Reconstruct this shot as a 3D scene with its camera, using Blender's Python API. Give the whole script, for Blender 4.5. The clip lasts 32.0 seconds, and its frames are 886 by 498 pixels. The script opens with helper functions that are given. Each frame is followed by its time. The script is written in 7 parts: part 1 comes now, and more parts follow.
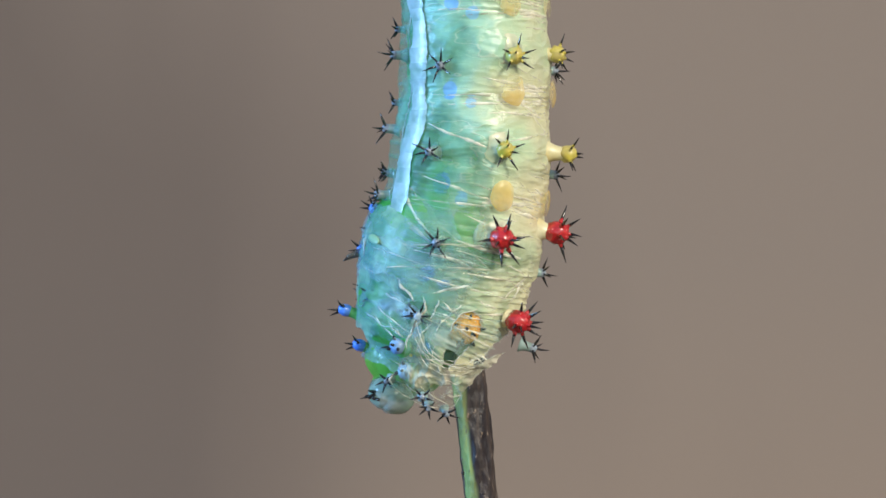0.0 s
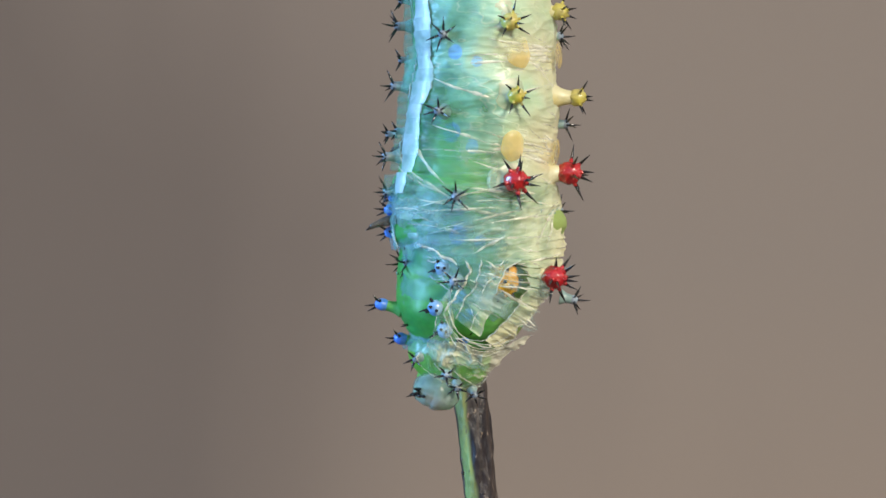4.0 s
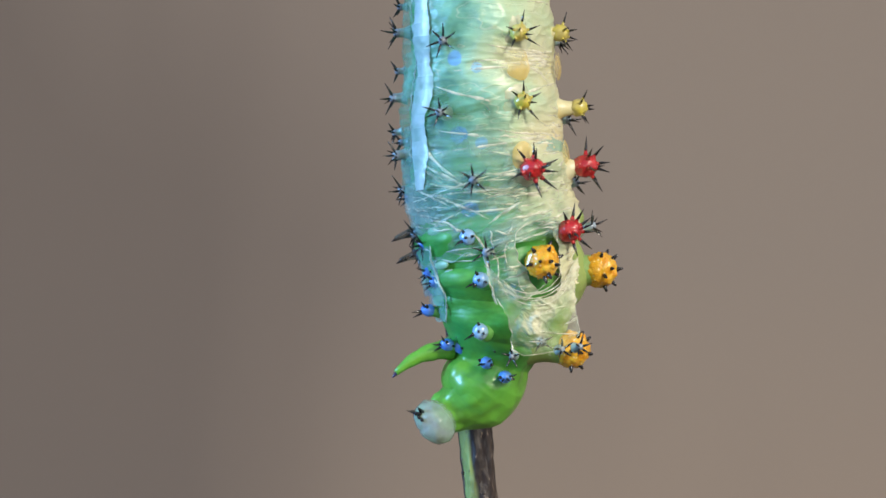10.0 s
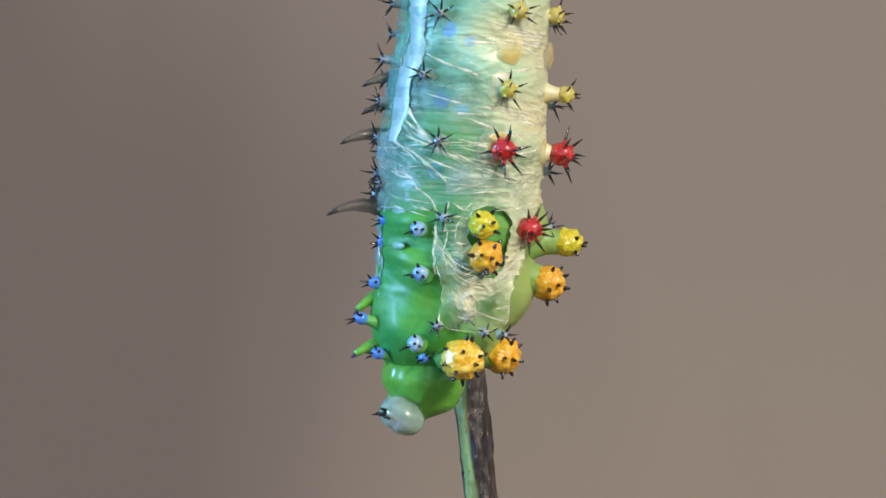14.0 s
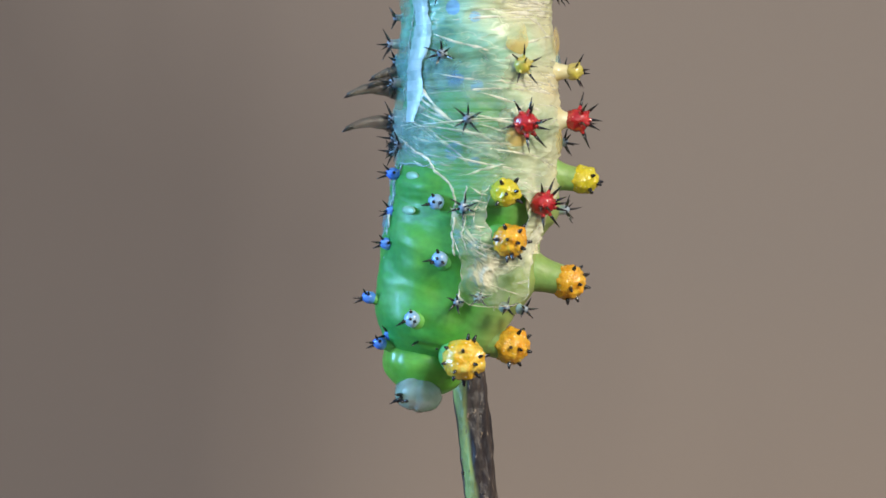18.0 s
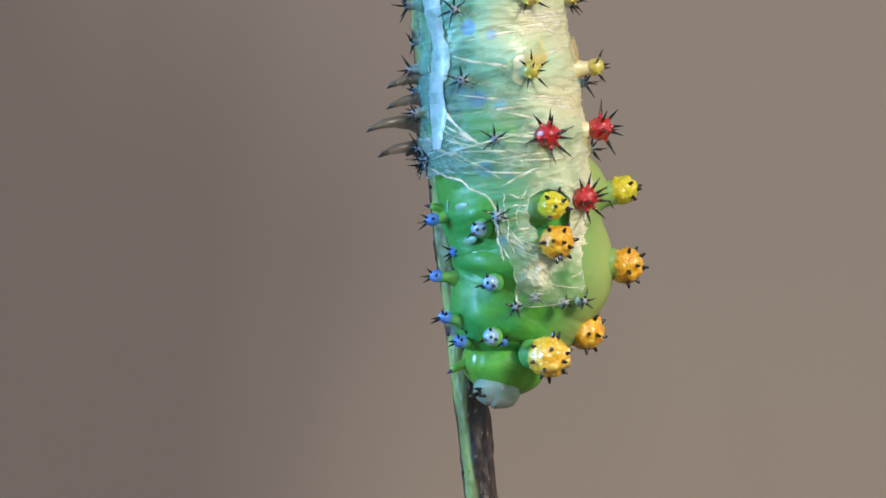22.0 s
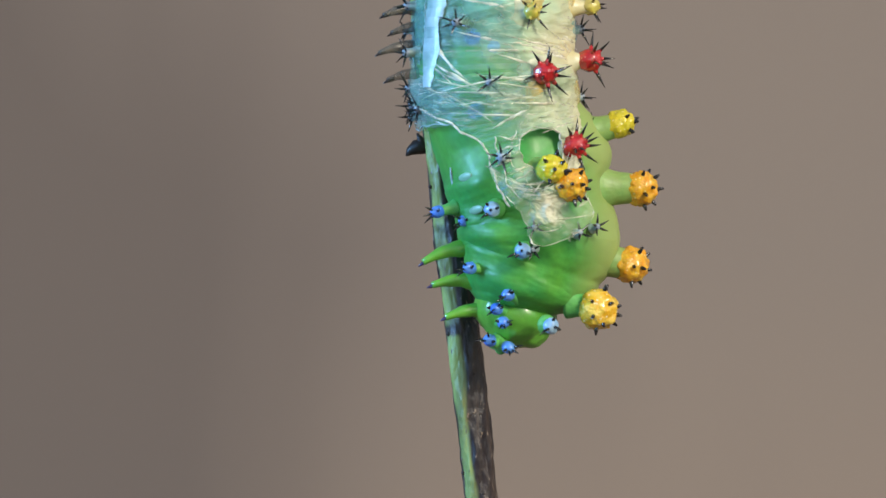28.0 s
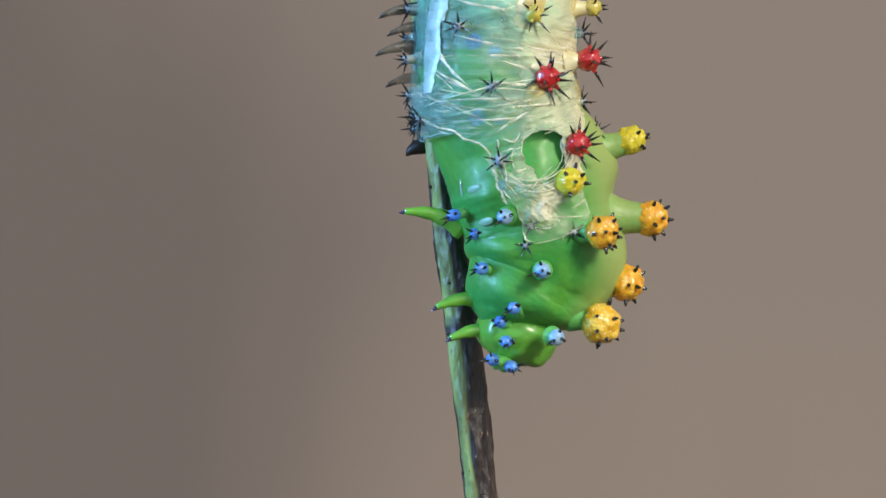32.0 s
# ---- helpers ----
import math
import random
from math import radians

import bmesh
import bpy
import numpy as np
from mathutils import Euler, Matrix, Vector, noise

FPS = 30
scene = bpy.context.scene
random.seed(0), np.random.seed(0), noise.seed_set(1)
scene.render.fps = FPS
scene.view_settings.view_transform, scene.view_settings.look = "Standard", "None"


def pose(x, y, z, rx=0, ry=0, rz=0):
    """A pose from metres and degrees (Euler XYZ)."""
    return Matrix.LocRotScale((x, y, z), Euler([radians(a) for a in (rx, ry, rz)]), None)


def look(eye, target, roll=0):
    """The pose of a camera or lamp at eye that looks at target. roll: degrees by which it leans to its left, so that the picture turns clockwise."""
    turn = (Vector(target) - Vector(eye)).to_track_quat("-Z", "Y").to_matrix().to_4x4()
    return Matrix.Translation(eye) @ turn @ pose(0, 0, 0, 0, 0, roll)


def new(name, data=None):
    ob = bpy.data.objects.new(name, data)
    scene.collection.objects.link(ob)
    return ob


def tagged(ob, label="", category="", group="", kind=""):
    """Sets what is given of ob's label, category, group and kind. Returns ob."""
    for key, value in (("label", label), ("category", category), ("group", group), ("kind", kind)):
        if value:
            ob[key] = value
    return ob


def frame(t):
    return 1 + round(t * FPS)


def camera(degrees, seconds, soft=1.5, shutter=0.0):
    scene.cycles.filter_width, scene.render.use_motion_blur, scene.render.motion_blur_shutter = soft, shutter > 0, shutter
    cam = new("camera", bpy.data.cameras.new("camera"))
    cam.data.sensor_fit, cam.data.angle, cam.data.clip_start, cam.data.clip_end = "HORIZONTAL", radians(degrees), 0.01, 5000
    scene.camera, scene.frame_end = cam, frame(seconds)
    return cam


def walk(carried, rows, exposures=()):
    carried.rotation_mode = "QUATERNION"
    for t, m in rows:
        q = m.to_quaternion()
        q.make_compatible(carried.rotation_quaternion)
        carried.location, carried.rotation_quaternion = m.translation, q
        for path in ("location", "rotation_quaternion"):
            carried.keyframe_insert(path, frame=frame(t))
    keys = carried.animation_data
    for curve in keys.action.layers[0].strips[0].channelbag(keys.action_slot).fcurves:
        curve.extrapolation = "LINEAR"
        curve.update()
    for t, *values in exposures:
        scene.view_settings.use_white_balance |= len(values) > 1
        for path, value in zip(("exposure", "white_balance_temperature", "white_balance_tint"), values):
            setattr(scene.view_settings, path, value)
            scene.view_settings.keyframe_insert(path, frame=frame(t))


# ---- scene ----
D = 0.31123                     # camera to the plane of the caterpillar's axis
U = 0.00007                     # working unit: 0.07 mm

cam = camera(20, 32.0, soft=1.6)
walk(cam, [(0.0, look((0, -D, 0), (0, 0, 0))), (32.0, look((0, -D, 0), (0, 0, 0)))],
     [(0.0, 0.0), (32.0, 0.0)])

# ---------------------------------------------------------------- light
world = bpy.data.worlds.new("sky")
scene.world = world
world.use_nodes = True
wn = world.node_tree.nodes
sky = wn.new("ShaderNodeTexSky")
sky.sky_type = "NISHITA"
sky.sun_disc = False
sky.sun_elevation = radians(42)
sky.sun_rotation = radians(150)
world.node_tree.links.new(sky.outputs[0], wn["Background"].inputs[0])
wn["Background"].inputs[1].default_value = 0.12

sun = new("sun", bpy.data.lights.new("sun", "SUN"))
sun.data.energy = 3.05
sun.data.angle = radians(14.0)
sun.data.color = (1.0, 0.89, 0.72)
sun.matrix_world = look((0.46, -0.66, 0.42), (0, 0, 0))

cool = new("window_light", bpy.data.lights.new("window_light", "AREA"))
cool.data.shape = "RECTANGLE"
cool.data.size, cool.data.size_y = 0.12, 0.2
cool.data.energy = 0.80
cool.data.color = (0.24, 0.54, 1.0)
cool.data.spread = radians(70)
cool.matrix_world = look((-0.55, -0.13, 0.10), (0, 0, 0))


# ---------------------------------------------------------------- materials
def mat(name, color, rough=0.4, vary=0.25, grain=900.0, bump=0.2, coat=0.0, alpha=None, second=None,
        second_scale=120.0, sss=0.0, bump_scale=None, scatter=True, lit_dorsal=None, stretch=None, specks=None):
    """A procedural material: two scales of colour variation, a fine relief."""
    m = bpy.data.materials.new(name)
    m.use_nodes = True
    nt = m.node_tree
    b = nt.nodes["Principled BSDF"]
    link = nt.links.new
    tc = nt.nodes.new("ShaderNodeTexCoord")
    n1 = nt.nodes.new("ShaderNodeTexNoise")
    n1.inputs["Scale"].default_value = grain
    n1.inputs["Detail"].default_value = 4
    n2 = nt.nodes.new("ShaderNodeTexNoise")
    n2.inputs["Scale"].default_value = second_scale
    n2.inputs["Detail"].default_value = 3
    info = nt.nodes.new("ShaderNodeObjectInfo")
    shift = nt.nodes.new("ShaderNodeVectorMath")
    shift.operation = "ADD"
    link(tc.outputs["Object"], shift.inputs[0])
    if scatter:
        link(info.outputs["Random"], shift.inputs[1])
    where = shift.outputs[0]
    if stretch:
        drawn = nt.nodes.new("ShaderNodeMapping")
        drawn.inputs["Scale"].default_value = stretch
        link(where, drawn.inputs["Vector"])
        where = drawn.outputs[0]
    link(where, n1.inputs["Vector"])
    link(where, n2.inputs["Vector"])
    ramp = nt.nodes.new("ShaderNodeValToRGB")
    c2 = second or tuple(c * (1 - vary) for c in color)
    ramp.color_ramp.elements[0].position, ramp.color_ramp.elements[0].color = 0.36, (*c2, 1)
    ramp.color_ramp.elements[1].position, ramp.color_ramp.elements[1].color = 0.62, (*color, 1)
    link(n2.outputs["Fac"], ramp.inputs["Fac"])
    mix = nt.nodes.new("ShaderNodeMix")
    mix.data_type, mix.blend_type = "RGBA", "MULTIPLY"
    mix.inputs["Factor"].default_value = 0.5
    gray = nt.nodes.new("ShaderNodeValToRGB")
    gray.color_ramp.elements[0].position, gray.color_ramp.elements[0].color = 0.3, (1 - vary,) * 3 + (1,)
    gray.color_ramp.elements[1].position, gray.color_ramp.elements[1].color = 0.7, (1, 1, 1, 1)
    link(n1.outputs["Fac"], gray.inputs["Fac"])
    link(ramp.outputs["Color"], mix.inputs["A"])
    link(gray.outputs["Color"], mix.inputs["B"])
    last = mix.outputs["Result"]
    if lit_dorsal:
        # another tint towards the animal's back, pigment and warm light painted together, with an uneven border
        tint, x0, x1 = lit_dorsal
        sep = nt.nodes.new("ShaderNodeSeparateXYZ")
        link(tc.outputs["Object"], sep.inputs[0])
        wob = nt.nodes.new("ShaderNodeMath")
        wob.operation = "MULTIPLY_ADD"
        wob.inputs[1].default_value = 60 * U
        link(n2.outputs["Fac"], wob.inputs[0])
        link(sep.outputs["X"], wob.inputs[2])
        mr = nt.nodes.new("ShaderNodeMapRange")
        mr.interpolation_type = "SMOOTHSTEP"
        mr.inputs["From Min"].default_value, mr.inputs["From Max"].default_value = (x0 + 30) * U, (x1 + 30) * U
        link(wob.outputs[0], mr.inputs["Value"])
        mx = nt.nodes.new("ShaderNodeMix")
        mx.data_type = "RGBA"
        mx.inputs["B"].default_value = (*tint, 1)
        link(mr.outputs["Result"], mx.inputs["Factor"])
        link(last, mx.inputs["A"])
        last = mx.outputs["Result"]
    if specks:
        # small pale grains
        tint, scale, size, most = specks
        vo = nt.nodes.new("ShaderNodeTexVoronoi")
        vo.inputs["Scale"].default_value = scale
        link(where, vo.inputs["Vector"])
        mr = nt.nodes.new("ShaderNodeMapRange")
        mr.interpolation_type = "SMOOTHSTEP"
        mr.inputs["From Min"].default_value, mr.inputs["From Max"].default_value = size, size * 0.4
        mr.inputs["To Max"].default_value = most
        link(vo.outputs["Distance"], mr.inputs["Value"])
        mx = nt.nodes.new("ShaderNodeMix")
        mx.data_type = "RGBA"
        mx.inputs["B"].default_value = (*tint, 1)
        link(mr.outputs["Result"], mx.inputs["Factor"])
        link(last, mx.inputs["A"])
        last = mx.outputs["Result"]
    link(last, b.inputs["Base Color"])
    b.inputs["Roughness"].default_value = rough
    b.inputs["Coat Weight"].default_value = coat
    b.inputs["Coat Roughness"].default_value = 0.12
    if sss:
        b.inputs["Subsurface Weight"].default_value = sss
        b.inputs["Subsurface Radius"].default_value = (1.0, 0.8, 0.3)
        b.inputs["Subsurface Scale"].default_value = 0.0012
    if bump:
        bp = nt.nodes.new("ShaderNodeBump")
        bp.inputs["Strength"].default_value = bump
        bp.inputs["Distance"].default_value = 0.0003
        n3 = n1
        if bump_scale:
            n3 = nt.nodes.new("ShaderNodeTexNoise")
            n3.inputs["Scale"].default_value = bump_scale
            link(where, n3.inputs["Vector"])
        link(n3.outputs["Fac"], bp.inputs["Height"])
        link(bp.outputs["Normal"], b.inputs["Normal"])
    if alpha:
        am = nt.nodes.new("ShaderNodeMapRange")
        am.inputs["From Min"].default_value, am.inputs["From Max"].default_value = 0.35, 0.65
        am.inputs["To Min"].default_value, am.inputs["To Max"].default_value = alpha
        link(n2.outputs["Fac"], am.inputs["Value"])
        link(am.outputs["Result"], b.inputs["Alpha"])
    return m


# the back's own paler olive, with the sun's warmth on that side painted in
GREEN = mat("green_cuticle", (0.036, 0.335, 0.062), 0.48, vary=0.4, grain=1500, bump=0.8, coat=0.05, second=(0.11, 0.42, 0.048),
            second_scale=120, sss=0.15, bump_scale=190, scatter=False, lit_dorsal=((0.30, 0.40, 0.115), 30, 135))
STEMGREEN = mat("green_stalk", (0.10, 0.46, 0.12), 0.52, vary=0.35, grain=1500, bump=0.3, second=(0.15, 0.46, 0.09), second_scale=150)
LIME = mat("lime_cuticle", (0.17, 0.46, 0.045), 0.33, vary=0.25, grain=1500, bump=0.2, coat=0.3, second=(0.11, 0.40, 0.05),
           second_scale=90, sss=0.15, bump_scale=500, scatter=False)


def skin_material():
    """Old skin: tight and green where it lies on the flank, loose and creamy on the back and in the belts between segments."""
    m = bpy.data.materials.new("old_skin")
    m.use_nodes = True
    nt = m.node_tree
    b, link = nt.nodes["Principled BSDF"], nt.links.new

    def math_node(op, a, k, c=None):
        q = nt.nodes.new("ShaderNodeMath")
        q.operation = op
        for s, v in zip(q.inputs, (a, k, c)):
            if v is None:
                continue
            if isinstance(v, (int, float)):
                s.default_value = v
            else:
                link(v, s)
        return q.outputs[0]

    def noise_node(scale, detail, vec):
        q = nt.nodes.new("ShaderNodeTexNoise")
        q.inputs["Scale"].default_value, q.inputs["Detail"].default_value = scale, detail
        link(vec, q.inputs["Vector"])
        return q.outputs["Fac"]

    tc = nt.nodes.new("ShaderNodeTexCoord")
    vec = tc.outputs["Object"]
    sep = nt.nodes.new("ShaderNodeSeparateXYZ")
    link(vec, sep.inputs[0])
    big, mid, fine = noise_node(95, 2, vec), noise_node(320, 4, vec), noise_node(1500, 3, vec)
    turned = math_node("MULTIPLY", sep.outputs["Z"], 2 * math.pi / (140 * U))
    belt = math_node("COSINE", turned, None)
    f = math_node("MULTIPLY_ADD", sep.outputs["X"], 1 / (250 * U), 0.21)
    f = math_node("MULTIPLY_ADD", belt, -0.09, f)
    f = math_node("ADD", f, math_node("MULTIPLY_ADD", big, 1.1, -0.55))
    f = math_node("ADD", f, math_node("MULTIPLY_ADD", mid, 0.3, -0.15))
    ramp = nt.nodes.new("ShaderNodeValToRGB")
    e = ramp.color_ramp.elements
    e[0].position, e[0].color = 0.02, (0.20, 0.49, 0.35, 1)
    e[1].position, e[1].color = 0.98, (0.70, 0.64, 0.39, 1)
    for at, col in ((0.24, (0.32, 0.58, 0.43)), (0.44, (0.46, 0.60, 0.38)), (0.66, (0.55, 0.58, 0.37))):
        q = e.new(at)
        q.color = (*col, 1)
    link(f, ramp.inputs["Fac"])
    # small blue knobs shine through as soft spots
    last = ramp.outputs["Color"]
    relief = math_node("MULTIPLY_ADD", fine, 0.25, mid)
    step = math_node("MODULO", sep.outputs["Z"], 140 * U)
    front = math_node("LESS_THAN", sep.outputs["Y"], 0)
    # fine pale veins and creases, drawn out round the body
    mp = nt.nodes.new("ShaderNodeMapping")
    mp.inputs["Scale"].default_value = (1, 1, 2.6)
    link(vec, mp.inputs["Vector"])
    for scale, width, most in ((120, 0.012, 0.30), (300, 0.014, 0.12)):
        line = math_node("ABSOLUTE", math_node("SUBTRACT", noise_node(scale, 2.5, mp.outputs[0]), 0.5), None)
        mr = nt.nodes.new("ShaderNodeMapRange")
        mr.interpolation_type = "SMOOTHSTEP"
        mr.inputs["From Min"].default_value, mr.inputs["From Max"].default_value = width, 0.0
        mr.inputs["To Max"].default_value = most
        link(line, mr.inputs["Value"])
        mx = nt.nodes.new("ShaderNodeMix")
        mx.data_type = "RGBA"
        mx.inputs["B"].default_value = (0.80, 0.82, 0.64, 1)
        link(mr.outputs["Result"], mx.inputs["Factor"])
        link(last, mx.inputs["A"])
        last = mx.outputs["Result"]
        relief = math_node("MULTIPLY_ADD", mr.outputs["Result"], 0.6, relief)
    for x0, z0, size, col, most in ((-42, 84, 15, (0.16, 0.42, 0.80), 0.75), (-6, 66, 11, (0.20, 0.48, 0.78), 0.6)):
        dx = math_node("MULTIPLY", math_node("SUBTRACT", sep.outputs["X"], x0 * U), 1 / (size * U))
        dz = math_node("MULTIPLY", math_node("SUBTRACT", step, z0 * U), 1 / (size * U))
        d = math_node("ADD", math_node("MULTIPLY", dx, dx), math_node("MULTIPLY", dz, dz))
        d = math_node("ADD", d, math_node("ADD", math_node("MULTIPLY_ADD", mid, 2.4, -1.2), math_node("MULTIPLY_ADD", big, 1.8, -0.9)))
        mr = nt.nodes.new("ShaderNodeMapRange")
        mr.interpolation_type = "SMOOTHSTEP"
        mr.inputs["From Min"].default_value, mr.inputs["From Max"].default_value = 1.1, 0.75
        mr.inputs["To Max"].default_value = most
        link(d, mr.inputs["Value"])
        mx = nt.nodes.new("ShaderNodeMix")
        mx.data_type = "RGBA"
        mx.inputs["B"].default_value = (*col, 1)
        link(math_node("MULTIPLY", mr.outputs["Result"], front), mx.inputs["Factor"])
        link(last, mx.inputs["A"])
        last = mx.outputs["Result"]
    link(last, b.inputs["Base Color"])
    bp = nt.nodes.new("ShaderNodeBump")
    bp.inputs["Strength"].default_value, bp.inputs["Distance"].default_value = 0.45, 0.0003
    link(relief, bp.inputs["Height"])
    link(bp.outputs["Normal"], b.inputs["Normal"])
    b.inputs["Roughness"].default_value = 0.42
    clear = nt.nodes.new("ShaderNodeMapRange")
    clear.inputs["From Min"].default_value, clear.inputs["From Max"].default_value = 0.05, 0.75
    clear.inputs["To Min"].default_value, clear.inputs["To Max"].default_value = 0.25, 1.0
    # thinner where it was stretched over the fore end
    thin = nt.nodes.new("ShaderNodeMapRange")
    thin.interpolation_type = "SMOOTHSTEP"
    thin.inputs["From Min"].default_value, thin.inputs["From Max"].default_value = 290 * U, 460 * U
    thin.inputs["To Min"].default_value, thin.inputs["To Max"].default_value = -1.2, -0.3
    link(sep.outputs["Z"], thin.inputs["Value"])
    link(math_node("MULTIPLY_ADD", f, 1.8, math_node("MULTIPLY_ADD", noise_node(210, 3, vec), 1.6, thin.outputs["Result"])), clear.inputs["Value"])
    link(clear.outputs["Result"], b.inputs["Alpha"])
    b.inputs["Coat Weight"].default_value = 0.14
    b.inputs["Coat Roughness"].default_value = 0.15
    b.inputs["Subsurface Weight"].default_value = 0.15
    b.inputs["Subsurface Radius"].default_value = (1.0, 0.9, 0.5)
    b.inputs["Subsurface Scale"].default_value = 0.001
    return m


SKIN = skin_material()
PALE = mat("pale_base", (0.36, 0.52, 0.48), 0.35, vary=0.3, grain=900, bump=0.3, coat=0.2)
TENT = mat("loose_skin", (0.70, 0.68, 0.44), 0.35, vary=0.2, grain=900, bump=0.4, coat=0.2, second=(0.68, 0.58, 0.24), second_scale=300)
TENTED = mat("tented_skin", (0.72, 0.72, 0.52), 0.32, vary=0.2, grain=900, bump=0.5, coat=0.2, second=(0.56, 0.66, 0.44), second_scale=260, alpha=(0.45, 0.95))
VEIL = mat("thin_skin", (0.42, 0.60, 0.52), 0.3, vary=0.3, grain=1300, bump=0.6, coat=0.2, second=(0.24, 0.48, 0.42),
           second_scale=160, alpha=(0.05, 0.42), bump_scale=700, scatter=False)
FILM = mat("wet_thin_skin", (0.32, 0.60, 0.46), 0.42, vary=0.25, grain=1300, bump=0.6, coat=0.05, second=(0.22, 0.47, 0.68),
           second_scale=230, alpha=(0.10, 0.60), bump_scale=600, scatter=False)
FLAP = mat("torn_skin", (0.84, 0.81, 0.61), 0.36, vary=0.25, grain=1300, bump=0.6, coat=0.1, second=(0.50, 0.66, 0.46),
           second_scale=190, alpha=(0.08, 0.74), bump_scale=520, scatter=False)
SPOT = mat("knob_under_skin", (0.78, 0.56, 0.14), 0.4, vary=0.2, grain=900, bump=0.3, coat=0.1, second=(0.70, 0.66, 0.30), second_scale=260, alpha=(0.1, 0.6))
CREASE = mat("skin_fold", (0.93, 0.91, 0.74), 0.3, vary=0.15, grain=900, bump=0.15, coat=0.2, second_scale=420, alpha=(0.2, 0.8))
BAND = mat("pale_band", (0.46, 0.62, 0.62), 0.4, vary=0.3, grain=700, bump=0.5, coat=0.2, second=(0.38, 0.60, 0.56), second_scale=300, alpha=(0.55, 1.0))
RED = mat("red_tubercle", (0.42, 0.008, 0.013), 0.2, vary=0.4, grain=1500, bump=0.7, coat=0.7, second=(0.60, 0.035, 0.035), second_scale=900, bump_scale=1500,
          specks=((0.85, 0.30, 0.26), 1500, 0.22, 0.6))
ORANGE = mat("orange_tubercle", (0.80, 0.35, 0.012), 0.2, vary=0.3, grain=900, bump=0.7, bump_scale=2200, coat=0.7, second=(0.86, 0.51, 0.04), second_scale=750, sss=0.15,
             specks=((0.92, 0.74, 0.30), 1400, 0.26, 0.8))
AMBER = mat("amber_tubercle", (0.82, 0.46, 0.02), 0.2, vary=0.25, grain=900, bump=0.7, bump_scale=2200, coat=0.7, second=(0.88, 0.62, 0.10), second_scale=700, sss=0.15,
            specks=((0.94, 0.84, 0.46), 1300, 0.28, 0.8))
YELLOW = mat("yellow_tubercle", (0.78, 0.62, 0.03), 0.24, vary=0.3, grain=900, bump=0.7, bump_scale=1900, coat=0.4, second=(0.60, 0.55, 0.03), second_scale=300,
             specks=((0.90, 0.84, 0.34), 1400, 0.24, 0.7))
OLDYEL = mat("old_yellow_tubercle", (0.64, 0.56, 0.07), 0.3, vary=0.35, grain=1200, bump=0.4, coat=0.3, second=(0.72, 0.62, 0.20), second_scale=400,
             alpha=(0.75, 1.0))
MOUND = mat("green_mound", (0.27, 0.39, 0.11), 0.44, vary=0.25, grain=1500, bump=0.3, second=(0.24, 0.46, 0.13), second_scale=200, sss=0.2)
# the small knobs' own blue, deepened in colour for the cool light on the left
SMALLBLUE = mat("blue_lit_tubercle", (0.05, 0.20, 0.80), 0.3, vary=0.3, grain=1200, bump=0.3, coat=0.4, second=(0.12, 0.32, 0.76), second_scale=420)
BLUE = mat("blue_tubercle", (0.16, 0.38, 0.74), 0.3, vary=0.3, grain=1200, bump=0.3, coat=0.4, second=(0.36, 0.56, 0.72), second_scale=420)
GRAY = mat("gray_tubercle", (0.34, 0.42, 0.50), 0.3, vary=0.4, grain=1200, bump=0.3, coat=0.4)
SPINE = mat("black_spine", (0.010, 0.011, 0.014), 0.22, vary=0.3, grain=1500, bump=0.1, coat=0.5)
SHEATH = mat("leg_sheath", (0.17, 0.155, 0.12), 0.25, vary=0.4, grain=900, bump=0.4, coat=0.5, alpha=(0.45, 0.85))
CAPSULE = mat("head_capsule", (0.34, 0.52, 0.38), 0.14, vary=0.4, grain=900, bump=0.4, coat=0.9, second=(0.46, 0.58, 0.62),
              second_scale=190, alpha=(0.38, 0.85))
SPIRACLE = mat("spiracle", (0.26, 0.52, 0.34), 0.35, vary=0.2, grain=900, bump=0.1)


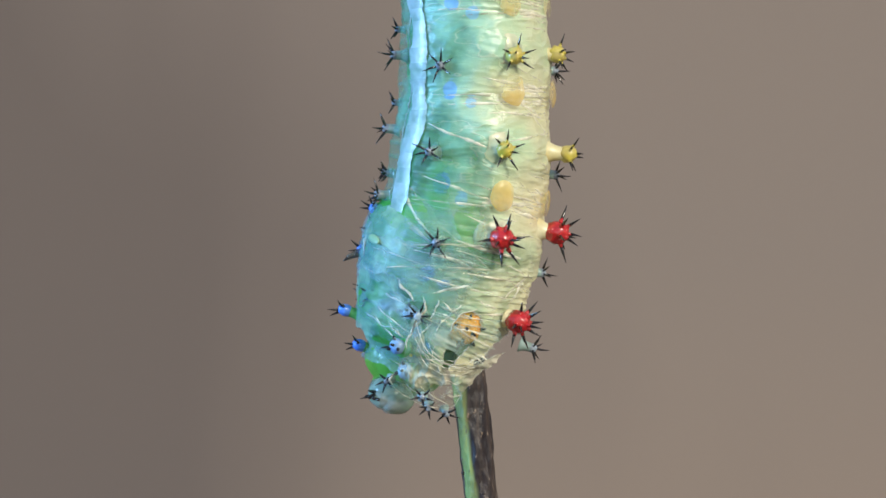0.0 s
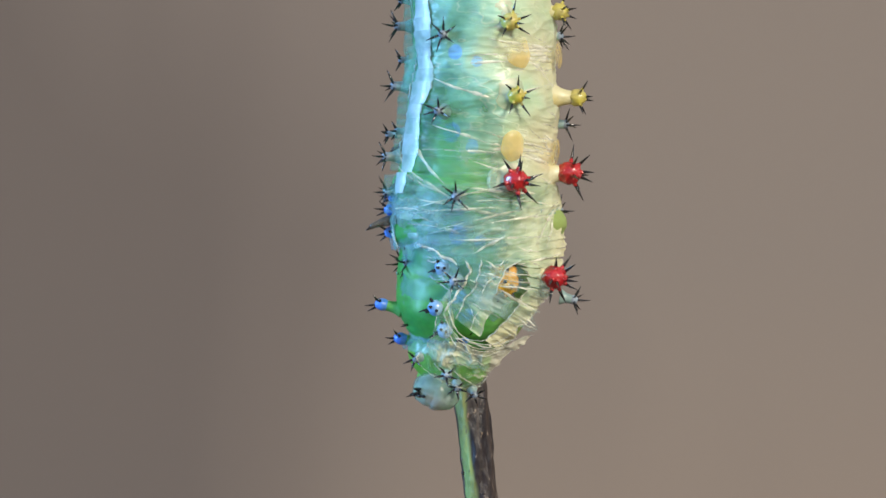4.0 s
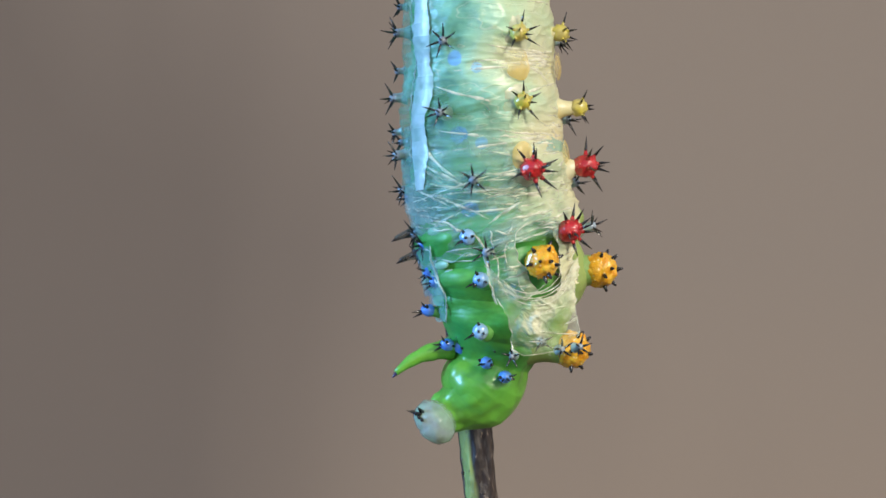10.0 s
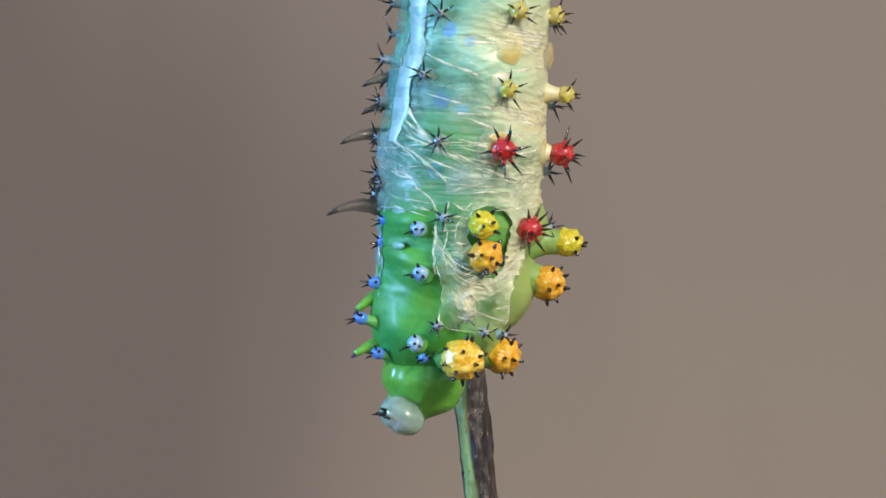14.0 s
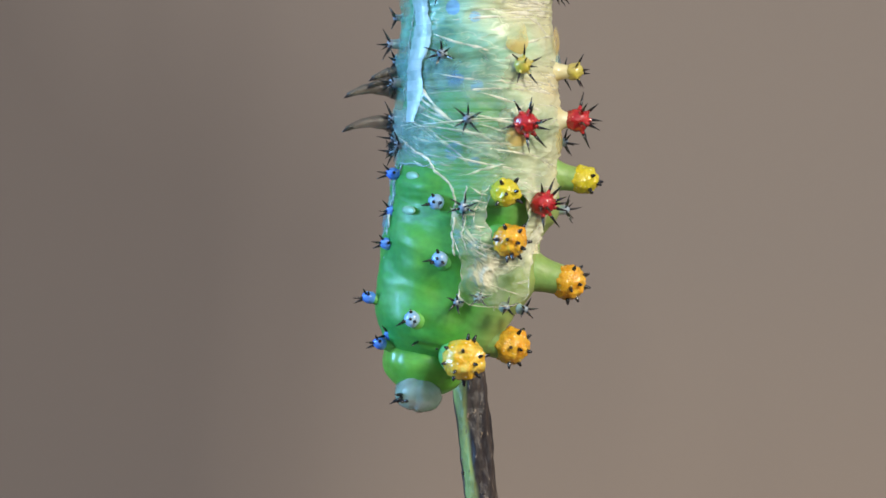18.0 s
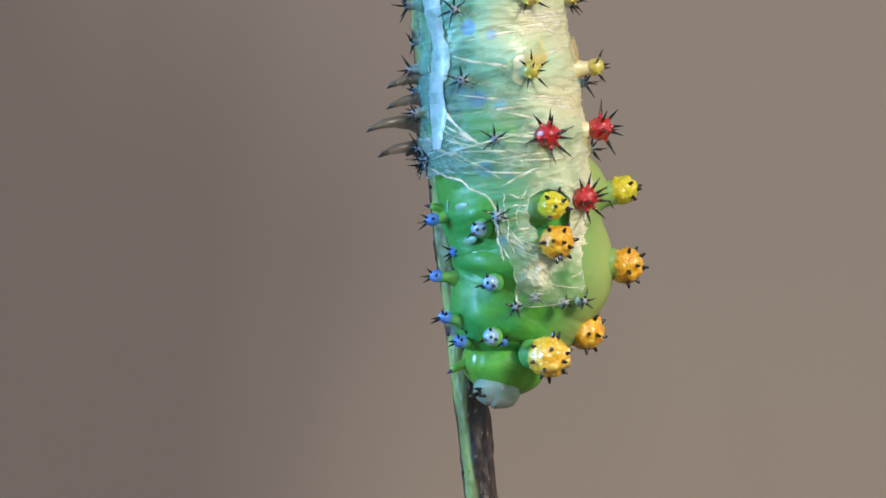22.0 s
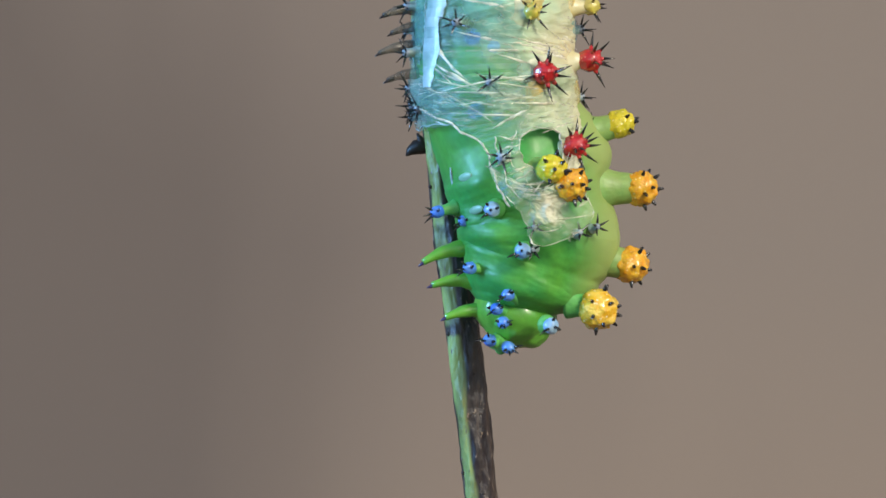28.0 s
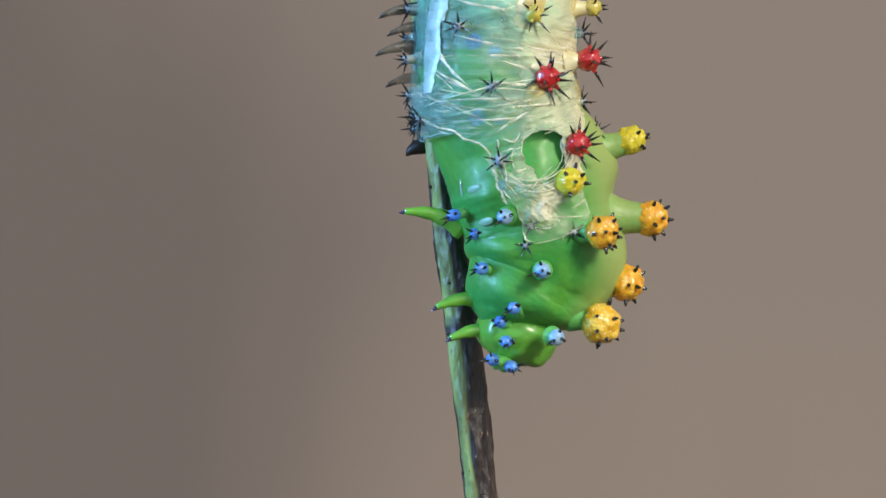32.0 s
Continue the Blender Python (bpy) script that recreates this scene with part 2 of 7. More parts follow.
def bark_material():
    """Dark, finely cracked bark with a broken yellow-green streak down one side; the angle round the stem and the height lie in the stem's map."""
    m = bpy.data.materials.new("twig_bark")
    m.use_nodes = True
    nt = m.node_tree
    b, link = nt.nodes["Principled BSDF"], nt.links.new
    tc = nt.nodes.new("ShaderNodeTexCoord")
    sep = nt.nodes.new("ShaderNodeSeparateXYZ")
    link(tc.outputs["UV"], sep.inputs[0])

    def noise_of(scale, stretch, detail=4.0):
        mp = nt.nodes.new("ShaderNodeMapping")
        mp.inputs["Scale"].default_value = stretch
        link(tc.outputs["Object"], mp.inputs["Vector"])
        q = nt.nodes.new("ShaderNodeTexNoise")
        q.inputs["Scale"].default_value, q.inputs["Detail"].default_value = scale, detail
        link(mp.outputs[0], q.inputs["Vector"])
        return q.outputs["Fac"]

    def step(value, a, z):
        q = nt.nodes.new("ShaderNodeMapRange")
        q.interpolation_type = "SMOOTHSTEP"
        q.inputs["From Min"].default_value, q.inputs["From Max"].default_value = a, z
        link(value, q.inputs["Value"])
        return q.outputs["Result"]

    def calc(op, a, c, d=None):
        q = nt.nodes.new("ShaderNodeMath")
        q.operation = op
        for sock, v in zip(q.inputs, (a, c, d)):
            if isinstance(v, (int, float)):
                sock.default_value = v
            elif v is not None:
                link(v, sock)
        return q.outputs[0]

    def blend(fac, a, c):
        q = nt.nodes.new("ShaderNodeMix")
        q.data_type = "RGBA"
        link(fac, q.inputs["Factor"])
        for sock, v in ((q.inputs["A"], a), (q.inputs["B"], c)):
            if isinstance(v, tuple):
                sock.default_value = (*v, 1)
            else:
                link(v, sock)
        return q.outputs["Result"]

    fibre, grain, patch = noise_of(700, (1, 1, 0.12)), noise_of(1600, (1, 1, 0.5)), noise_of(260, (1, 1, 0.35), 3.0)
    dark = blend(step(fibre, 0.40, 0.66), (0.014, 0.011, 0.014), (0.060, 0.043, 0.036))
    dark = blend(step(grain, 0.62, 0.72), dark, (0.22, 0.17, 0.13))
    green = blend(step(patch, 0.35, 0.62), (0.17, 0.19, 0.06), (0.36, 0.44, 0.12))
    green = blend(step(grain, 0.60, 0.70), green, (0.14, 0.10, 0.06))
    angle = calc("ADD", sep.outputs["X"], calc("MULTIPLY_ADD", patch, 0.16, -0.08))
    angle = calc("ADD", angle, calc("MULTIPLY_ADD", fibre, 0.05, -0.025))
    streak = calc("MULTIPLY", step(angle, 0.28, 0.32), step(angle, 0.475, 0.425))
    streak = calc("MULTIPLY", streak, step(noise_of(150, (0.2, 0.2, 1), 2.0), 0.36, 0.44))
    link(blend(streak, dark, green), b.inputs["Base Color"])
    b.inputs["Roughness"].default_value = 0.45
    bp = nt.nodes.new("ShaderNodeBump")
    bp.inputs["Strength"].default_value, bp.inputs["Distance"].default_value = 0.9, 0.0002
    link(calc("ADD", fibre, grain), bp.inputs["Height"])
    link(bp.outputs["Normal"], b.inputs["Normal"])
    return m


BARK = bark_material()
BUD = mat("dark_bud", (0.035, 0.022, 0.015), 0.5, vary=0.4, grain=1200, bump=0.5)
SOIL = mat("soil", (0.20, 0.14, 0.10), 0.9, vary=0.5, grain=60, bump=0.6, second=(0.12, 0.09, 0.07), second_scale=9)


def backdrop_material():
    """Far, soft brown distance: broad blotches, slanting streaks, and its uneven brightness painted into the colour."""
    m = bpy.data.materials.new("brown_distance")
    m.use_nodes = True
    nt = m.node_tree
    b, link = nt.nodes["Principled BSDF"], nt.links.new
    tc = nt.nodes.new("ShaderNodeTexCoord")
    sep = nt.nodes.new("ShaderNodeSeparateXYZ")
    link(tc.outputs["Object"], sep.inputs[0])
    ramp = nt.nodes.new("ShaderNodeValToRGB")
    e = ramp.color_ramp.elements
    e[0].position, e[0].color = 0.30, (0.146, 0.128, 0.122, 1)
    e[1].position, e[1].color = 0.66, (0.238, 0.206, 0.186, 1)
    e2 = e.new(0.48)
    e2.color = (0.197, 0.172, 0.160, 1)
    # brightness rising to the right and upwards, painted through the ramp's colours
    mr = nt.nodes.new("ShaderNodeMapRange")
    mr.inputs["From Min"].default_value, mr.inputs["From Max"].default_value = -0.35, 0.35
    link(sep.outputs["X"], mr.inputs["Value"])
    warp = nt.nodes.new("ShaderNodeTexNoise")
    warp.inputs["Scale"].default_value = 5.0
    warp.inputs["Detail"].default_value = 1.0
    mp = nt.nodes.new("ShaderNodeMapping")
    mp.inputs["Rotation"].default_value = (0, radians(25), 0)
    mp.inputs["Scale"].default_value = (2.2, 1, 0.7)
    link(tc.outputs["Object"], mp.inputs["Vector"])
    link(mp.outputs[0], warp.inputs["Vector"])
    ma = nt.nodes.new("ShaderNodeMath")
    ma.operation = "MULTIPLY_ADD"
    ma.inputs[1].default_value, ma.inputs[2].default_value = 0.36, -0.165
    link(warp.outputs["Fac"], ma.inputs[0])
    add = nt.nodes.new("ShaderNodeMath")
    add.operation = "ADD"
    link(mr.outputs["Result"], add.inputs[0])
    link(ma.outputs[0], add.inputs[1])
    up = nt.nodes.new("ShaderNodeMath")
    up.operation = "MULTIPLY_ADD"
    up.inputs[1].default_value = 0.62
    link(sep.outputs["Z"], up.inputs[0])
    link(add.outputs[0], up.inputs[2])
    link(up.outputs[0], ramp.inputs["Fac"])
    # a warmer, brighter area low on the right, likewise painted in
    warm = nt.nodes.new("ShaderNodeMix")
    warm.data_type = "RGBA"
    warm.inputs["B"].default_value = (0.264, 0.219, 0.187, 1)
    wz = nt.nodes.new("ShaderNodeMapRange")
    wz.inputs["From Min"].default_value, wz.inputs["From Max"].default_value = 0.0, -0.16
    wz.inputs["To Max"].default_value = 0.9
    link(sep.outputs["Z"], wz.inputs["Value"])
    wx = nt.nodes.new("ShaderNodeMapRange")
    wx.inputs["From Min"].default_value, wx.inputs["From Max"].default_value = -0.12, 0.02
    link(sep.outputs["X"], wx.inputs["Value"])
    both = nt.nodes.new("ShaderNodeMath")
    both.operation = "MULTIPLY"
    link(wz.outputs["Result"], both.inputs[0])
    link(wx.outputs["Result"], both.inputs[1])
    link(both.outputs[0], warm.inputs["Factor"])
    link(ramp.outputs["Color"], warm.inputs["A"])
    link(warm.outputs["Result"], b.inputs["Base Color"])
    b.inputs["Roughness"].default_value = 0.95
    b.inputs["Specular IOR Level"].default_value = 0.1
    return m


# ---------------------------------------------------------------- mesh helpers
def mesh_of(name, verts, faces, mats, index=None, smooth=True):
    me = bpy.data.meshes.new(name)
    me.from_pydata([tuple(v) for v in verts], [], faces)
    for m in (mats if isinstance(mats, (list, tuple)) else [mats]):
        me.materials.append(m)
    if index:
        for p, i in zip(me.polygons, index):
            p.material_index = i
    for p in me.polygons:
        p.use_smooth = smooth
    me.validate()
    return me


def part(name, me, parent, label=""):
    """Links a mesh as one part under a thing or under a part."""
    ob = new(name, me)
    ob.parent = parent
    return tagged(ob, label)


class Pile:
    """Vertices and faces of one mesh, gathered piece by piece."""

    def __init__(self):
        self.v, self.f, self.i = [], [], []

    def grid(self, fn, nu, nv, closed=False, mi=0):
        o = len(self.v)
        for a in range(nu):
            for b in range(nv):
                self.v.append(fn(a, b))
        for a in range(nu if closed else nu - 1):
            for b in range(nv - 1):
                c = (a + 1) % nu
                self.f.append((o + a * nv + b, o + c * nv + b, o + c * nv + b + 1, o + a * nv + b + 1))
                self.i.append(mi)

    def tube(self, pts, radii, n=6, mi=0):
        """A closed tapering tube along points."""
        o = len(self.v)
        pts = [Vector(p) for p in pts]
        for k, p in enumerate(pts):
            d = (pts[min(k + 1, len(pts) - 1)] - pts[max(k - 1, 0)]).normalized()
            s = d.orthogonal().normalized() if k == 0 else (s - d * s.dot(d)).normalized()
            q = d.cross(s)
            for j in range(n):
                w = 2 * math.pi * j / n
                self.v.append(p + (s * math.cos(w) + q * math.sin(w)) * radii[k])
        for k in range(len(pts) - 1):
            for j in range(n):
                c = (j + 1) % n
                self.f.append((o + k * n + j, o + k * n + c, o + (k + 1) * n + c, o + (k + 1) * n + j))
                self.i.append(mi)
        self.f.append(tuple(o + j for j in reversed(range(n))))
        self.i.append(mi)
        e = o + (len(pts) - 1) * n
        self.f.append(tuple(e + j for j in range(n)))
        self.i.append(mi)

    def done(self, name, mats):
        return mesh_of(name, self.v, self.f, mats, self.i)


def on_ring(phi, rho, h):
    """A point at an angle round the axis: 0 faces the camera's side, 90 the right."""
    a = radians(phi)
    return Vector((rho * math.sin(a), -rho * math.cos(a), h))


# ---------------------------------------------------------------- setting
ground = mesh_of("ground", [(-6, -6, -0.32), (6, -6, -0.32), (6, 6, -0.32), (-6, 6, -0.32)], [(0, 1, 2, 3)], SOIL, smooth=False)
tagged(new("ground", ground), "bare brown soil far below the twig", "ground", kind="structure")
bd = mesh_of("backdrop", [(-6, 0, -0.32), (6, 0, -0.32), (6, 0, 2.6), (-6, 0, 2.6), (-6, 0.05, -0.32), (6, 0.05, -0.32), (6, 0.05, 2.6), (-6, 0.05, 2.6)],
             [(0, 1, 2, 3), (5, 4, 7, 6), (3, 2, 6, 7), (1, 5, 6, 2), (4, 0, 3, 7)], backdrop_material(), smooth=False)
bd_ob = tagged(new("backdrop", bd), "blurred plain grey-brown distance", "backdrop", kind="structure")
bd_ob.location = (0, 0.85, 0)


# ---------------------------------------------------------------- twig
def twig():
    base = new("twig")
    base.location = (0.0085, 0.0105, -0.32)
    tagged(base, "thin brown twig with a green streak on its bark", "twig")
    line = [(-4400, 95), (-1200, 88), (-445, 68), (-260, 48), (-120, 33), (-10, 18), (90, 6), (165, -2), (440, -30), (700, -50)]
    zs, xs = [q[0] for q in line], [q[1] for q in line]
    kz = 1.034
    rnd = random.Random(4)
    ph = [rnd.uniform(0, 6.3) for _ in range(8)]
    z_all = list(np.linspace(-4400, -600, 30)) + list(np.linspace(-580, 700, 480))

    def at(z):
        return float(np.interp(z, zs, xs))

    p = Pile()
    n = 110

    def fn(a, b):
        z = z_all[a]
        w = 2 * math.pi * b / (n - 1)
        r = 29.5 + 1.2 * math.sin(z * 0.021 + ph[0]) + 1.3 * math.sin(3 * w + z * 0.013 + ph[1]) + 0.9 * math.sin(5 * w - z * 0.05 + ph[2])
        r += 2.2 * max(0, math.sin(z * 0.017 + 2 * w + ph[3])) ** 6 + 1.6 * noise.noise((z * 0.05, 3 * math.cos(w), 3 * math.sin(w))) + 0.8 * noise.noise((z * 0.02, 9 * math.cos(w), 9 * math.sin(w)))
        v = Vector((at(z) + r * math.sin(w), -r * math.cos(w), z)) * U * kz
        return v - Vector((base.location.x, 0, base.location.z))

    p.grid(fn, len(z_all), n)
    me = mesh_of("stem", p.v, p.f, BARK)
    # the stem's map: angle from the back round to the back, and height
    around = me.uv_layers.new(name="round")
    for loop in me.loops:
        a, b = divmod(loop.vertex_index, n)
        around.data[loop.index].uv = ((b / (n - 1) + 0.5) % 1.0 if b != (n - 1) // 2 else 0.999, z_all[a] / 1000)
    part("stem", me, base, "dark bark with a broken yellow-green streak")
    for z, w, s in ((-150, -70, 6), (-330, -40, 4), (-395, -75, 5), (-60, -30, 4), (40, -80, 5), (-220, 20, 4), (-290, 30, 4), (-430, 10, 4), (110, -70, 5)):
        q = Pile()
        q.grid(lambda a, b: on_ring(360 * a / 10, s * math.sin(math.pi * b / 5), 0) + Vector((0, 0, s * 0.8 * math.cos(math.pi * b / 5))), 10, 6, True)
        for k, v in enumerate(q.v):
            q.v[k] = v * U
        k = part("lenticel", q.done("lenticel", BUD), base)
        k.location = (Vector((at(z), 0, z)) + on_ring(w, 27, 0)) * U * kz - Vector((base.location.x, 0, base.location.z))
    q = Pile()
    q.tube([(0, 0, 0), (-14, 0, 4), (-26, 0, 2), (-38, -2, -6), (-44, -2, -14)], [9, 15, 14, 8, 1.5], 9)
    q.tube([(-6, -4, 6), (-18, -6, 16), (-24, -6, 28)], [9, 7, 1.5], 7)
    for k, v in enumerate(q.v):
        q.v[k] = v * U
    k = part("bud", q.done("bud", BUD), base, "dark pointed bud")
    k.location = Vector((at(172) - 20, 0, 178)) * U * kz - Vector((base.location.x, 0, base.location.z))
    return base


twig()


# ---------------------------------------------------------------- caterpillar: meshes
caterpillar = tagged(new("caterpillar"), "bright green caterpillar with orange and blue knobs, leaving its old skin", "caterpillar")
old_skin = tagged(new("shed_skin"), "pale translucent wrinkled skin with red and yellow spiny knobs", "insect skin")
# swellings of the body: angle round it, place along it, height, width
SWELLS = ((5, 250, 6, 44), (63, 256, 15, 42), (-37, 260, 7, 30), (8, 411, 5, 44), (68, 355, 20, 50), (-39, 375, 7, 32), (2, 502, 4, 40),
          (73, 507, 18, 50), (-43, 488, 7, 30), (-70, 300, 6, 30), (-66, 420, 6, 34), (25, 310, -6, 26), (30, 440, -6, 28), (-10, 318, -5, 24),
          (-60, 335, -5, 22), (-15, 452, 5, 30))


def segment_mesh(R, H, z0_=0.0, m_=None):
    """A slice of the body: a rounded barrel, raised below each knob."""
    p = Pile()
    n, m = 84, 25
    near = [q for q in SWELLS if abs(q[1] - z0_) < H / 2 + 2 * q[3]]

    r0 = body_radius(z0_ / 125)

    def fn(a, b):
        phi = 360 * a / n
        v = 2 * b / (m - 1) - 1
        t = math.copysign(abs(v) ** 1.9, v)
        z = t * H / 2
        g = z + z0_
        r = r0 + 0.7 * (body_radius(g / 125) - r0) - z * z / 320
        c, s = math.sin(radians(phi)), math.cos(radians(phi))
        r += 4.5 * noise.noise((c * 1.6, s * 1.6, g * 0.022)) + 4.0 * noise.noise((c * 3.0, s * 3.0, g * 0.028)) + 0.9 * noise.noise((c * 8, s * 8, g * 0.11))
        for gg, deep_ in ((226, 4.0), (318, 2.5)):
            r -= deep_ * math.exp(-((g - gg - 9 * noise.noise((c, s, gg))) / 8) ** 2) * max(0.0, 0.7 + 0.9 * noise.noise((c * 1.7, s * 1.7, gg * 0.1)))
        for bp, bh, amp, wid in near:
            d = (phi - bp + 180) % 360 - 180
            r += amp * math.exp(-((d * math.pi / 180 * R) ** 2 + (g - bh) ** 2) / wid ** 2)
        return on_ring(phi, r * math.sqrt(max(0.0004, 1 - abs(t) ** 3)), g) * U

    p.grid(fn, n, m, True)
    return p.done("body_segment", m_ or GREEN)


def skin_surface(phi, g, R):
    """Radius of the old skin: drawn in and pleated between the segments, crumpled towards its torn end."""
    a = radians(phi)
    c, s = math.cos(a), math.sin(a)
    loose = 1.0 if g < 200 else max(0.5, 1 - (g - 200) / 330)
    v = Vector((c * 2.0 + g * 0.012, s * 2.0, g * 0.026))
    ridge = 0.0
    for tall, fine, off in ((4.2, 1.0, 0), (2.8, 2.3, 7), (1.3, 5.1, 3)):
        ridge += tall * max(0.0, 1 - 3.4 * abs(noise.noise(v * fine + Vector((off, 0, 0))))) ** 2
    w = noise.noise((c * 1.3, s * 1.3, g * 0.016))
    belt = 0.04 + 0.96 * (0.5 - 0.5 * math.cos(2 * math.pi * g / 140.0)) ** 4
    r = R + 3.5 * w + 1.6 * noise.noise((c * 3.9, s * 3.9, g * 0.05)) + 2.4 * math.cos(2 * math.pi * g / 140.0)
    r += belt * (0.5 * math.sin(g * 0.42 + 8 * w + 2 * math.sin(2 * a)) + 0.3 * math.sin(g * 0.71 + 9 * w + phi * 0.05))
    return r + loose * ridge - 2


def film_surface(phi, g, R):
    """Radius of the wet skin that still clings to the tapering fore end."""
    a = radians(phi)
    v = Vector((math.cos(a) * 2.4, math.sin(a) * 2.4, g * 0.03))
    return body_radius(g / 125) + 4 + 2.2 * max(0.0, 1 - 3 * abs(noise.noise(v))) ** 2 + 1.2 * max(0.0, 1 - 3 * abs(noise.noise(v * 2.6))) ** 2


def fold_mesh(surface, R, a0, a1, g0, g1, fat, wob):
    """A pleat that rises from the skin and runs out into it at both ends."""
    q = Pile()
    n = 16
    around = radians(1) * max(R, 80)
    run = Vector(((a1 - a0) * around, g1 - g0)).normalized()

    def fn(a, b):
        u, t = a / (n - 1), b / 2 - 1
        swell = math.sin(math.pi * u) * (0.75 + 0.25 * math.sin(u * 17 + wob))
        phi = a0 + (a1 - a0) * u
        g = g0 + (g1 - g0) * u + 2.0 * math.sin(u * 4 + wob) + 0.7 * math.sin(u * 13 + wob * 2)
        off = t * (0.2 + 2.3 * fat * swell)
        phi, g = phi - run.y * off / around, g + run.x * off
        rise = (0.1 + 1.15 * fat * swell) * (1 - abs(t) ** 1.5) - 0.25
        return on_ring(phi, surface(phi, g, R) + rise, g) * U

    q.grid(fn, n, 5)
    return q.done("skin_fold", CREASE)


def limit(v, g):
    return v(g) if callable(v) else v


def skin_slice(R, g0, H, lo, hi, seed, creases=5, mats=None, surface=skin_surface, steep=0.3, ragged=0.0, bold=1.0):
    """A slice of skin round the body between two limits, with pleats standing on it."""
    p = Pile()
    rnd = random.Random(seed)
    full = not callable(lo) and not callable(hi) and hi - lo >= 359
    wide = 360 if full else limit(hi, g0) - limit(lo, g0)
    n, m = max(9, int(wide / 2.4)), max(7, int(H / 2.1))

    def fn(a, b):
        g = g0 + H * (b / (m - 1) - 0.5)
        if full:
            phi = lo + 360 * a / n
        else:
            left, right = limit(lo, g), limit(hi, g)
            phi = left + (right - left) * a / (n - 1)
        if ragged:
            g += ragged * (noise.noise((phi * 0.05, seed, 3)) + 0.5 * noise.noise((phi * 0.17, seed, 6))) * abs(2 * b / (m - 1) - 1) ** 3
        return on_ring(phi, surface(phi, g, R), g) * U

    p.grid(fn, n, m, full)
    folds = []
    for _ in range(creases):
        g = g0 + rnd.uniform(-0.5, 0.5) * H
        left, right = max(limit(lo, g), -84), min(limit(hi, g), 78)
        if right - left < 6:
            continue
        a0 = rnd.uniform(left, right - 0.25 * (right - left))
        a1 = min(right, a0 + rnd.choice((rnd.uniform(18, 40), rnd.uniform(40, 80), rnd.uniform(60, 130))))
        slope = rnd.gauss(-3, 4) if rnd.random() > steep else rnd.choice((-1, -1, -1, -1, 1)) * rnd.uniform(8, 26)
        slope *= min(1, (a1 - a0) / 40)
        folds.append(fold_mesh(surface, R, a0, a1, g - slope, g + slope, bold * rnd.choice((0.45, 0.6, 0.8, 1.1)), rnd.uniform(0, 6)))
    return p.done("skin_ring", mats or SKIN), folds


def torn_left(g):
    """The torn edge runs slanting from the flank down to the flap."""
    return float(np.interp(g / 140, (0.5, 0.8, 1.0, 1.15, 1.25, 1.5, 1.65, 1.8, 2.0, 2.15), (-17, -16, -14, -16, -21, -39, -56, -78, -96, -110))) + 2.5 * noise.noise((g * 0.05, 3, 1))


def torn_right(g):
    return float(np.interp(g / 140, (0.6, 0.9, 1.05, 1.3, 1.6, 1.9, 2.15), (52, 58, 70, 86, 104, 130, 168))) + 3 * noise.noise((g * 0.06, 5, 1))


def hole_left(g):
    """The limits of the gap above the flap, through which the new knobs come."""
    return float(np.interp(g / 140, (0.3, 0.5, 0.8, 1.0, 1.12, 1.2), (16, 12, 7, 6, 10, 20))) + 2 * noise.noise((g * 0.06, 7, 1))


def hole_right(g):
    return float(np.interp(g / 140, (0.3, 0.8, 1.0, 1.12, 1.2), (34, 38, 40, 34, 20))) + 2 * noise.noise((g * 0.06, 9, 1))


def edge_mesh(surface, R, line, fat, seed, m_):
    """A rolled, uneven border along a line of angle and height."""
    p = Pile()
    n = len(line)
    p.tube([on_ring(a, surface(a, g, R) + 0.3, g) * U for a, g in line],
           [fat * (0.25 + math.sin(math.pi * (k + 0.5) / n) * (0.7 + 0.6 * noise.noise((k * 0.4, seed, 2)))) * U for k in range(n)], 6)
    return p.done("rolled_edge", m_)


def skin_part(name, made, label=""):
    """A stretch of skin with each of its folds."""
    ob = part(name, made[0], old_skin, label)
    for f in made[1]:
        part("skin_fold", f, ob)
    return ob


def ball(rx, rz, bump=0.0, seed=0, n=18, m=11, warts=0, small=False):
    """A rounded, slightly lumpy knob standing on the plane z = 0 of its own space."""
    p = Pile()
    rnd = random.Random(int(seed * 10))
    wart = [(Vector((rnd.gauss(0, 1), rnd.gauss(0, 1), rnd.gauss(0.4, 1))).normalized(), rnd.uniform(0.05, 0.11) if warts > 40 else rnd.uniform(0.05, 0.14), rnd.uniform(0.09, 0.19) if warts > 40 else rnd.uniform(0.14, 0.30)) for _ in range(warts)]
    if small:
        wart = [(c, h * 0.6, g * 0.55) for c, h, g in wart] + [(-c, h * 0.5, g * 0.5) for c, h, g in wart]

    def fn(a, b):
        w, t = 2 * math.pi * a / n, math.pi * b / (m - 1)
        d = Vector((math.sin(t) * math.cos(w), math.sin(t) * math.sin(w), math.cos(t)))
        k = 1 + sum(h * math.exp(-((d - c).length / g) ** 2) for c, h, g in wart) + bump * noise.noise(d * 2.6 + Vector((seed, 0, 0))) + 0.6 * bump * noise.noise(d * 6 + Vector((0, seed, 0)))
        return Vector((d.x * rx, d.y * rx, d.z * rz)) * k * U

    p.grid(fn, n, m, True)
    return p


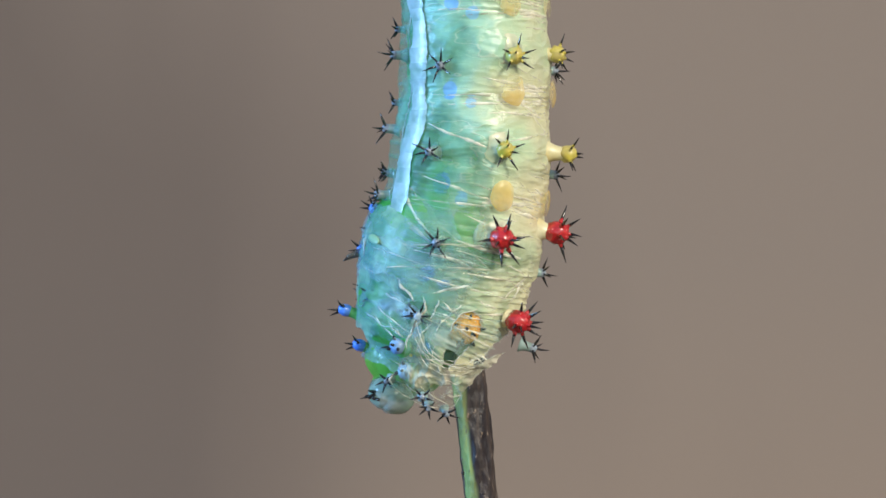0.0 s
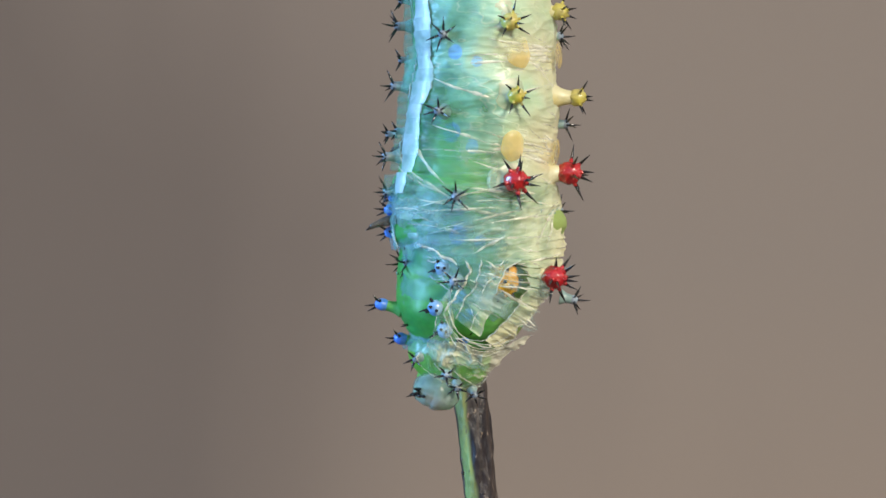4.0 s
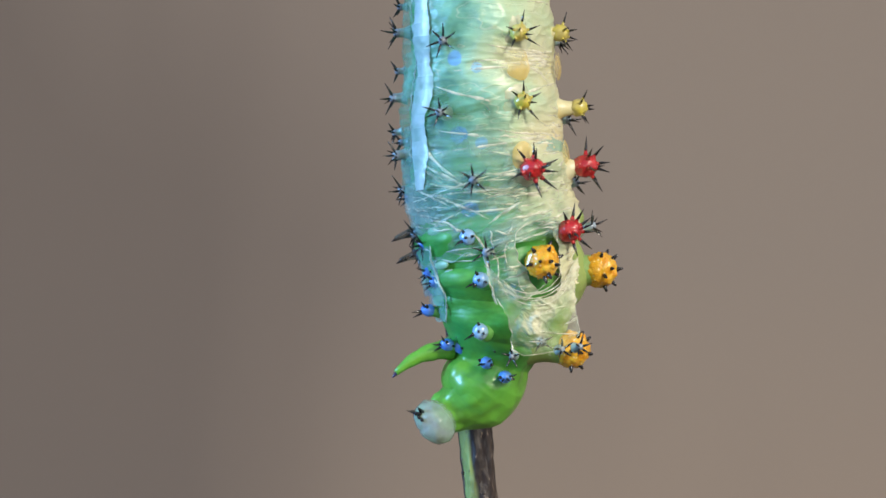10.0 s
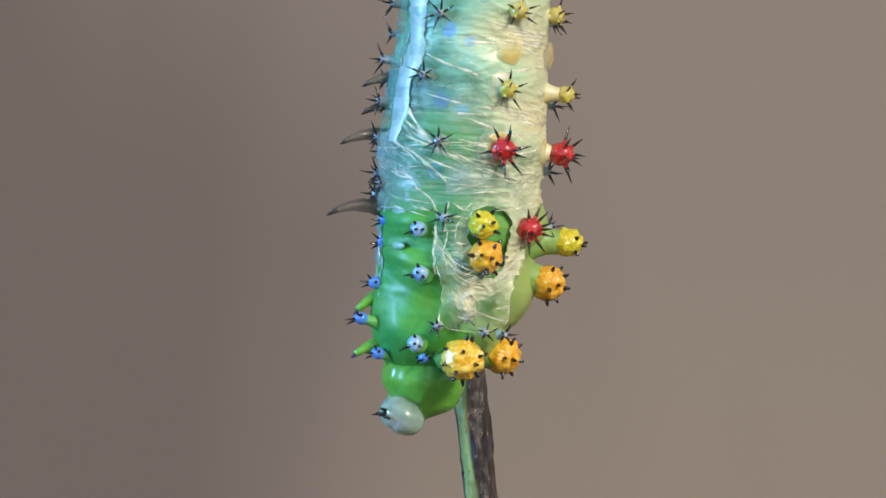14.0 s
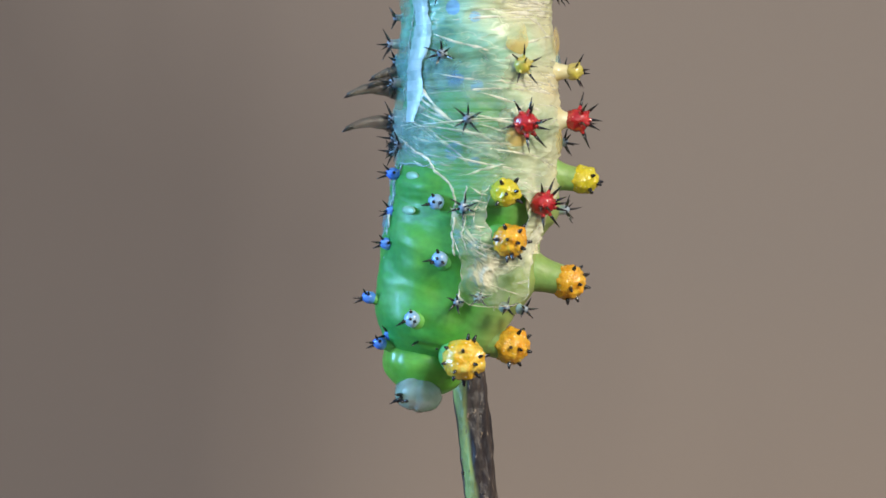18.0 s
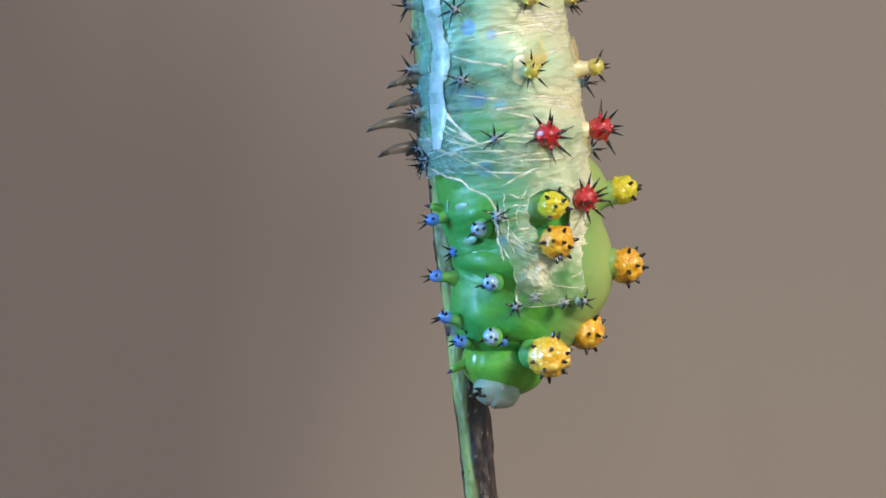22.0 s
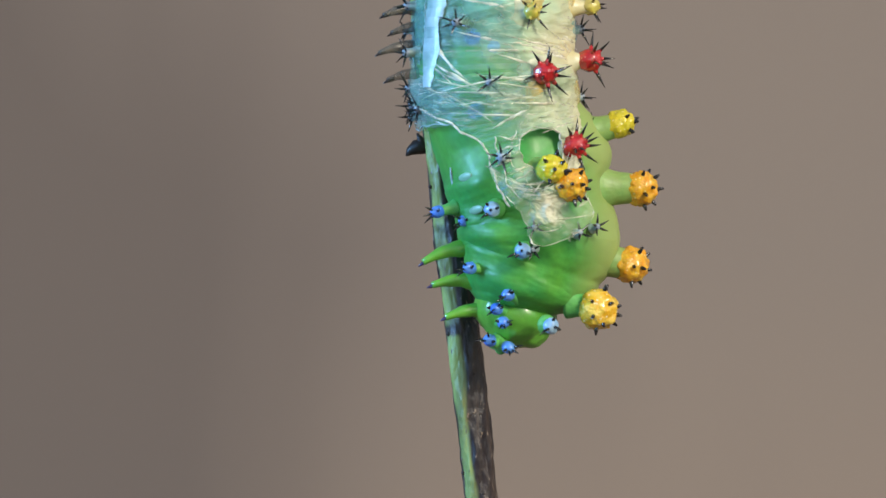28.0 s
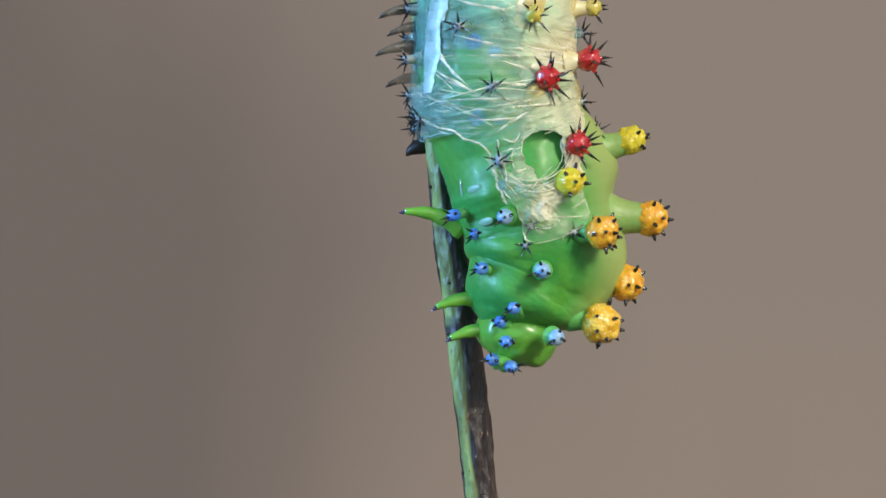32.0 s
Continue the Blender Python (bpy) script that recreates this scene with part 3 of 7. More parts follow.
def spine_mesh(length, width, blunt=0.0, root=None, fat=1.9):
    """A black spine; on some knobs it stands on a cone of the knob's own colour."""
    p = Pile()
    tip = width * blunt
    lean = length * 0.06 * U
    if root:
        p.tube([(0, 0, -5 * U), (0, 0, length * 0.06 * U), (0, 0, length * 0.17 * U), (lean * 0.3, 0, length * 0.34 * U)],
               [width * fat * U, width * 0.75 * fat * U, width * 1.05 * U, width * 0.6 * U], 10, 1)
    p.tube([(0, 0, (-3 if not root else length * 0.18) * U), (0, 0, length * 0.4 * U), (lean * 0.5, 0, length * 0.7 * U), (lean, 0, length * U)],
           [width * U, width * 0.85 * U, (width * 0.5 + tip * 0.4) * U, max(0.5, tip) * U], 7)
    return p.done("spine", [SPINE, root or SPINE])


SPINES = {k: spine_mesh(*v) for k, v in dict(dot=(7, 3.4, 0.5), long=(33, 3.2, 0, RED), red_mid=(28, 3.0, 0, RED), yellow_mid=(25, 2.4, 0, OLDYEL, 1.5), yellow_fine=(18, 2.3, 0, OLDYEL, 1.5), thin=(24, 2.2),
                                             stub=(13, 4.3, 0.4), fine=(17, 2.4)).items()}
# kind: knob radius, height, lumps, material, stalk radius, stalk length, list of (spine, polar, count, offset)
KINDS = {
    "red": (20, 22, 0.10, RED, 13, 26, [("long", 74, 6, 0.3), ("red_mid", 40, 3, 0.8), ("red_mid", 6, 1, 0)]),
    "low_red": (20, 22, 0.10, RED, 13, 8, [("long", 74, 6, 0.3), ("red_mid", 40, 3, 0.8), ("red_mid", 6, 1, 0)]),
    "low_orange": (28, 27, 0.09, ORANGE, 20, 40, [("stub", 74, 6, 0.2), ("stub", 40, 4, 0.9), ("stub", 5, 1, 0)]),
    "orange": (31, 30, 0.09, ORANGE, 30, 76, [("stub", 74, 6, 0.2), ("stub", 40, 4, 0.9), ("stub", 5, 1, 0)]),
    "amber": (35, 33, 0.09, AMBER, 21, 30, [("stub", 80, 8, 0.5), ("stub", 42, 4, 0.4), ("stub", 5, 1, 0)]),
    "yellow": (24, 27, 0.06, YELLOW, 24, 50, [("stub", 58, 4, 0.6), ("stub", 22, 2, 0.1)]),
    "old_yellow": (15, 16, 0.16, OLDYEL, 13, 40, [("yellow_mid", 66, 5, 0.2), ("yellow_fine", 25, 2, 0.8)]),
    "blue": (14, 13, 0.05, BLUE, 13, 9, [("dot", 48, 3, 0.9), ("dot", 8, 1, 0), ("fine", 62, 1, 2.6)]),
    "small_blue": (11, 14, 0.06, SMALLBLUE, 10, 26, [("dot", 70, 2, 1.1), ("fine", 40, 2, 0.3), ("fine", 12, 1, 1.8)]),
    "gray": (8, 9, 0.10, GRAY, 9, 16, [("thin", 66, 6, 0.4), ("thin", 20, 1, 0.0)]),
    "small_gray": (6, 7, 0.10, GRAY, 6, 8, [("fine", 62, 5, 0.1)]),
}
STALK = {"red": TENT, "low_red": TENT, "gray": PALE, "small_gray": PALE, "old_yellow": TENT, "orange": MOUND, "low_orange": STEMGREEN, "amber": STEMGREEN, "yellow": MOUND, "blue": STEMGREEN, "small_blue": STEMGREEN}
KNOBS, KNOB_COUNT = {}, {}


def knob(kind, parent, name="tubercle", label=""):
    """A tubercle with its stalk, and each spine as a piece of its own."""
    rx, rz, lump, m, sr, sl, spines = KINDS[kind]
    if kind not in KNOBS:
        made = []
        for s in range(3):
            p = ball(rx, rz, lump, s * 3.7 + len(kind), *((46, 29, 70) if kind in ("orange", "low_orange", "amber", "yellow") else (34, 21, 26) if "red" in kind else (22, 13, 5)), small="red" in kind)
            made.append(p.done(name, m))
        # a stalk that flares into the skin below it
        flare = {"red": 1.7, "low_red": 0.5, "old_yellow": 1.7, "gray": 0.7, "small_gray": 0.7, "blue": 0.5, "small_blue": 0.7, "amber": 0.5, "yellow": 0.9, "low_orange": 0.4}.get(kind, 1.1)
        q = Pile()
        us = np.linspace(1, 0, 10)
        q.tube([(0, 0, (-rz * 0.1 - (rz * 0.6 + sl) * u) * U) for u in us], [sr * (0.86 + flare * u ** 2.2 + 0.03 * math.sin(9 * u)) * U for u in us], 24)
        stalk = q.done("stalk", STALK.get(kind, m))
        KNOBS[kind] = made, stalk
    c = KNOB_COUNT.get(kind, 0)
    KNOB_COUNT[kind] = c + 1
    ob = part(name, KNOBS[kind][0][c % 3], parent, label)
    part("stalk", KNOBS[kind][1], ob)
    rnd = random.Random(c * 7 + len(kind))
    for sk, polar, count, off in spines:
        for j in range(count):
            w = 2 * math.pi * (j + off) / count + rnd.uniform(-0.25, 0.25)
            t = radians(polar + rnd.uniform(-9, 9))
            d = Vector((math.sin(t) * math.cos(w), math.sin(t) * math.sin(w), math.cos(t)))
            s = part("spine", SPINES[sk], ob)
            k = rnd.uniform(0.82, 1.15)
            pos = Vector((d.x * rx, d.y * rx, d.z * rz)) * 0.93 * U
            s.matrix_basis = Matrix.Translation(pos) @ d.to_track_quat("Z", "Y").to_matrix().to_4x4() @ Matrix.Diagonal((1, 1, k, 1))
    return ob


# ---------------------------------------------------------------- the paths of the body's and the skin's stations
def frame_of(row, deep=0.0):
    t, x, z, lean, roll = row
    k = (D + deep * U) / D
    return pose(x * U * k, deep * U, z * U * k, 0, lean, 0) @ pose(0, 0, 0, 0, 0, roll)


def outward(phi):
    """Turns a knob's own axis to the outside at that angle."""
    a = radians(phi)
    return Matrix(((math.cos(a), 0, math.sin(a), 0), (math.sin(a), 0, -math.cos(a), 0), (0, 1, 0, 0), (0, 0, 0, 1)))


RIDERS, TRACKED = [], []
SKIN_R = ((-0.5, 128), (0, 134), (1, 147), (2, 147), (3, 141), (4, 132), (5, 130), (7, 130))
BODY = ["head", "neck", "chest", "waist", "belly", "middle", "third", "fourth", "fifth", "sixth"]
BODY_R = ((0, 32), (0.4, 42), (0.6, 54), (0.8, 67), (1, 74), (1.15, 74), (1.3, 69), (1.45, 66), (1.6, 74), (1.75, 87), (1.87, 96), (2, 103), (2.5, 126), (3, 137), (4, 143), (5, 134), (6, 126), (7, 120), (9, 119))


def body_radius(b):
    r = float(np.interp(b, [q[0] for q in BODY_R], [q[1] for q in BODY_R]))
    return r * (1 - 0.035 * math.sin(math.pi * b) ** 2 * min(1, max(0, b - 1)))


def skin_radius(s):
    return float(np.interp(s, [q[0] for q in SKIN_R], [q[1] for q in SKIN_R]))


def slide(u):
    """The skin of the flank gathers upwards as it is worked off."""
    return [(t, 2 - (2 - low) * u) for t, low in ((0, 0.62), (3.5, 0.75), (6, 0.95), (8, 1.08), (13, 1.2), (14.5, 1.28), (16.5, 1.45), (18, 1.58), (20, 1.78), (23, 1.84), (27.5, 1.66), (32, 1.66))]


def flap_sides(h):
    """The flap's limits round the body at a height above its station."""
    lo = float(np.interp(h, (-40, -34, -22, -5, 20, 55, 85, 110, 134), (6, -7, -12, -13, -10, -12, -16, -17, -17)))
    hi = float(np.interp(h, (-40, -34, -22, -5, 20, 55, 85, 110), (20, 32, 37, 38, 37, 42, 50, 54)))
    return lo + 2.5 * noise.noise((h * 0.07, 1, 0)), hi + 2.5 * noise.noise((h * 0.07, 9, 0))


def flap_radius(phi, h):
    v = Vector((math.radians(phi) * 6.5 + h * 0.012, h * 0.036, 0.4))
    r = 145 + 3 * noise.noise(v * 0.6)
    for tall, fine, off in ((4.5, 1.0, 0.0), (3.0, 2.3, 3.0), (1.6, 4.7, 8.0)):
        r += tall * max(0.0, 1 - 3.3 * abs(noise.noise(v * fine + Vector((off, 0, 0))))) ** 2
    # a few deep pleats where it hangs from its two corners
    r += 0.9 * math.sin(h * 0.30 + 0.006 * (phi - 15) ** 2 + 3 * noise.noise(v)) * float(np.interp(h, (10, 40, 75, 120), (0, 1, 1, 0.3)))
    return r - 0.010 * max(0, 20 - h) ** 1.7


def flap_turn(t):
    """Drawn under the head end at first, the flap later hangs free."""
    tilt = float(np.interp(t, (0, 3.5, 7, 9), (30, 30, 14, 0)))
    pivot = Matrix.Translation((0, -143 * U, 80 * U))
    return pivot @ pose(0, 0, -14 * U * tilt / 30, tilt) @ pivot.inverted()


def flap_mesh():
    """The torn flap below the knobs: one crumpled tongue, drawn in towards its tip."""
    p = Pile()

    def fn(a, b):
        u = a / 51
        top = 54 + 80 * max(0, 1 - 3.2 * u) + 56 * max(0, 3 * u - 2) + 5 * noise.noise((a * 0.2, 5, 0))
        low = -38 + 6 * noise.noise((a * 0.16, 8, 0)) + 5 * math.cos(2 * math.pi * u)
        h = top - (top - low) * b / 59
        lo, hi = flap_sides(h)
        phi = lo + (hi - lo) * u
        return on_ring(phi, flap_radius(phi, h), h) * U

    p.grid(fn, 52, 60)
    return p.done("skin_flap", FLAP)


SLIP = {"red": ((0, 0.57), (3.5, 0.54), (6, 0.45), (13, 0.05), (17, -0.24), (32, -0.26)),
        "yellow": ((0, 0.6), (6, 0.56), (14, 0.42), (17, 0.2), (20, 0.18), (32, 0.17))}


def bulge_mesh(s, phi, wide):
    """A low, uneven dome under the skin where the next knob lies, drawn out downwards."""
    p = Pile()
    g0, R = s * 140, skin_radius(s)

    def fn(a, b):
        w, u = 2 * math.pi * a / 28, b / 7
        r = wide * u * (1 + 0.22 * noise.noise((math.cos(w) * 1.4, math.sin(w) * 1.4, s + phi)))
        x, z = r * math.cos(w), r * math.sin(w) * 1.25
        q = phi + x / R * 57.3
        return on_ring(q, R + 4 + 2.2 * (1 - u * u) - 3 * u ** 4, g0 + z) * U

    p.grid(fn, 28, 8, True)
    return p.done("bulge", SPOT)


def slack(t):
    """The fore end of the skin is drawn tight at first and hangs loose later."""
    return float(np.interp(t, (0, 6, 8.2), (0, 0.1, 1)))


# ---- old skin: rings, torn edges, flank, flap
def add_skin():
    for k in range(27):
        s = 2.1 + k / 6
        g0 = s * 140
        R = skin_radius(s)
        belt = abs((s % 1) - 0.5) < 0.18
        ring = skin_part("skin_ring", skin_slice(R, g0, 31, 0, 360, 20 + k, (7 if belt else 1) if s < 5 else 1, None, steep=0.2 if belt else 0.6, bold=1.9 if belt else 1.2))
        RIDERS.append((ring, "skin", s, Matrix.Translation((0, 0, -g0 * U)), 0))
        p = Pile()
        w = 8.0 - 5.0 * max(0, 2.5 - s)

        def fn(a, b):
            z = 36 * (a / 9 - 0.5) + g0
            t = b / 7 - 0.5
            phi = -49 + 4 * math.sin(z * 0.016) + 1.6 * math.sin(z * 0.045) + (w + 1.2 * math.sin(z * 0.06) + 2.2 * noise.noise((z * 0.07, 1 if t > 0 else 5, 0))) * 2 * t
            return on_ring(phi, R + 2.6 + 1.4 * (1 - 4 * t * t) + 2.4 * math.cos(2 * math.pi * z / 140), z) * U

        p.grid(fn, 10, 8)
        part("pale_band", p.done("pale_band", BAND), ring, "bright pale band along the flank")
        if s > 2.3:
            line = [(-61 + 4 * math.sin(z * 0.016) + 2 * math.sin(z * 0.051), z) for z in np.linspace(g0 - 15, g0 + 15, 8)]
            part("pale_line", edge_mesh(skin_surface, R, line, 1.5, k, BAND), ring, "thin pale line beside the band")
    # the torn fore part, in slices from the last whole ring down to the flap
    for j in range(25):
        s = 2.03 - 0.067 * j
        g0, R, H = s * 140, skin_radius(s) - 1, 15
        span = np.linspace(g0 + H / 2, g0 - H / 2, 7)
        home = Matrix.Translation((0, 0, -g0 * U))
        tight = min(32, 40 * max(0, 1.72 - s))

        fore = -22 * min(1.0, (2.03 - s) / 0.4)
        ahead = [(0, 0), (14, 0), (20, fore), (32, fore)]

        def drawn(t, home=home, tight=tight):
            return Matrix.Translation((-tight * (1 - slack(t)) * U, 0, 0)) @ home

        if s > 1.22:
            ob = skin_part("skin_patch", skin_slice(R, g0, H, torn_left, torn_right, 60 + j, 1, steep=0.9, bold=1.4))
            RIDERS.append((ob, "skin", s, drawn, ahead))
            left = ob
        else:
            left = skin_part("skin_strand", skin_slice(R, g0, H, torn_left, hole_left, 60 + j, 1, steep=0.9))
            RIDERS.append((left, "skin", s, home, [(t, d - 3) for t, d in ahead]))
            for k, u in enumerate((0.3, 0.7)):
                line = [(torn_left(g) + (hole_left(g) - torn_left(g)) * (u + 0.12 * noise.noise((g * 0.03, k, 2))), g) for g in span]
                part("skin_fold", edge_mesh(skin_surface, R, line, (1.5, 1.0)[k], k, CREASE), left)
            part("rolled_edge", edge_mesh(skin_surface, R, [(hole_left(g), g) for g in span], 0.9, j, CREASE), left)
            ob = skin_part("skin_strand", skin_slice(R, g0, H, hole_right, torn_right, 90 + j, 2, steep=0.7))
            part("rolled_edge", edge_mesh(skin_surface, R, [(hole_right(g), g) for g in span], 1.2, j + 7, CREASE), ob)
            part("rolled_edge", edge_mesh(skin_surface, R, [(torn_right(g), g) for g in span], 1.4, j + 5, CREASE), ob)
            RIDERS.append((ob, "skin", s, drawn, ahead))
        part("rolled_edge", edge_mesh(skin_surface, R, [(torn_left(g), g) for g in span], 2.4, j + 3, CREASE), left, "pale rolled edge of torn skin")
    # the skin of the flank, gathered upwards
    for j, u in enumerate((0.1, 0.28, 0.46, 0.64, 0.82, 0.97)):
        R, g0 = 149 - 0.8 * j, 300 + 47 * j
        ob = skin_part("skin_patch", skin_slice(R, g0, 50, -200, lambda g: -46 + 4 * j + 20 * noise.noise((g * 0.022, 2, 5)) + 7 * noise.noise((g * 0.09, 2, 5)), 50 + j, 3, VEIL, steep=0.9, ragged=8))
        if j == 5:
            part("rolled_edge", edge_mesh(skin_surface, R, [(-100 + 2.6 * k, g0 - 23 + 9 * noise.noise((k * 0.2, 4, 0))) for k in range(30)], 1.5, 9, BAND), ob, "pale rolled edge of torn skin")
        RIDERS.append((ob, "skin", slide(u), Matrix.Translation((0, 0, -g0 * U)), 0))
    # the next knobs press against the skin from within and slip forward under it
    for s, phi, wide, slip in ((2, 26, 22, "red"), (2, 74, 20, "red"), (3, 28, 23, "yellow"), (3, 76, 20, "yellow"), (4, 27, 21, "yellow"), (4, 74, 19, "yellow"), (5, 27, 21, "yellow")):
        ob = part("bulge", bulge_mesh(s, phi, wide), old_skin, "amber knob showing through the skin")
        RIDERS.append((ob, "skin", [(t, s + d) for t, d in SLIP[slip]], Matrix.Translation((0, 0, -s * 140 * U)), [(0, -1), (13, -1), (17, -5), (32, -5)]))
    # long slanting folds across the stretches
    rnd = random.Random(21)
    for s, a0, a1, drop in ((1.6, -30, 30, -60), (1.7, -20, 48, -70), (1.85, -45, 20, -66), (2.2, 0, 66, -40),
                            (2.55, -34, 40, -30), (2.6, -10, 68, -16), (1.62, 26, 70, 22), (1.95, 30, 70, 34), (2.42, -40, 50, 12), (2.5, 0, 74, 8),
                            (3.1, -34, 22, -46), (3.5, -40, 50, -14), (3.45, -40, 60, 12), (3.55, -20, 76, 6), (4.5, -42, 40, -16), (4.45, -30, 70, 10), (1.9, -66, -20, -50), (2.1, -60, -10, -60),
                            (1.78, -58, -16, -76), (2.3, -60, -16, -88), (2.02, -52, 4, -84), (1.66, -40, -6, -66), (2.2, -66, -30, -70), (1.5, 34, 62, 50), (1.42, 40, 58, 60)):
        g = s * 140
        ob = part("long_fold", fold_mesh(skin_surface, skin_radius(s), a0, a1, g - drop / 2, g + drop / 2, rnd.uniform(0.9, 1.7), rnd.uniform(0, 6)), old_skin, "long bright fold in the skin")
        RIDERS.append((ob, "skin", s, Matrix.Translation((0, 0, -g * U)), [(0, 6), (5, 6), (13, 0), (32, 0)] if s < 2.4 else 0))
    # wet thin skin still lying on the fore end before it is drawn up
    for j, (b0, a, c) in enumerate(((1.35, -125, 80), (1.75, -125, 90), (2.15, -125, 96), (2.55, -130, 90), (2.95, -130, 70), (3.4, -130, 60), (3.9, -150, 100), (4.4, -150, 100))):
        ob = skin_part("skin_patch", skin_slice(0, b0 * 125, 62, a, c, 110 + j, 2, FILM, film_surface, 0.5, 9))
        RIDERS.append((ob, "body", [(0, b0), (3.5, b0 + 0.1), (6, b0 + 0.4), (8.5, b0 + 1.0), (13, 5.2 + 0.1 * j), (32, 5.2 + 0.1 * j)], Matrix.Translation((0, 0, -b0 * 125 * U)), [(0, 4), (8.5, 4), (13, 20), (32, 20)]))
    # a strip of film that hangs on at the far flank, with a white curled edge
    for j, b0 in enumerate((2.3, 2.75, 3.2, 3.65)):
        g0 = b0 * 125
        ob = skin_part("skin_strip", skin_slice(0, g0, 62, -140, -68, 130 + j, 2, FILM, film_surface, 0.5, 4), "thin strip of wet skin along the flank")
        part("rolled_edge", edge_mesh(film_surface, 0, [(-68 + 3 * math.sin(4 * u + j), g0 + 60 * (u - 0.5)) for u in np.linspace(0, 1, 12)], 2.2, j, BAND), ob, "white curled edge")
        RIDERS.append((ob, "body", [(0, b0 + 0.5), (8, b0 + 0.3), (10, b0), (14, b0 + 0.1), (19.5, b0 + 0.3), (21.5, 5.2 + 0.1 * j), (32, 5.2 + 0.1 * j)], lambda t, g0=g0: pose(0, 0, -g0 * U, 0, 0, float(np.interp(t, (9.5, 12), (0, -15)))), [(0, 6), (19.5, 6), (21.5, 20), (32, 20)]))
    flap = part("skin_flap", flap_mesh(), old_skin, "crumpled pale flap of torn skin")
    RIDERS.append((flap, "skin", 0.0, flap_turn, [(0, -12), (14, -12), (20, -28), (32, -28)]))
    rnd = random.Random(33)
    for j in range(9):
        p = Pile()
        a0, h0 = rnd.uniform(-14, 34), rnd.uniform(-32, 66)
        a1, h1 = a0 + rnd.uniform(8, 26), h0 + rnd.gauss(0, 10)
        us = np.linspace(0, 1, 12)
        lo, hi = flap_sides(0.5 * (h0 + h1))
        p.tube([on_ring(min(hi, max(lo, a0 + (a1 - a0) * u)), flap_radius(a0 + (a1 - a0) * u, h0 + (h1 - h0) * u) + 0.3, h0 + (h1 - h0) * u + 3 * math.sin(3 * u + j)) * U for u in us],
               [(0.15 + rnd.choice((0.35, 0.5, 0.8, 1.1)) * math.sin(math.pi * u)) * U for u in us], 5)
        part("skin_fold", p.done("skin_fold", CREASE), flap)
    # curved pleats where the flap hangs from its corners
    for j in range(5):
        low, high = 44 + 5.5 * j + rnd.uniform(-2, 2), 84 + 6 * j + rnd.uniform(-5, 5)
        a0, a1 = -15 + rnd.uniform(0, 5), 46 + rnd.uniform(-6, 4)
        p = Pile()
        us = np.linspace(0.02, 0.98, 22)
        p.tube([on_ring(a0 + (a1 - a0) * u, flap_radius(a0 + (a1 - a0) * u, low) + 1.0, low + (high - low) * (2 * u - 1) ** 2) * U for u in us],
               [(0.15 + rnd.uniform(0.4, 1.2) * math.sin(math.pi * u)) * U for u in us], 5)
        part("skin_fold", p.done("skin_fold", CREASE), flap)
    for j, lift in enumerate((0.0, 0.22)):
        g0 = 180 - 40 * j
        ob = skin_part("skin_veil", skin_slice(146, g0, 40, lambda g: -10 + 12 * noise.noise((g * 0.05, 1, 1)), lambda g: 42 + 12 * noise.noise((g * 0.05, 4, 1)), 95 + j, 4, VEIL, ragged=9), "thin torn veil of skin")
        RIDERS.append((ob, "skin", [(0, 1.02 - 1.2 * lift), (7, 1.02 - 1.2 * lift), (9, 1.1), (12.4, 1.08 + 0.12 * j), (14, 1.45 + 0.15 * j), (17, 1.7), (32, 1.8)], Matrix.Translation((0, 0, -g0 * U)), [(0, -2), (13, -2), (17, 6), (32, 10)]))
    # its rolled, uneven edge
    p = Pile()
    hs = [72 - 106 * u for u in np.linspace(0, 1, 22)]
    edge = [(flap_sides(h)[0], h) for h in hs] + [(flap_sides(-36)[0] + (flap_sides(-36)[1] - flap_sides(-36)[0]) * u, -36 - 3 * math.sin(math.pi * u)) for u in np.linspace(0.1, 0.9, 8)] + [(flap_sides(h)[1], h) for h in reversed(hs)]
    p.tube([on_ring(a, flap_radius(a, h) + 0.5, h) * U for a, h in edge], [max(0.15, 0.6 + 2.2 * noise.noise((k * 0.31, 4, 0))) * U for k in range(len(edge))], 6)
    part("rolled_edge", p.done("rolled_edge", CREASE), flap, "pale rolled edge of the flap")
    p = Pile()
    pts = [on_ring(-80 - 6 * math.sin(u * 3), 134 + 3 * math.sin(u * 7) - 6 * u, -115 * u) * U for u in np.linspace(0, 1, 14)]
    p.tube(pts, [(1.2 + 2.6 * math.sin(math.pi * u)) * U for u in np.linspace(0.05, 0.98, 14)], 6)
    ob = part("skin_thread", p.done("skin_thread", BAND), old_skin, "white curled edge of skin")
    RIDERS.append((ob, "body", [(0, 5.3), (8, 5.0), (12, 4.3), (20, 4.35), (32, 4.3)], None, 0))


EMERGE = {"by1": (12.3, 13), "by2": (13, 14), "bo2": (8, 9), "bo3": (11.6, 13), "bo4": (7.4, 8)}


def add_knob(kind, owner, where, s, phi, rho, h, label="", track=None):
    ob = knob(kind, owner, "tubercle", label)
    if track:
        TRACKED.append((ob, where, s, phi, rho, h, track))
    else:
        place = Matrix.Translation(on_ring(phi, rho, h) * U) @ outward(phi)
        RIDERS.append((ob, where, s, (lambda t: flap_turn(t) @ place) if where == "skin" and s == 0 else place, 0))
    return ob


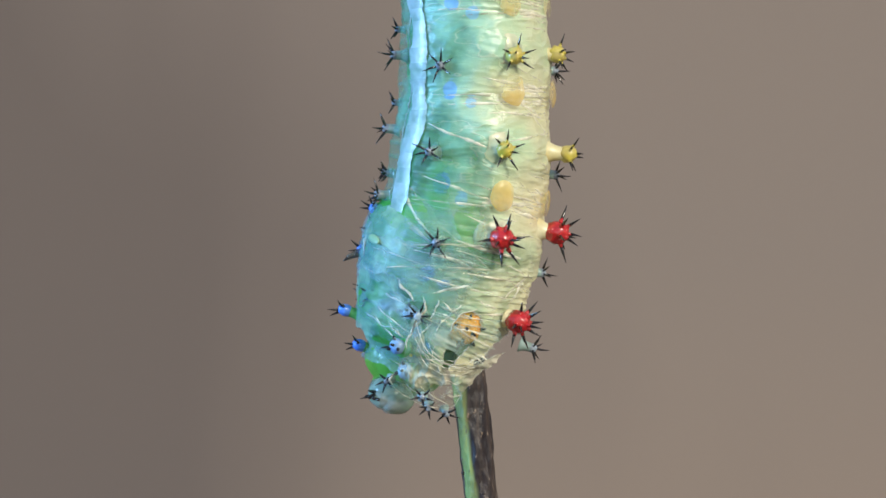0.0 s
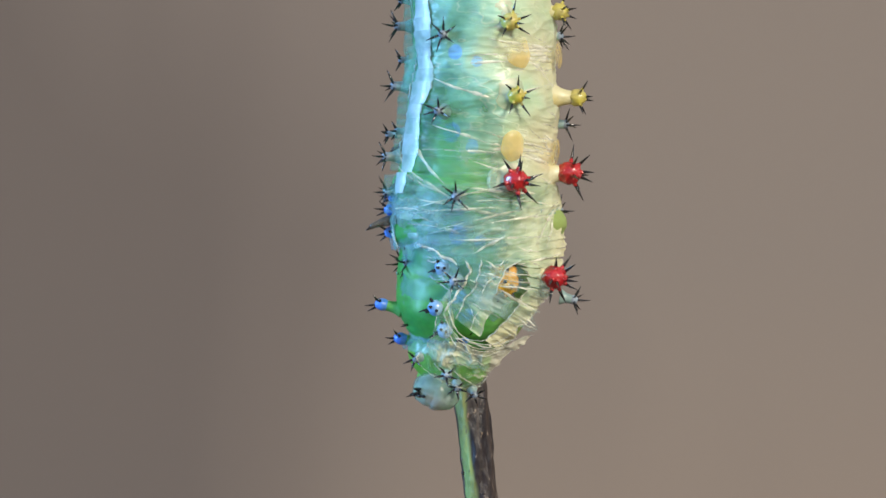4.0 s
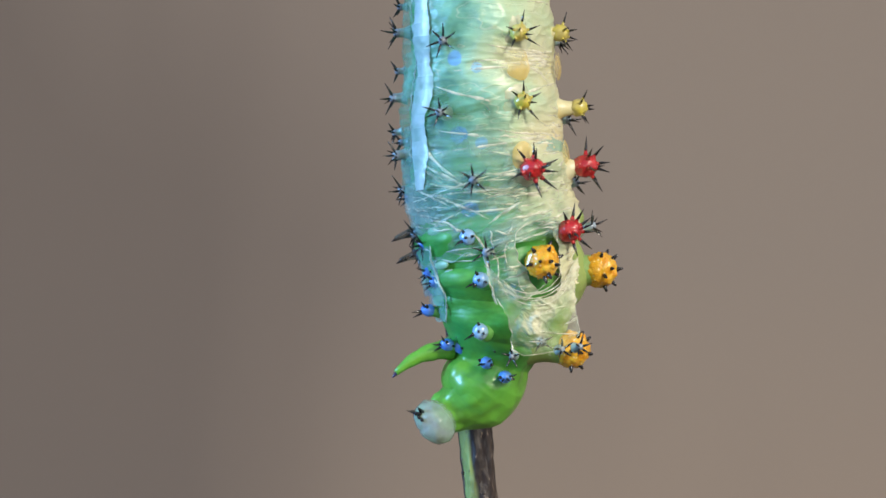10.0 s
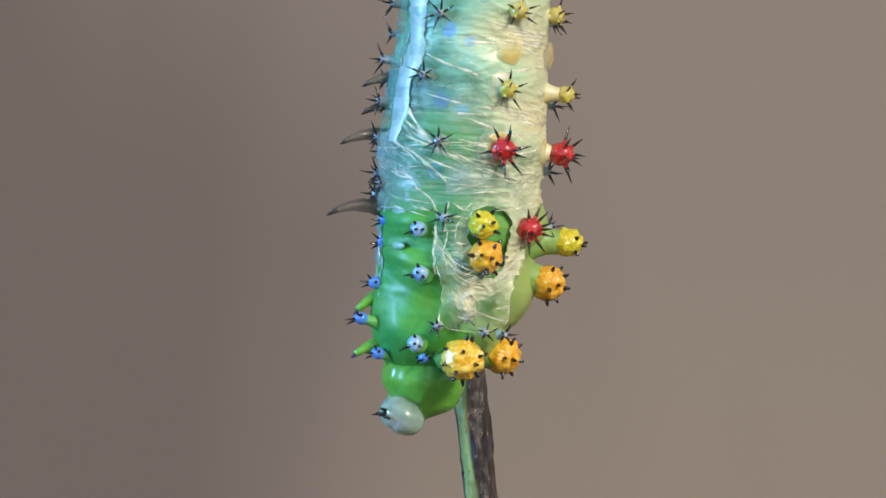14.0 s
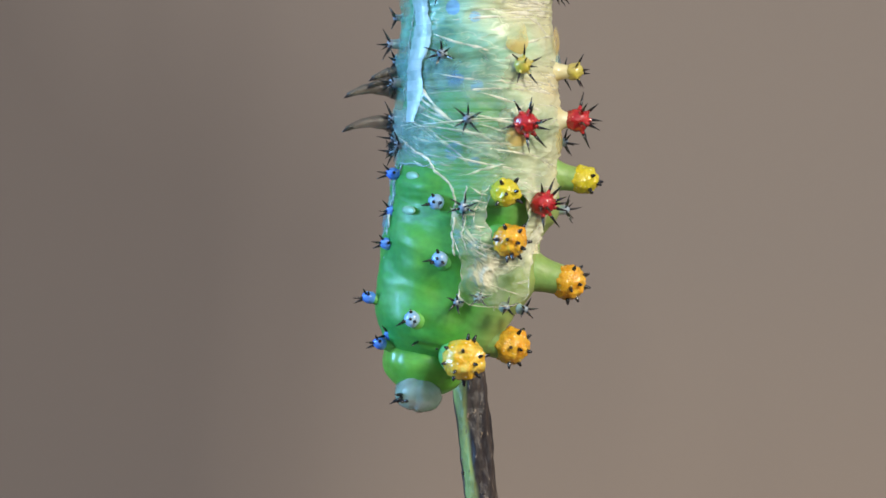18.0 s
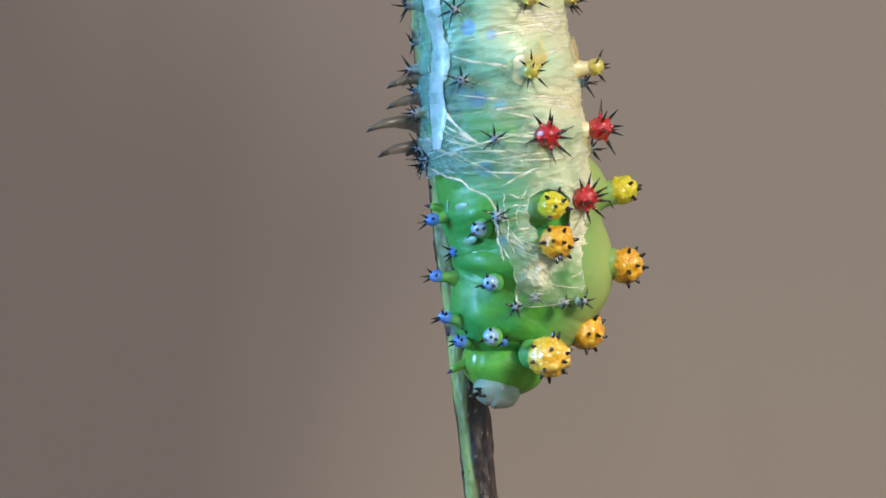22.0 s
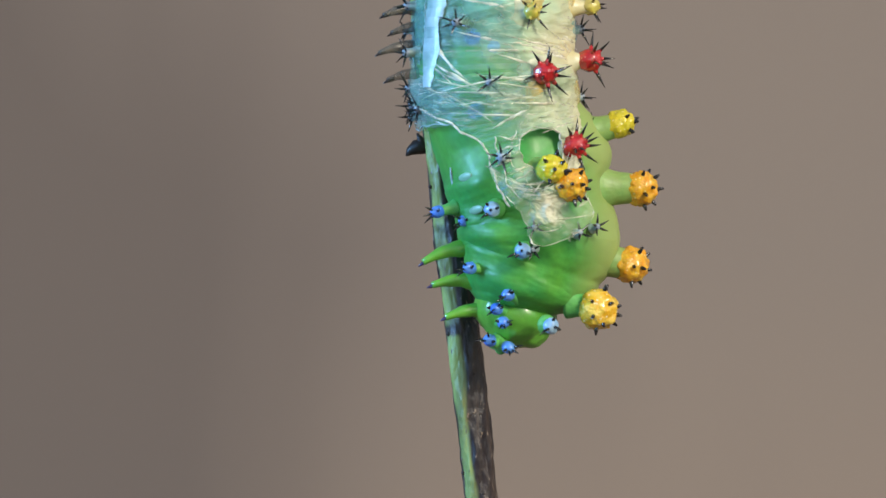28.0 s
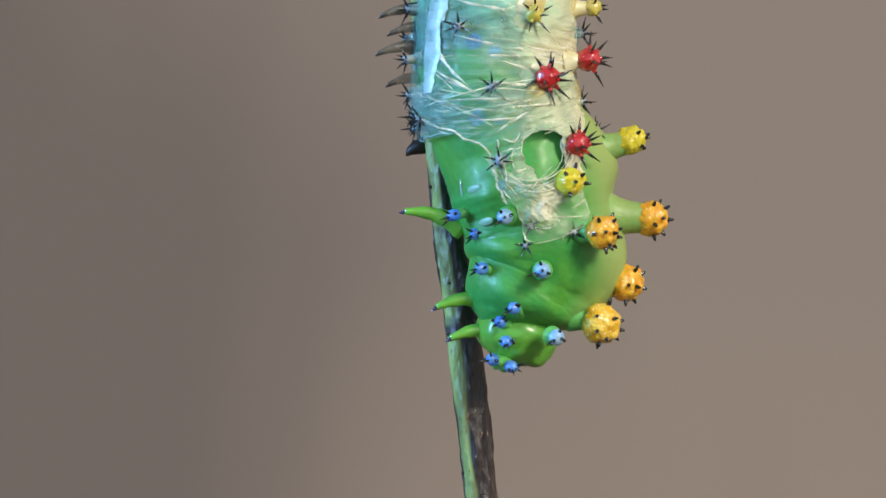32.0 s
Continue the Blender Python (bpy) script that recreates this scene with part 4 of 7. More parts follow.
def tent_mesh(rho, wide, seed, base):
    """Skin drawn up into a pale, many-sided tent round a knob."""
    rnd = random.Random(seed)
    p = Pile()
    n = 18
    reach = [wide * rnd.choice((0.55, 0.75, 1.0, 1.25)) for _ in range(n)]
    reach = [0.25 * reach[k - 1] + 0.5 * reach[k] + 0.25 * reach[(k + 1) % n] for k in range(n)]

    def fn(a, b):
        u = b / 6
        r = 9 + (reach[a] - 9) * u
        w = 2 * math.pi * a / n
        x = r * math.cos(w)
        rise = (rho - base) * (1 - u) ** 1.8 + (base - 1.5 - rho) + math.sqrt(base ** 2 - x * x) - base
        return Vector((x, r * math.sin(w) * 0.9, rise + 1.5 * (1 - u) * math.sin(3 * w + seed))) * U

    p.grid(fn, n, 7, True)
    return p.done("tent", TENTED)


def add_skin_knobs():
    lab = {"red": "red knob with long black spines", "low_red": "red knob with long black spines", "old_yellow": "yellow knob with black spines", "gray": "grey knob with black spines",
           "small_gray": "small grey spiny knob"}
    for kind, s, phi, rho, h, track in (
            ("old_yellow", 4, 25, 145, 0, "sy3"), ("old_yellow", 4, 82, 146, 0, "sy4"),
            ("gray", 3, -26, 147, -2, "sl2"), ("old_yellow", 3, 29, 154, 4, "sy1"), ("old_yellow", 3, 88, 172, -2, "sy2"),
            ("gray", 2, -13, 150, 4, "sl3"), ("red", 2, 27, 164, 0, "sr1"), ("red", 2, 82, 174, 0, "sr2"),
            ("gray", 1, -11, 150, -2, "sl4"), ("low_red", 1, 58, 160, 2, "sr3"), ("small_gray", 0, 1, 136, -35, "st1"),
            ("gray", 4, -27, 138, -25, None), ("gray", 4, -84, 142, 0, None), ("small_gray", 4, -96, 136, 48, None), ("gray", 4, 97, 142, -22, None),
            ("gray", 3, -84, 152, 26, None), ("small_gray", 3, -92, 142, 74, None), ("small_gray", 3, -94, 144, -52, None), ("gray", 3, 97, 152, -28, None),
            ("gray", 2, -78, 152, 66, None), ("gray", 2, 98, 156, -32, None), ("gray", 2, -84, 150, 4, None), ("small_gray", 2, -97, 146, 108, None),
            ("gray", 1, 84, 158, -8, None), ("small_gray", 0, -15, 138, -30, None), ("small_gray", 0, 21, 138, -40, None), ("small_gray", 0, 36, 138, -44, None)):
        ob = add_knob(kind, old_skin, "skin", s, phi, rho, h, lab[kind], track)
        if track and 0 < phi < 40 and s >= 2:
            part("tent", tent_mesh(rho, 36, int(rho + 10 * s), skin_radius(s) + 3), ob, "pale tent of drawn-up skin")
    for u, phi in ((0.6, -82), (0.95, -90), (0.8, -70)):
        add_knob("gray", old_skin, "skin", slide(u), phi, 146, 0, lab["gray"])


# ---- the green body
def add_body():
    steps = [0.3 + j / 40 for j in range(28)] + [1 + j / 64 for j in range(26)] + [1.4 + j / 90 for j in range(72)] + [2.2 + j / 60 for j in range(108)] + [4 + j / 60 for j in range(61)] + [5.25 + 0.25 * j for j in range(15)]
    for b in steps:
        half = float(np.interp(b, (0.3, 0.95, 1, 1.3, 1.6, 2, 3, 5, 5.5, 9), (30, 36, 60, 50, 38, 44, 48, 50, 95, 110)))
        b = round(b, 4)
        R = body_radius(b)
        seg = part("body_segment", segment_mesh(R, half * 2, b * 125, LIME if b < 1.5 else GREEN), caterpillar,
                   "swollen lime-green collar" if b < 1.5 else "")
        RIDERS.append((seg, "trunk", b, Matrix.Translation((0, 0, -b * 125 * U)), 8))
        z0 = b * 125
        b = int(b) if b == int(b) else -1
        if b in (3, 4, 5):
            for q, hh in ((-52, 14), (-50, -46)) if b == 4 else ((-52, 14),):
                p = Pile()
                p.grid(lambda a, c: Vector((17 * math.cos(a * math.pi / 9) * math.sin(c * math.pi / 6), 7.5 * math.sin(a * math.pi / 9) * math.sin(c * math.pi / 6),
                                            2.2 * math.cos(c * math.pi / 6))) * U, 18, 7, True)
                sp = part("spiracle", p.done("spiracle", SPIRACLE), seg, "pale oval breathing hole")
                sp.matrix_basis = Matrix.Translation(on_ring(q, body_radius(b) + 1, hh + z0) * U) @ outward(q)
    # head capsule: two lobes, a face plate and dark mouthparts
    p = Pile()

    def fn(a, b):
        w, t = 2 * math.pi * a / 40, math.pi * b / 23
        d = Vector((math.sin(t) * math.cos(w), math.sin(t) * math.sin(w), math.cos(t)))
        k = 1 + 0.05 * noise.noise(d * 3) + 0.02 * noise.noise(d * 9)
        k -= 0.10 * math.exp(-((d.x + 0.12) / 0.09) ** 2) * (1 if d.z < 0.2 else 0.3)
        k += 0.12 * math.exp(-((d - Vector((-0.7, -0.4, -0.55))).length / 0.35) ** 2)
        return Vector((d.x * 42, d.y * 44, d.z * 33)) * k * U

    p.grid(fn, 40, 24, True)
    head = part("head", p.done("head", CAPSULE), caterpillar, "glassy grey-green head capsule with dark mouthparts")
    RIDERS.append((head, "body", 0, None, [(0, -30), (18, -30), (19, 50), (21.5, 50), (22, -15), (23.5, -20), (24, 50), (25, -20), (25.5, -10), (27.5, 50), (32, 50)]))
    rnd = random.Random(6)
    for j in range(7):
        d = Vector((-0.72 + rnd.uniform(-0.25, 0.3), -0.45 + rnd.uniform(-0.3, 0.3), -0.35 + rnd.uniform(-0.4, 0.4))).normalized()
        s = part("mouthpart", SPINES["fine" if j % 3 == 0 else "dot"], head, "small dark bristle")
        s.matrix_basis = Matrix.Translation(Vector((d.x * 45, d.y * 47, d.z * 34)) * U) @ d.to_track_quat("Z", "Y").to_matrix().to_4x4()
    for x in (-40, -30, -22):
        p = ball(4, 3, 0.1, x)
        s = part("eye", p.done("eye", SPINE), head, "small dark eye")
        s.location = Vector((x * 0.85, -46 * math.sqrt(1 - (x / 54) ** 2) * 0.92, -10 + x * 0.2)) * U


def add_body_knobs():
    lab = {"orange": "glossy orange knob with short black spines", "low_orange": "glossy orange knob with short black spines", "amber": "amber-yellow knob with short black spines",
           "yellow": "yellow knob with short black spines", "blue": "sky-blue knob with black tips", "small_blue": "small blue knob with black bristles"}
    for kind, b, phi, rho, h, track in (
            ("yellow", 4, 2, 160, 2, "by1"), ("yellow", 4, 73, 181, 7, "by2"), ("blue", 4, -43, 146, -12, "bb1"),
            ("low_orange", 3, 8, 163, 36, "bo1"), ("orange", 3, 68, 172, -21, "bo2"), ("blue", 3, -37, 146, -2, "bb2"),
            ("amber", 2, 5, 138, -14, "bo3"), ("orange", 2, 62, 140, 6, "bo4"), ("blue", 2, -37, 120, 10, "bb3"),
            ("small_blue", 4, -86, 138, -15, "bb6"), ("small_blue", 3, -84, 136, -5, "bb4"), ("small_blue", 2, -86, 114, 5, "bb5"),
            ("small_blue", 2, -80, 88, -45, None), ("small_blue", 1, -72, 74, 40, "bc1"), ("small_blue", 1, -20, 73, 44, "bc2"), ("small_blue", 1, 12, 73, 42, "bc3"),
            ("small_blue", 3.45, -88, 132, 0, None), ("small_blue", 5, -88, 135, -20, None)):
        add_knob(kind, caterpillar, "body", b, phi, rho, h, lab[kind], track)


def leg_mesh(length, wide, m, claw_m):
    """A leg whose tip is the origin; it grows thicker towards its base along +x."""
    p = Pile()
    n = 12
    pts = [((length * u) * U, 0, (0.10 * length * math.sin(math.pi * u)) * U) for u in np.linspace(0.08, 1, n)]
    rr = [(wide * (0.16 + 0.84 * u ** 0.8) * (1 + 0.07 * math.sin(u * 22))) * U for u in np.linspace(0.08, 1, n)]
    p.tube(pts, rr, 12)
    q = Pile()
    q.tube([(0, 0, -2 * U), (length * 0.05 * U, 0, 0), (length * 0.13 * U, 0, length * 0.04 * U), (length * 0.2 * U, 0, length * 0.05 * U)],
           [0.6 * U, wide * 0.14 * U, wide * 0.24 * U, wide * 0.22 * U], 8)
    return p.done("leg", m), q.done("claw", claw_m)


CLAW = mat("claw", (0.05, 0.04, 0.13), 0.25, vary=0.3, coat=0.5)
LEGS, SHEATHS = [], []


def add_legs():
    a, b = leg_mesh(120, 20, LIME, CLAW)
    for _ in range(3):
        leg = part("leg", a, caterpillar, "lime-green jointed leg with a dark claw")
        part("claw", b, leg, "dark violet claw")
        LEGS.append(leg)
    a, b = leg_mesh(104, 16, SHEATH, SPINE)
    for _ in range(4):
        sheath = part("leg_sheath", a, old_skin, "empty grey translucent leg skin")
        part("claw", b, sheath, "black claw")
        SHEATHS.append(sheath)


add_skin()
add_skin_knobs()
add_body()
add_body_knobs()
add_legs()


# ---------------------------------------------------------------- motion
def station(paths, s, t):
    """A row between two named stations, on a smooth curve through them; it leans as the curve runs."""
    i = max(0, min(len(paths) - 2, int(math.floor(s))))
    u = s - i
    p1, p2 = paths[i][t], paths[i + 1][t]
    p0 = paths[i - 1][t] if i > 0 else [2 * a - b for a, b in zip(p1, p2)]
    p3 = paths[i + 2][t] if i + 2 < len(paths) else [2 * b - a for a, b in zip(p1, p2)]
    lin = [a + (b - a) * u for a, b in zip(p1, p2)]
    if not 0 <= u <= 1:
        return lin
    pos, way = [], []
    for k in (0, 1):
        m1, m2 = 0.5 * (p2[k] - p0[k]), 0.5 * (p3[k] - p1[k])
        d = p2[k] - p1[k]
        pos.append(p1[k] + m1 * u + (3 * d - 2 * m1 - m2) * u * u + (m1 + m2 - 2 * d) * u ** 3)
        way.append(m1 + 2 * (3 * d - 2 * m1 - m2) * u + 3 * (m1 + m2 - 2 * d) * u * u)
    lean = math.degrees(math.atan2(way[0], max(way[1], 12)))
    return [pos[0], pos[1], lean, lin[3]]


def sunk(name, t):
    """The first orange knob still lies under the old skin at the start."""
    return float(np.interp(t, (0, 3.5, 7, 8, 9), (0.70, 0.70, 0.68, 0.8, 1))) if name == "bo1" else 1.0


def point_leg(leg, tips, bases):
    rows = []
    for (t, x, z), (_, bx, bz) in zip(tips, bases):
        y = -25
        k = (D + y * U) / D
        d = Vector((bx - x, 35, bz - z)).normalized()
        up = Vector((0, 0, 1))
        side = up.cross(d).normalized()
        up = d.cross(side)
        m = Matrix((( d.x, side.x, up.x, x * U * k), (d.y, side.y, up.y, y * U), (d.z, side.z, up.z, z * U * k), (0, 0, 0, 1)))
        rows.append((t, m))
    walk(leg, rows)


def motions():
    # rows: seconds, across, up, lean, roll
    rows = {}
    rows["head"] = [
        [(0, -91, -258, 42, 0), (0.5, -86, -268, 32, 0), (1, -104, -251, 37, 0), (1.5, -112, -237, 38, 0), (2, -47, -255, 31, 0), (2.5, -52, -236, 35, 0), (3, -95, -240, 40, 0), (3.5, -58, -234, 36, 0)],
        [(5.5, 50, -348, 2, 0), (6, -40, -337, 14, 0), (6.5, -29, -328, 14, 0), (7, -52, -320, 16, 0), (7.5, -83, -297, 18, 0), (8, -44, -307, 23, 0), (8.5, -128, -283, 57, 0), (9, 28, -275, 40, 0), (9.5, -10, -332, 35, 0), (10, -14, -306, 34, 0), (10.5, -100, -323, 37, 0), (11, -85, -303, 26, 0), (11.5, -71, -301, 21, 0), (12, -14, -278, 21, 0), (12.5, 5, -276, 16, 0), (13, -54, -287, 14, 0), (13.5, -93, -286, 27, 0), (14, -72, -294, 18, 0), (14.5, -14, -250, 3, 0)],
        [(16.5, -48, -280, 21, 0), (17, 4, -292, -15, 0), (17.5, -103, -266, 14, 0), (18, -43, -256, 15, 0), (18.5, -11, -211, 5, 0), (19, 6, -199, -26, 0), (19.5, -9, -249, -0, 0), (20, 45, -258, -33, 0), (20.5, 96, -119, 19, 0), (21, 86, -99, 48, 0), (21.5, 131, -214, 14, 0), (22, 95, -249, 9, 0), (22.5, 31, -274, 11, 0), (23, -100, -304, 33, 0), (23.5, 58, -289, -17, 0), (24, 172, -50, 53, 0), (24.5, 126, -189, 4, 0), (25, 108, -241, 15, 0), (25.5, 31, -227, 19, 0)],
        [(27.5, 123, -191, 9, 0), (28, 111, -119, 34, 0), (28.5, 114, -119, 29, 0), (29, 116, -119, 29, 0), (29.5, 116, -122, 32, 0), (30, 116, -124, 34, 0), (30.5, 116, -144, 31, 0), (31, 116, -144, 31, 0), (31.5, 116, -146, 29, 0), (32, 116, -147, 28, 0)],
    ]
    rows["neck"] = [
        [(0, -66, -201, 21, 0), (0.5, -61, -211, 16, 0), (1, -79, -194, 18, 0), (1.5, -87, -180, 19, 0), (2, -22, -198, 16, 0), (2.5, -27, -179, 17, 0), (3, -70, -183, 20, 0), (3.5, -33, -177, 18, 0)],
        [(5.5, 54, -274, 1, 0), (6, -24, -273, 7, 0), (6.5, -14, -266, 7, 0), (7, -34, -258, 8, 0), (7.5, -62, -233, 9, 0), (8, -18, -244, 11, 0), (8.5, -55, -245, 28, 0), (9, 76, -216, 35, 1), (9.5, 62, -247, 33, 5), (10, 66, -245, 29, 6), (10.5, -30, -255, 35, 1), (11, -50, -243, 31, 2), (11.5, -28, -235, 28, 3), (12, -2, -220, 18, 11), (12.5, 44, -223, 15, 14), (13, -3, -239, 16, 16), (13.5, -40, -229, 26, 13), (14, -35, -234, 21, 11), (14.5, 6, -191, 13, 12)],
        [(16.5, -30, -241, 23, 8), (17, 6, -242, -0, 8), (17.5, -92, -214, 20, 7), (18, -33, -204, 22, 7), (18.5, -13, -182, 17, 8), (19, 5, -195, -0, 9), (19.5, -11, -224, 11, 1), (20, -7, -232, -3, -5), (20.5, 102, -116, 8, 3), (21, 130, -115, 40, 24), (21.5, 147, -165, 18, 19), (22, 108, -204, 14, 13), (22.5, 59, -215, 18, 6), (23, -45, -258, 35, -1), (23.5, 38, -216, 2, 15), (24, 172, -56, 36, 37), (24.5, 131, -137, 8, 26), (25, 154, -167, 11, 21), (25.5, 68, -167, 16, 20)],
        [(27.5, 127, -115, 7, 27), (28, 127, -115, 20, 29), (28.5, 128, -115, 18, 29), (29, 129, -119, 17, 29), (29.5, 130, -124, 18, 30), (30, 129, -131, 19, 30), (30.5, 128, -151, 18, 30), (31, 131, -148, 19, 30), (31.5, 131, -149, 18, 31), (32, 132, -149, 19, 31)],
    ]
    rows["chest"] = [
        [(0, -50, -155, 0, 0), (0.5, -45, -165, 0, 0), (1, -63, -148, 0, 0), (1.5, -71, -134, 0, 0), (2, -6, -152, 0, 0), (2.5, -11, -133, 0, 0), (3, -54, -137, 0, 0), (3.5, -17, -131, 0, 0)],
        [(5.5, 46, -180, 0, 0), (6, -13, -193, 0, 0), (6.5, -3, -190, 0, 0), (7, -20, -180, 0, 0), (7.5, -42, -163, 0, 0), (8, -18, -188, 0, 0), (8.5, 5, -165, 0, 0), (9, 103, -110, 29, 2), (9.5, 90, -135, 30, 9), (10, 97, -140, 24, 12), (10.5, -5, -160, 34, 2), (11, -35, -140, 36, 3), (11.5, -20, -125, 36, 6), (12, 5, -130, 15, 23), (12.5, 40, -135, 15, 28), (13, 5, -150, 18, 31), (13.5, -18, -155, 24, 26), (14, -29, -158, 25, 22), (14.5, -6, -112, 23, 23)],
        [(16.5, -8, -176, 26, 17), (17, -14, -159, 14, 16), (17.5, -72, -141, 26, 15), (18, -20, -145, 29, 14), (18.5, -4, -145, 29, 17), (19, 3, -150, 25, 17), (19.5, -10, -176, 22, 2), (20, -60, -141, 27, -11), (20.5, 105, -92, -3, 6), (21, 120, -70, 32, 47), (21.5, 166, -80, 21, 37), (22, 111, -135, 20, 26), (22.5, 57, -136, 25, 11), (23, 3, -146, 37, -2), (23.5, 5, -115, 21, 29), (24, 184, -34, 18, 73), (24.5, 135, -72, 11, 51), (25, 150, -87, 6, 43), (25.5, 84, -118, 13, 40)],
        [(27.5, 131, -80, 5, 55), (28, 136, -68, 6, 58), (28.5, 135, -63, 6, 59), (29, 135, -67, 5, 59), (29.5, 137, -72, 5, 59), (30, 136, -79, 4, 59), (30.5, 133, -99, 5, 59), (31, 137, -92, 6, 60), (31.5, 136, -91, 7, 62), (32, 137, -90, 9, 63)],
    ]
    rows["waist"] = [
        [(0, -15, -50, 0, 0), (0.5, -13, -42, 0, 0), (1, -39, -35, 0, 0), (1.5, -31, -19, 0, 0), (2, 20, -8, 0, 0), (2.5, 39, 16, 0, 0), (3, 2, 2, 0, 0), (3.5, 34, 20, 0, 0)],
        [(5.5, 46, -105, 0, 0), (6, -9, -109, 0, 0), (6.5, 3, -111, 0, 0), (7, -11, -108, 0, 0), (7.5, -28, -90, 0, 0), (8, 14, -87, 0, 0), (8.5, 76, -54, 0, 0), (9, 125, 2, -15, 25), (9.5, 112, -26, -11, 23), (10, 105, -49, -9, 19), (10.5, 10, -65, -2, 13), (11, 0, -32, 2, 6), (11.5, 18, -3, 4, 14), (12, 40, -7, -1, 21), (12.5, 85, -23, -4, 17), (13, 37, -48, -6, 13), (13.5, 19, -51, -1, 14), (14, 16, -39, 1, 13), (14.5, 60, 3, 2, 14)],
        [(16.5, 24, -49, -0, 9), (17, -5, -27, -3, 8), (17.5, -22, -4, 8, 12), (18, 22, -14, 6, 17), (18.5, 62, -46, 6, 13), (19, 17, -41, -5, 4), (19.5, 3, -32, -3, 0), (20, -39, 15, 7, -5), (20.5, 30, 9, -25, 2), (21, 148, -0, -13, 14), (21.5, 182, 5, -15, 14), (22, 150, -31, -9, 13), (22.5, 82, 4, -3, 6), (23, 49, 2, 4, -1), (23.5, 58, 16, -3, 2), (24, 162, 40, -44, 6), (24.5, 184, 2, -27, 20), (25, 182, 8, -18, 32), (25.5, 118, 2, -11, 28)],
        [(27.5, 144, 20, -30, 26), (28, 160, 23, -32, 27), (28.5, 160, 26, -31, 28), (29, 161, 23, -31, 29), (29.5, 164, 18, -30, 30), (30, 165, 14, -30, 31), (30.5, 173, -16, -26, 31), (31, 176, -10, -24, 31), (31.5, 174, -8, -21, 32), (32, 172, -4, -18, 33)],
    ]
    rows["belly"] = [
        [(0, -3, -7, 0, 0), (0.5, -1, 1, 0, 0), (1, -27, 8, 0, 0), (1.5, -19, 24, 0, 0), (2, 26, 35, 0, 0), (2.5, 45, 59, 0, 0), (3, 8, 45, 0, 0), (3.5, 40, 63, 0, 0)],
        [(5.5, 39, -20, 0, 0), (6, 2, -44, 0, 0), (6.5, 11, -48, 0, 0), (7, -3, -45, 0, 0), (7.5, -18, -28, 0, 0), (8, 13, -2, 0, 0), (8.5, 66, 23, 0, 0), (9, 130, 106, 2, 19), (9.5, 118, 77, 12, 19), (10, 89, 33, 10, 17), (10.5, 31, 28, 34, 8), (11, 16, 51, -11, 16), (11.5, 43, 77, -21, 21), (12, 55, 91, -9, 30), (12.5, 78, 66, -9, 39), (13, 31, 31, -7, 17), (13.5, 24, 21, -5, 15), (14, 27, 44, 9, 15), (14.5, 62, 94, 14, 18)],
        [(16.5, 25, 30, 4, 9), (17, 10, 71, 6, 9), (17.5, 2, 117, 4, 12), (18, 48, 96, -4, 15), (18.5, 97, 73, 1, 12), (19, 16, 60, -3, 6), (19.5, 7, 40, 3, 1), (20, -24, 102, 13, -3), (20.5, 4, 98, -13, 2), (21, 124, 109, -17, 11), (21.5, 148, 131, -12, 17), (22, 134, 79, -5, 21), (22.5, 81, 69, -0, 11), (23, 58, 78, 4, -0), (23.5, 52, 117, -2, 5), (24, 120, 127, -26, 9), (24.5, 160, 97, -15, 25), (25, 160, 111, -11, 35), (25.5, 117, 83, -9, 31)],
        [(27.5, 123, 129, -21, 23), (28, 140, 137, -22, 21), (28.5, 139, 140, -22, 23), (29, 140, 137, -21, 24), (29.5, 143, 131, -21, 25), (30, 144, 127, -21, 27), (30.5, 148, 111, -21, 27), (31, 152, 114, -20, 28), (31.5, 151, 116, -19, 28), (32, 151, 117, -18, 28)],
    ]
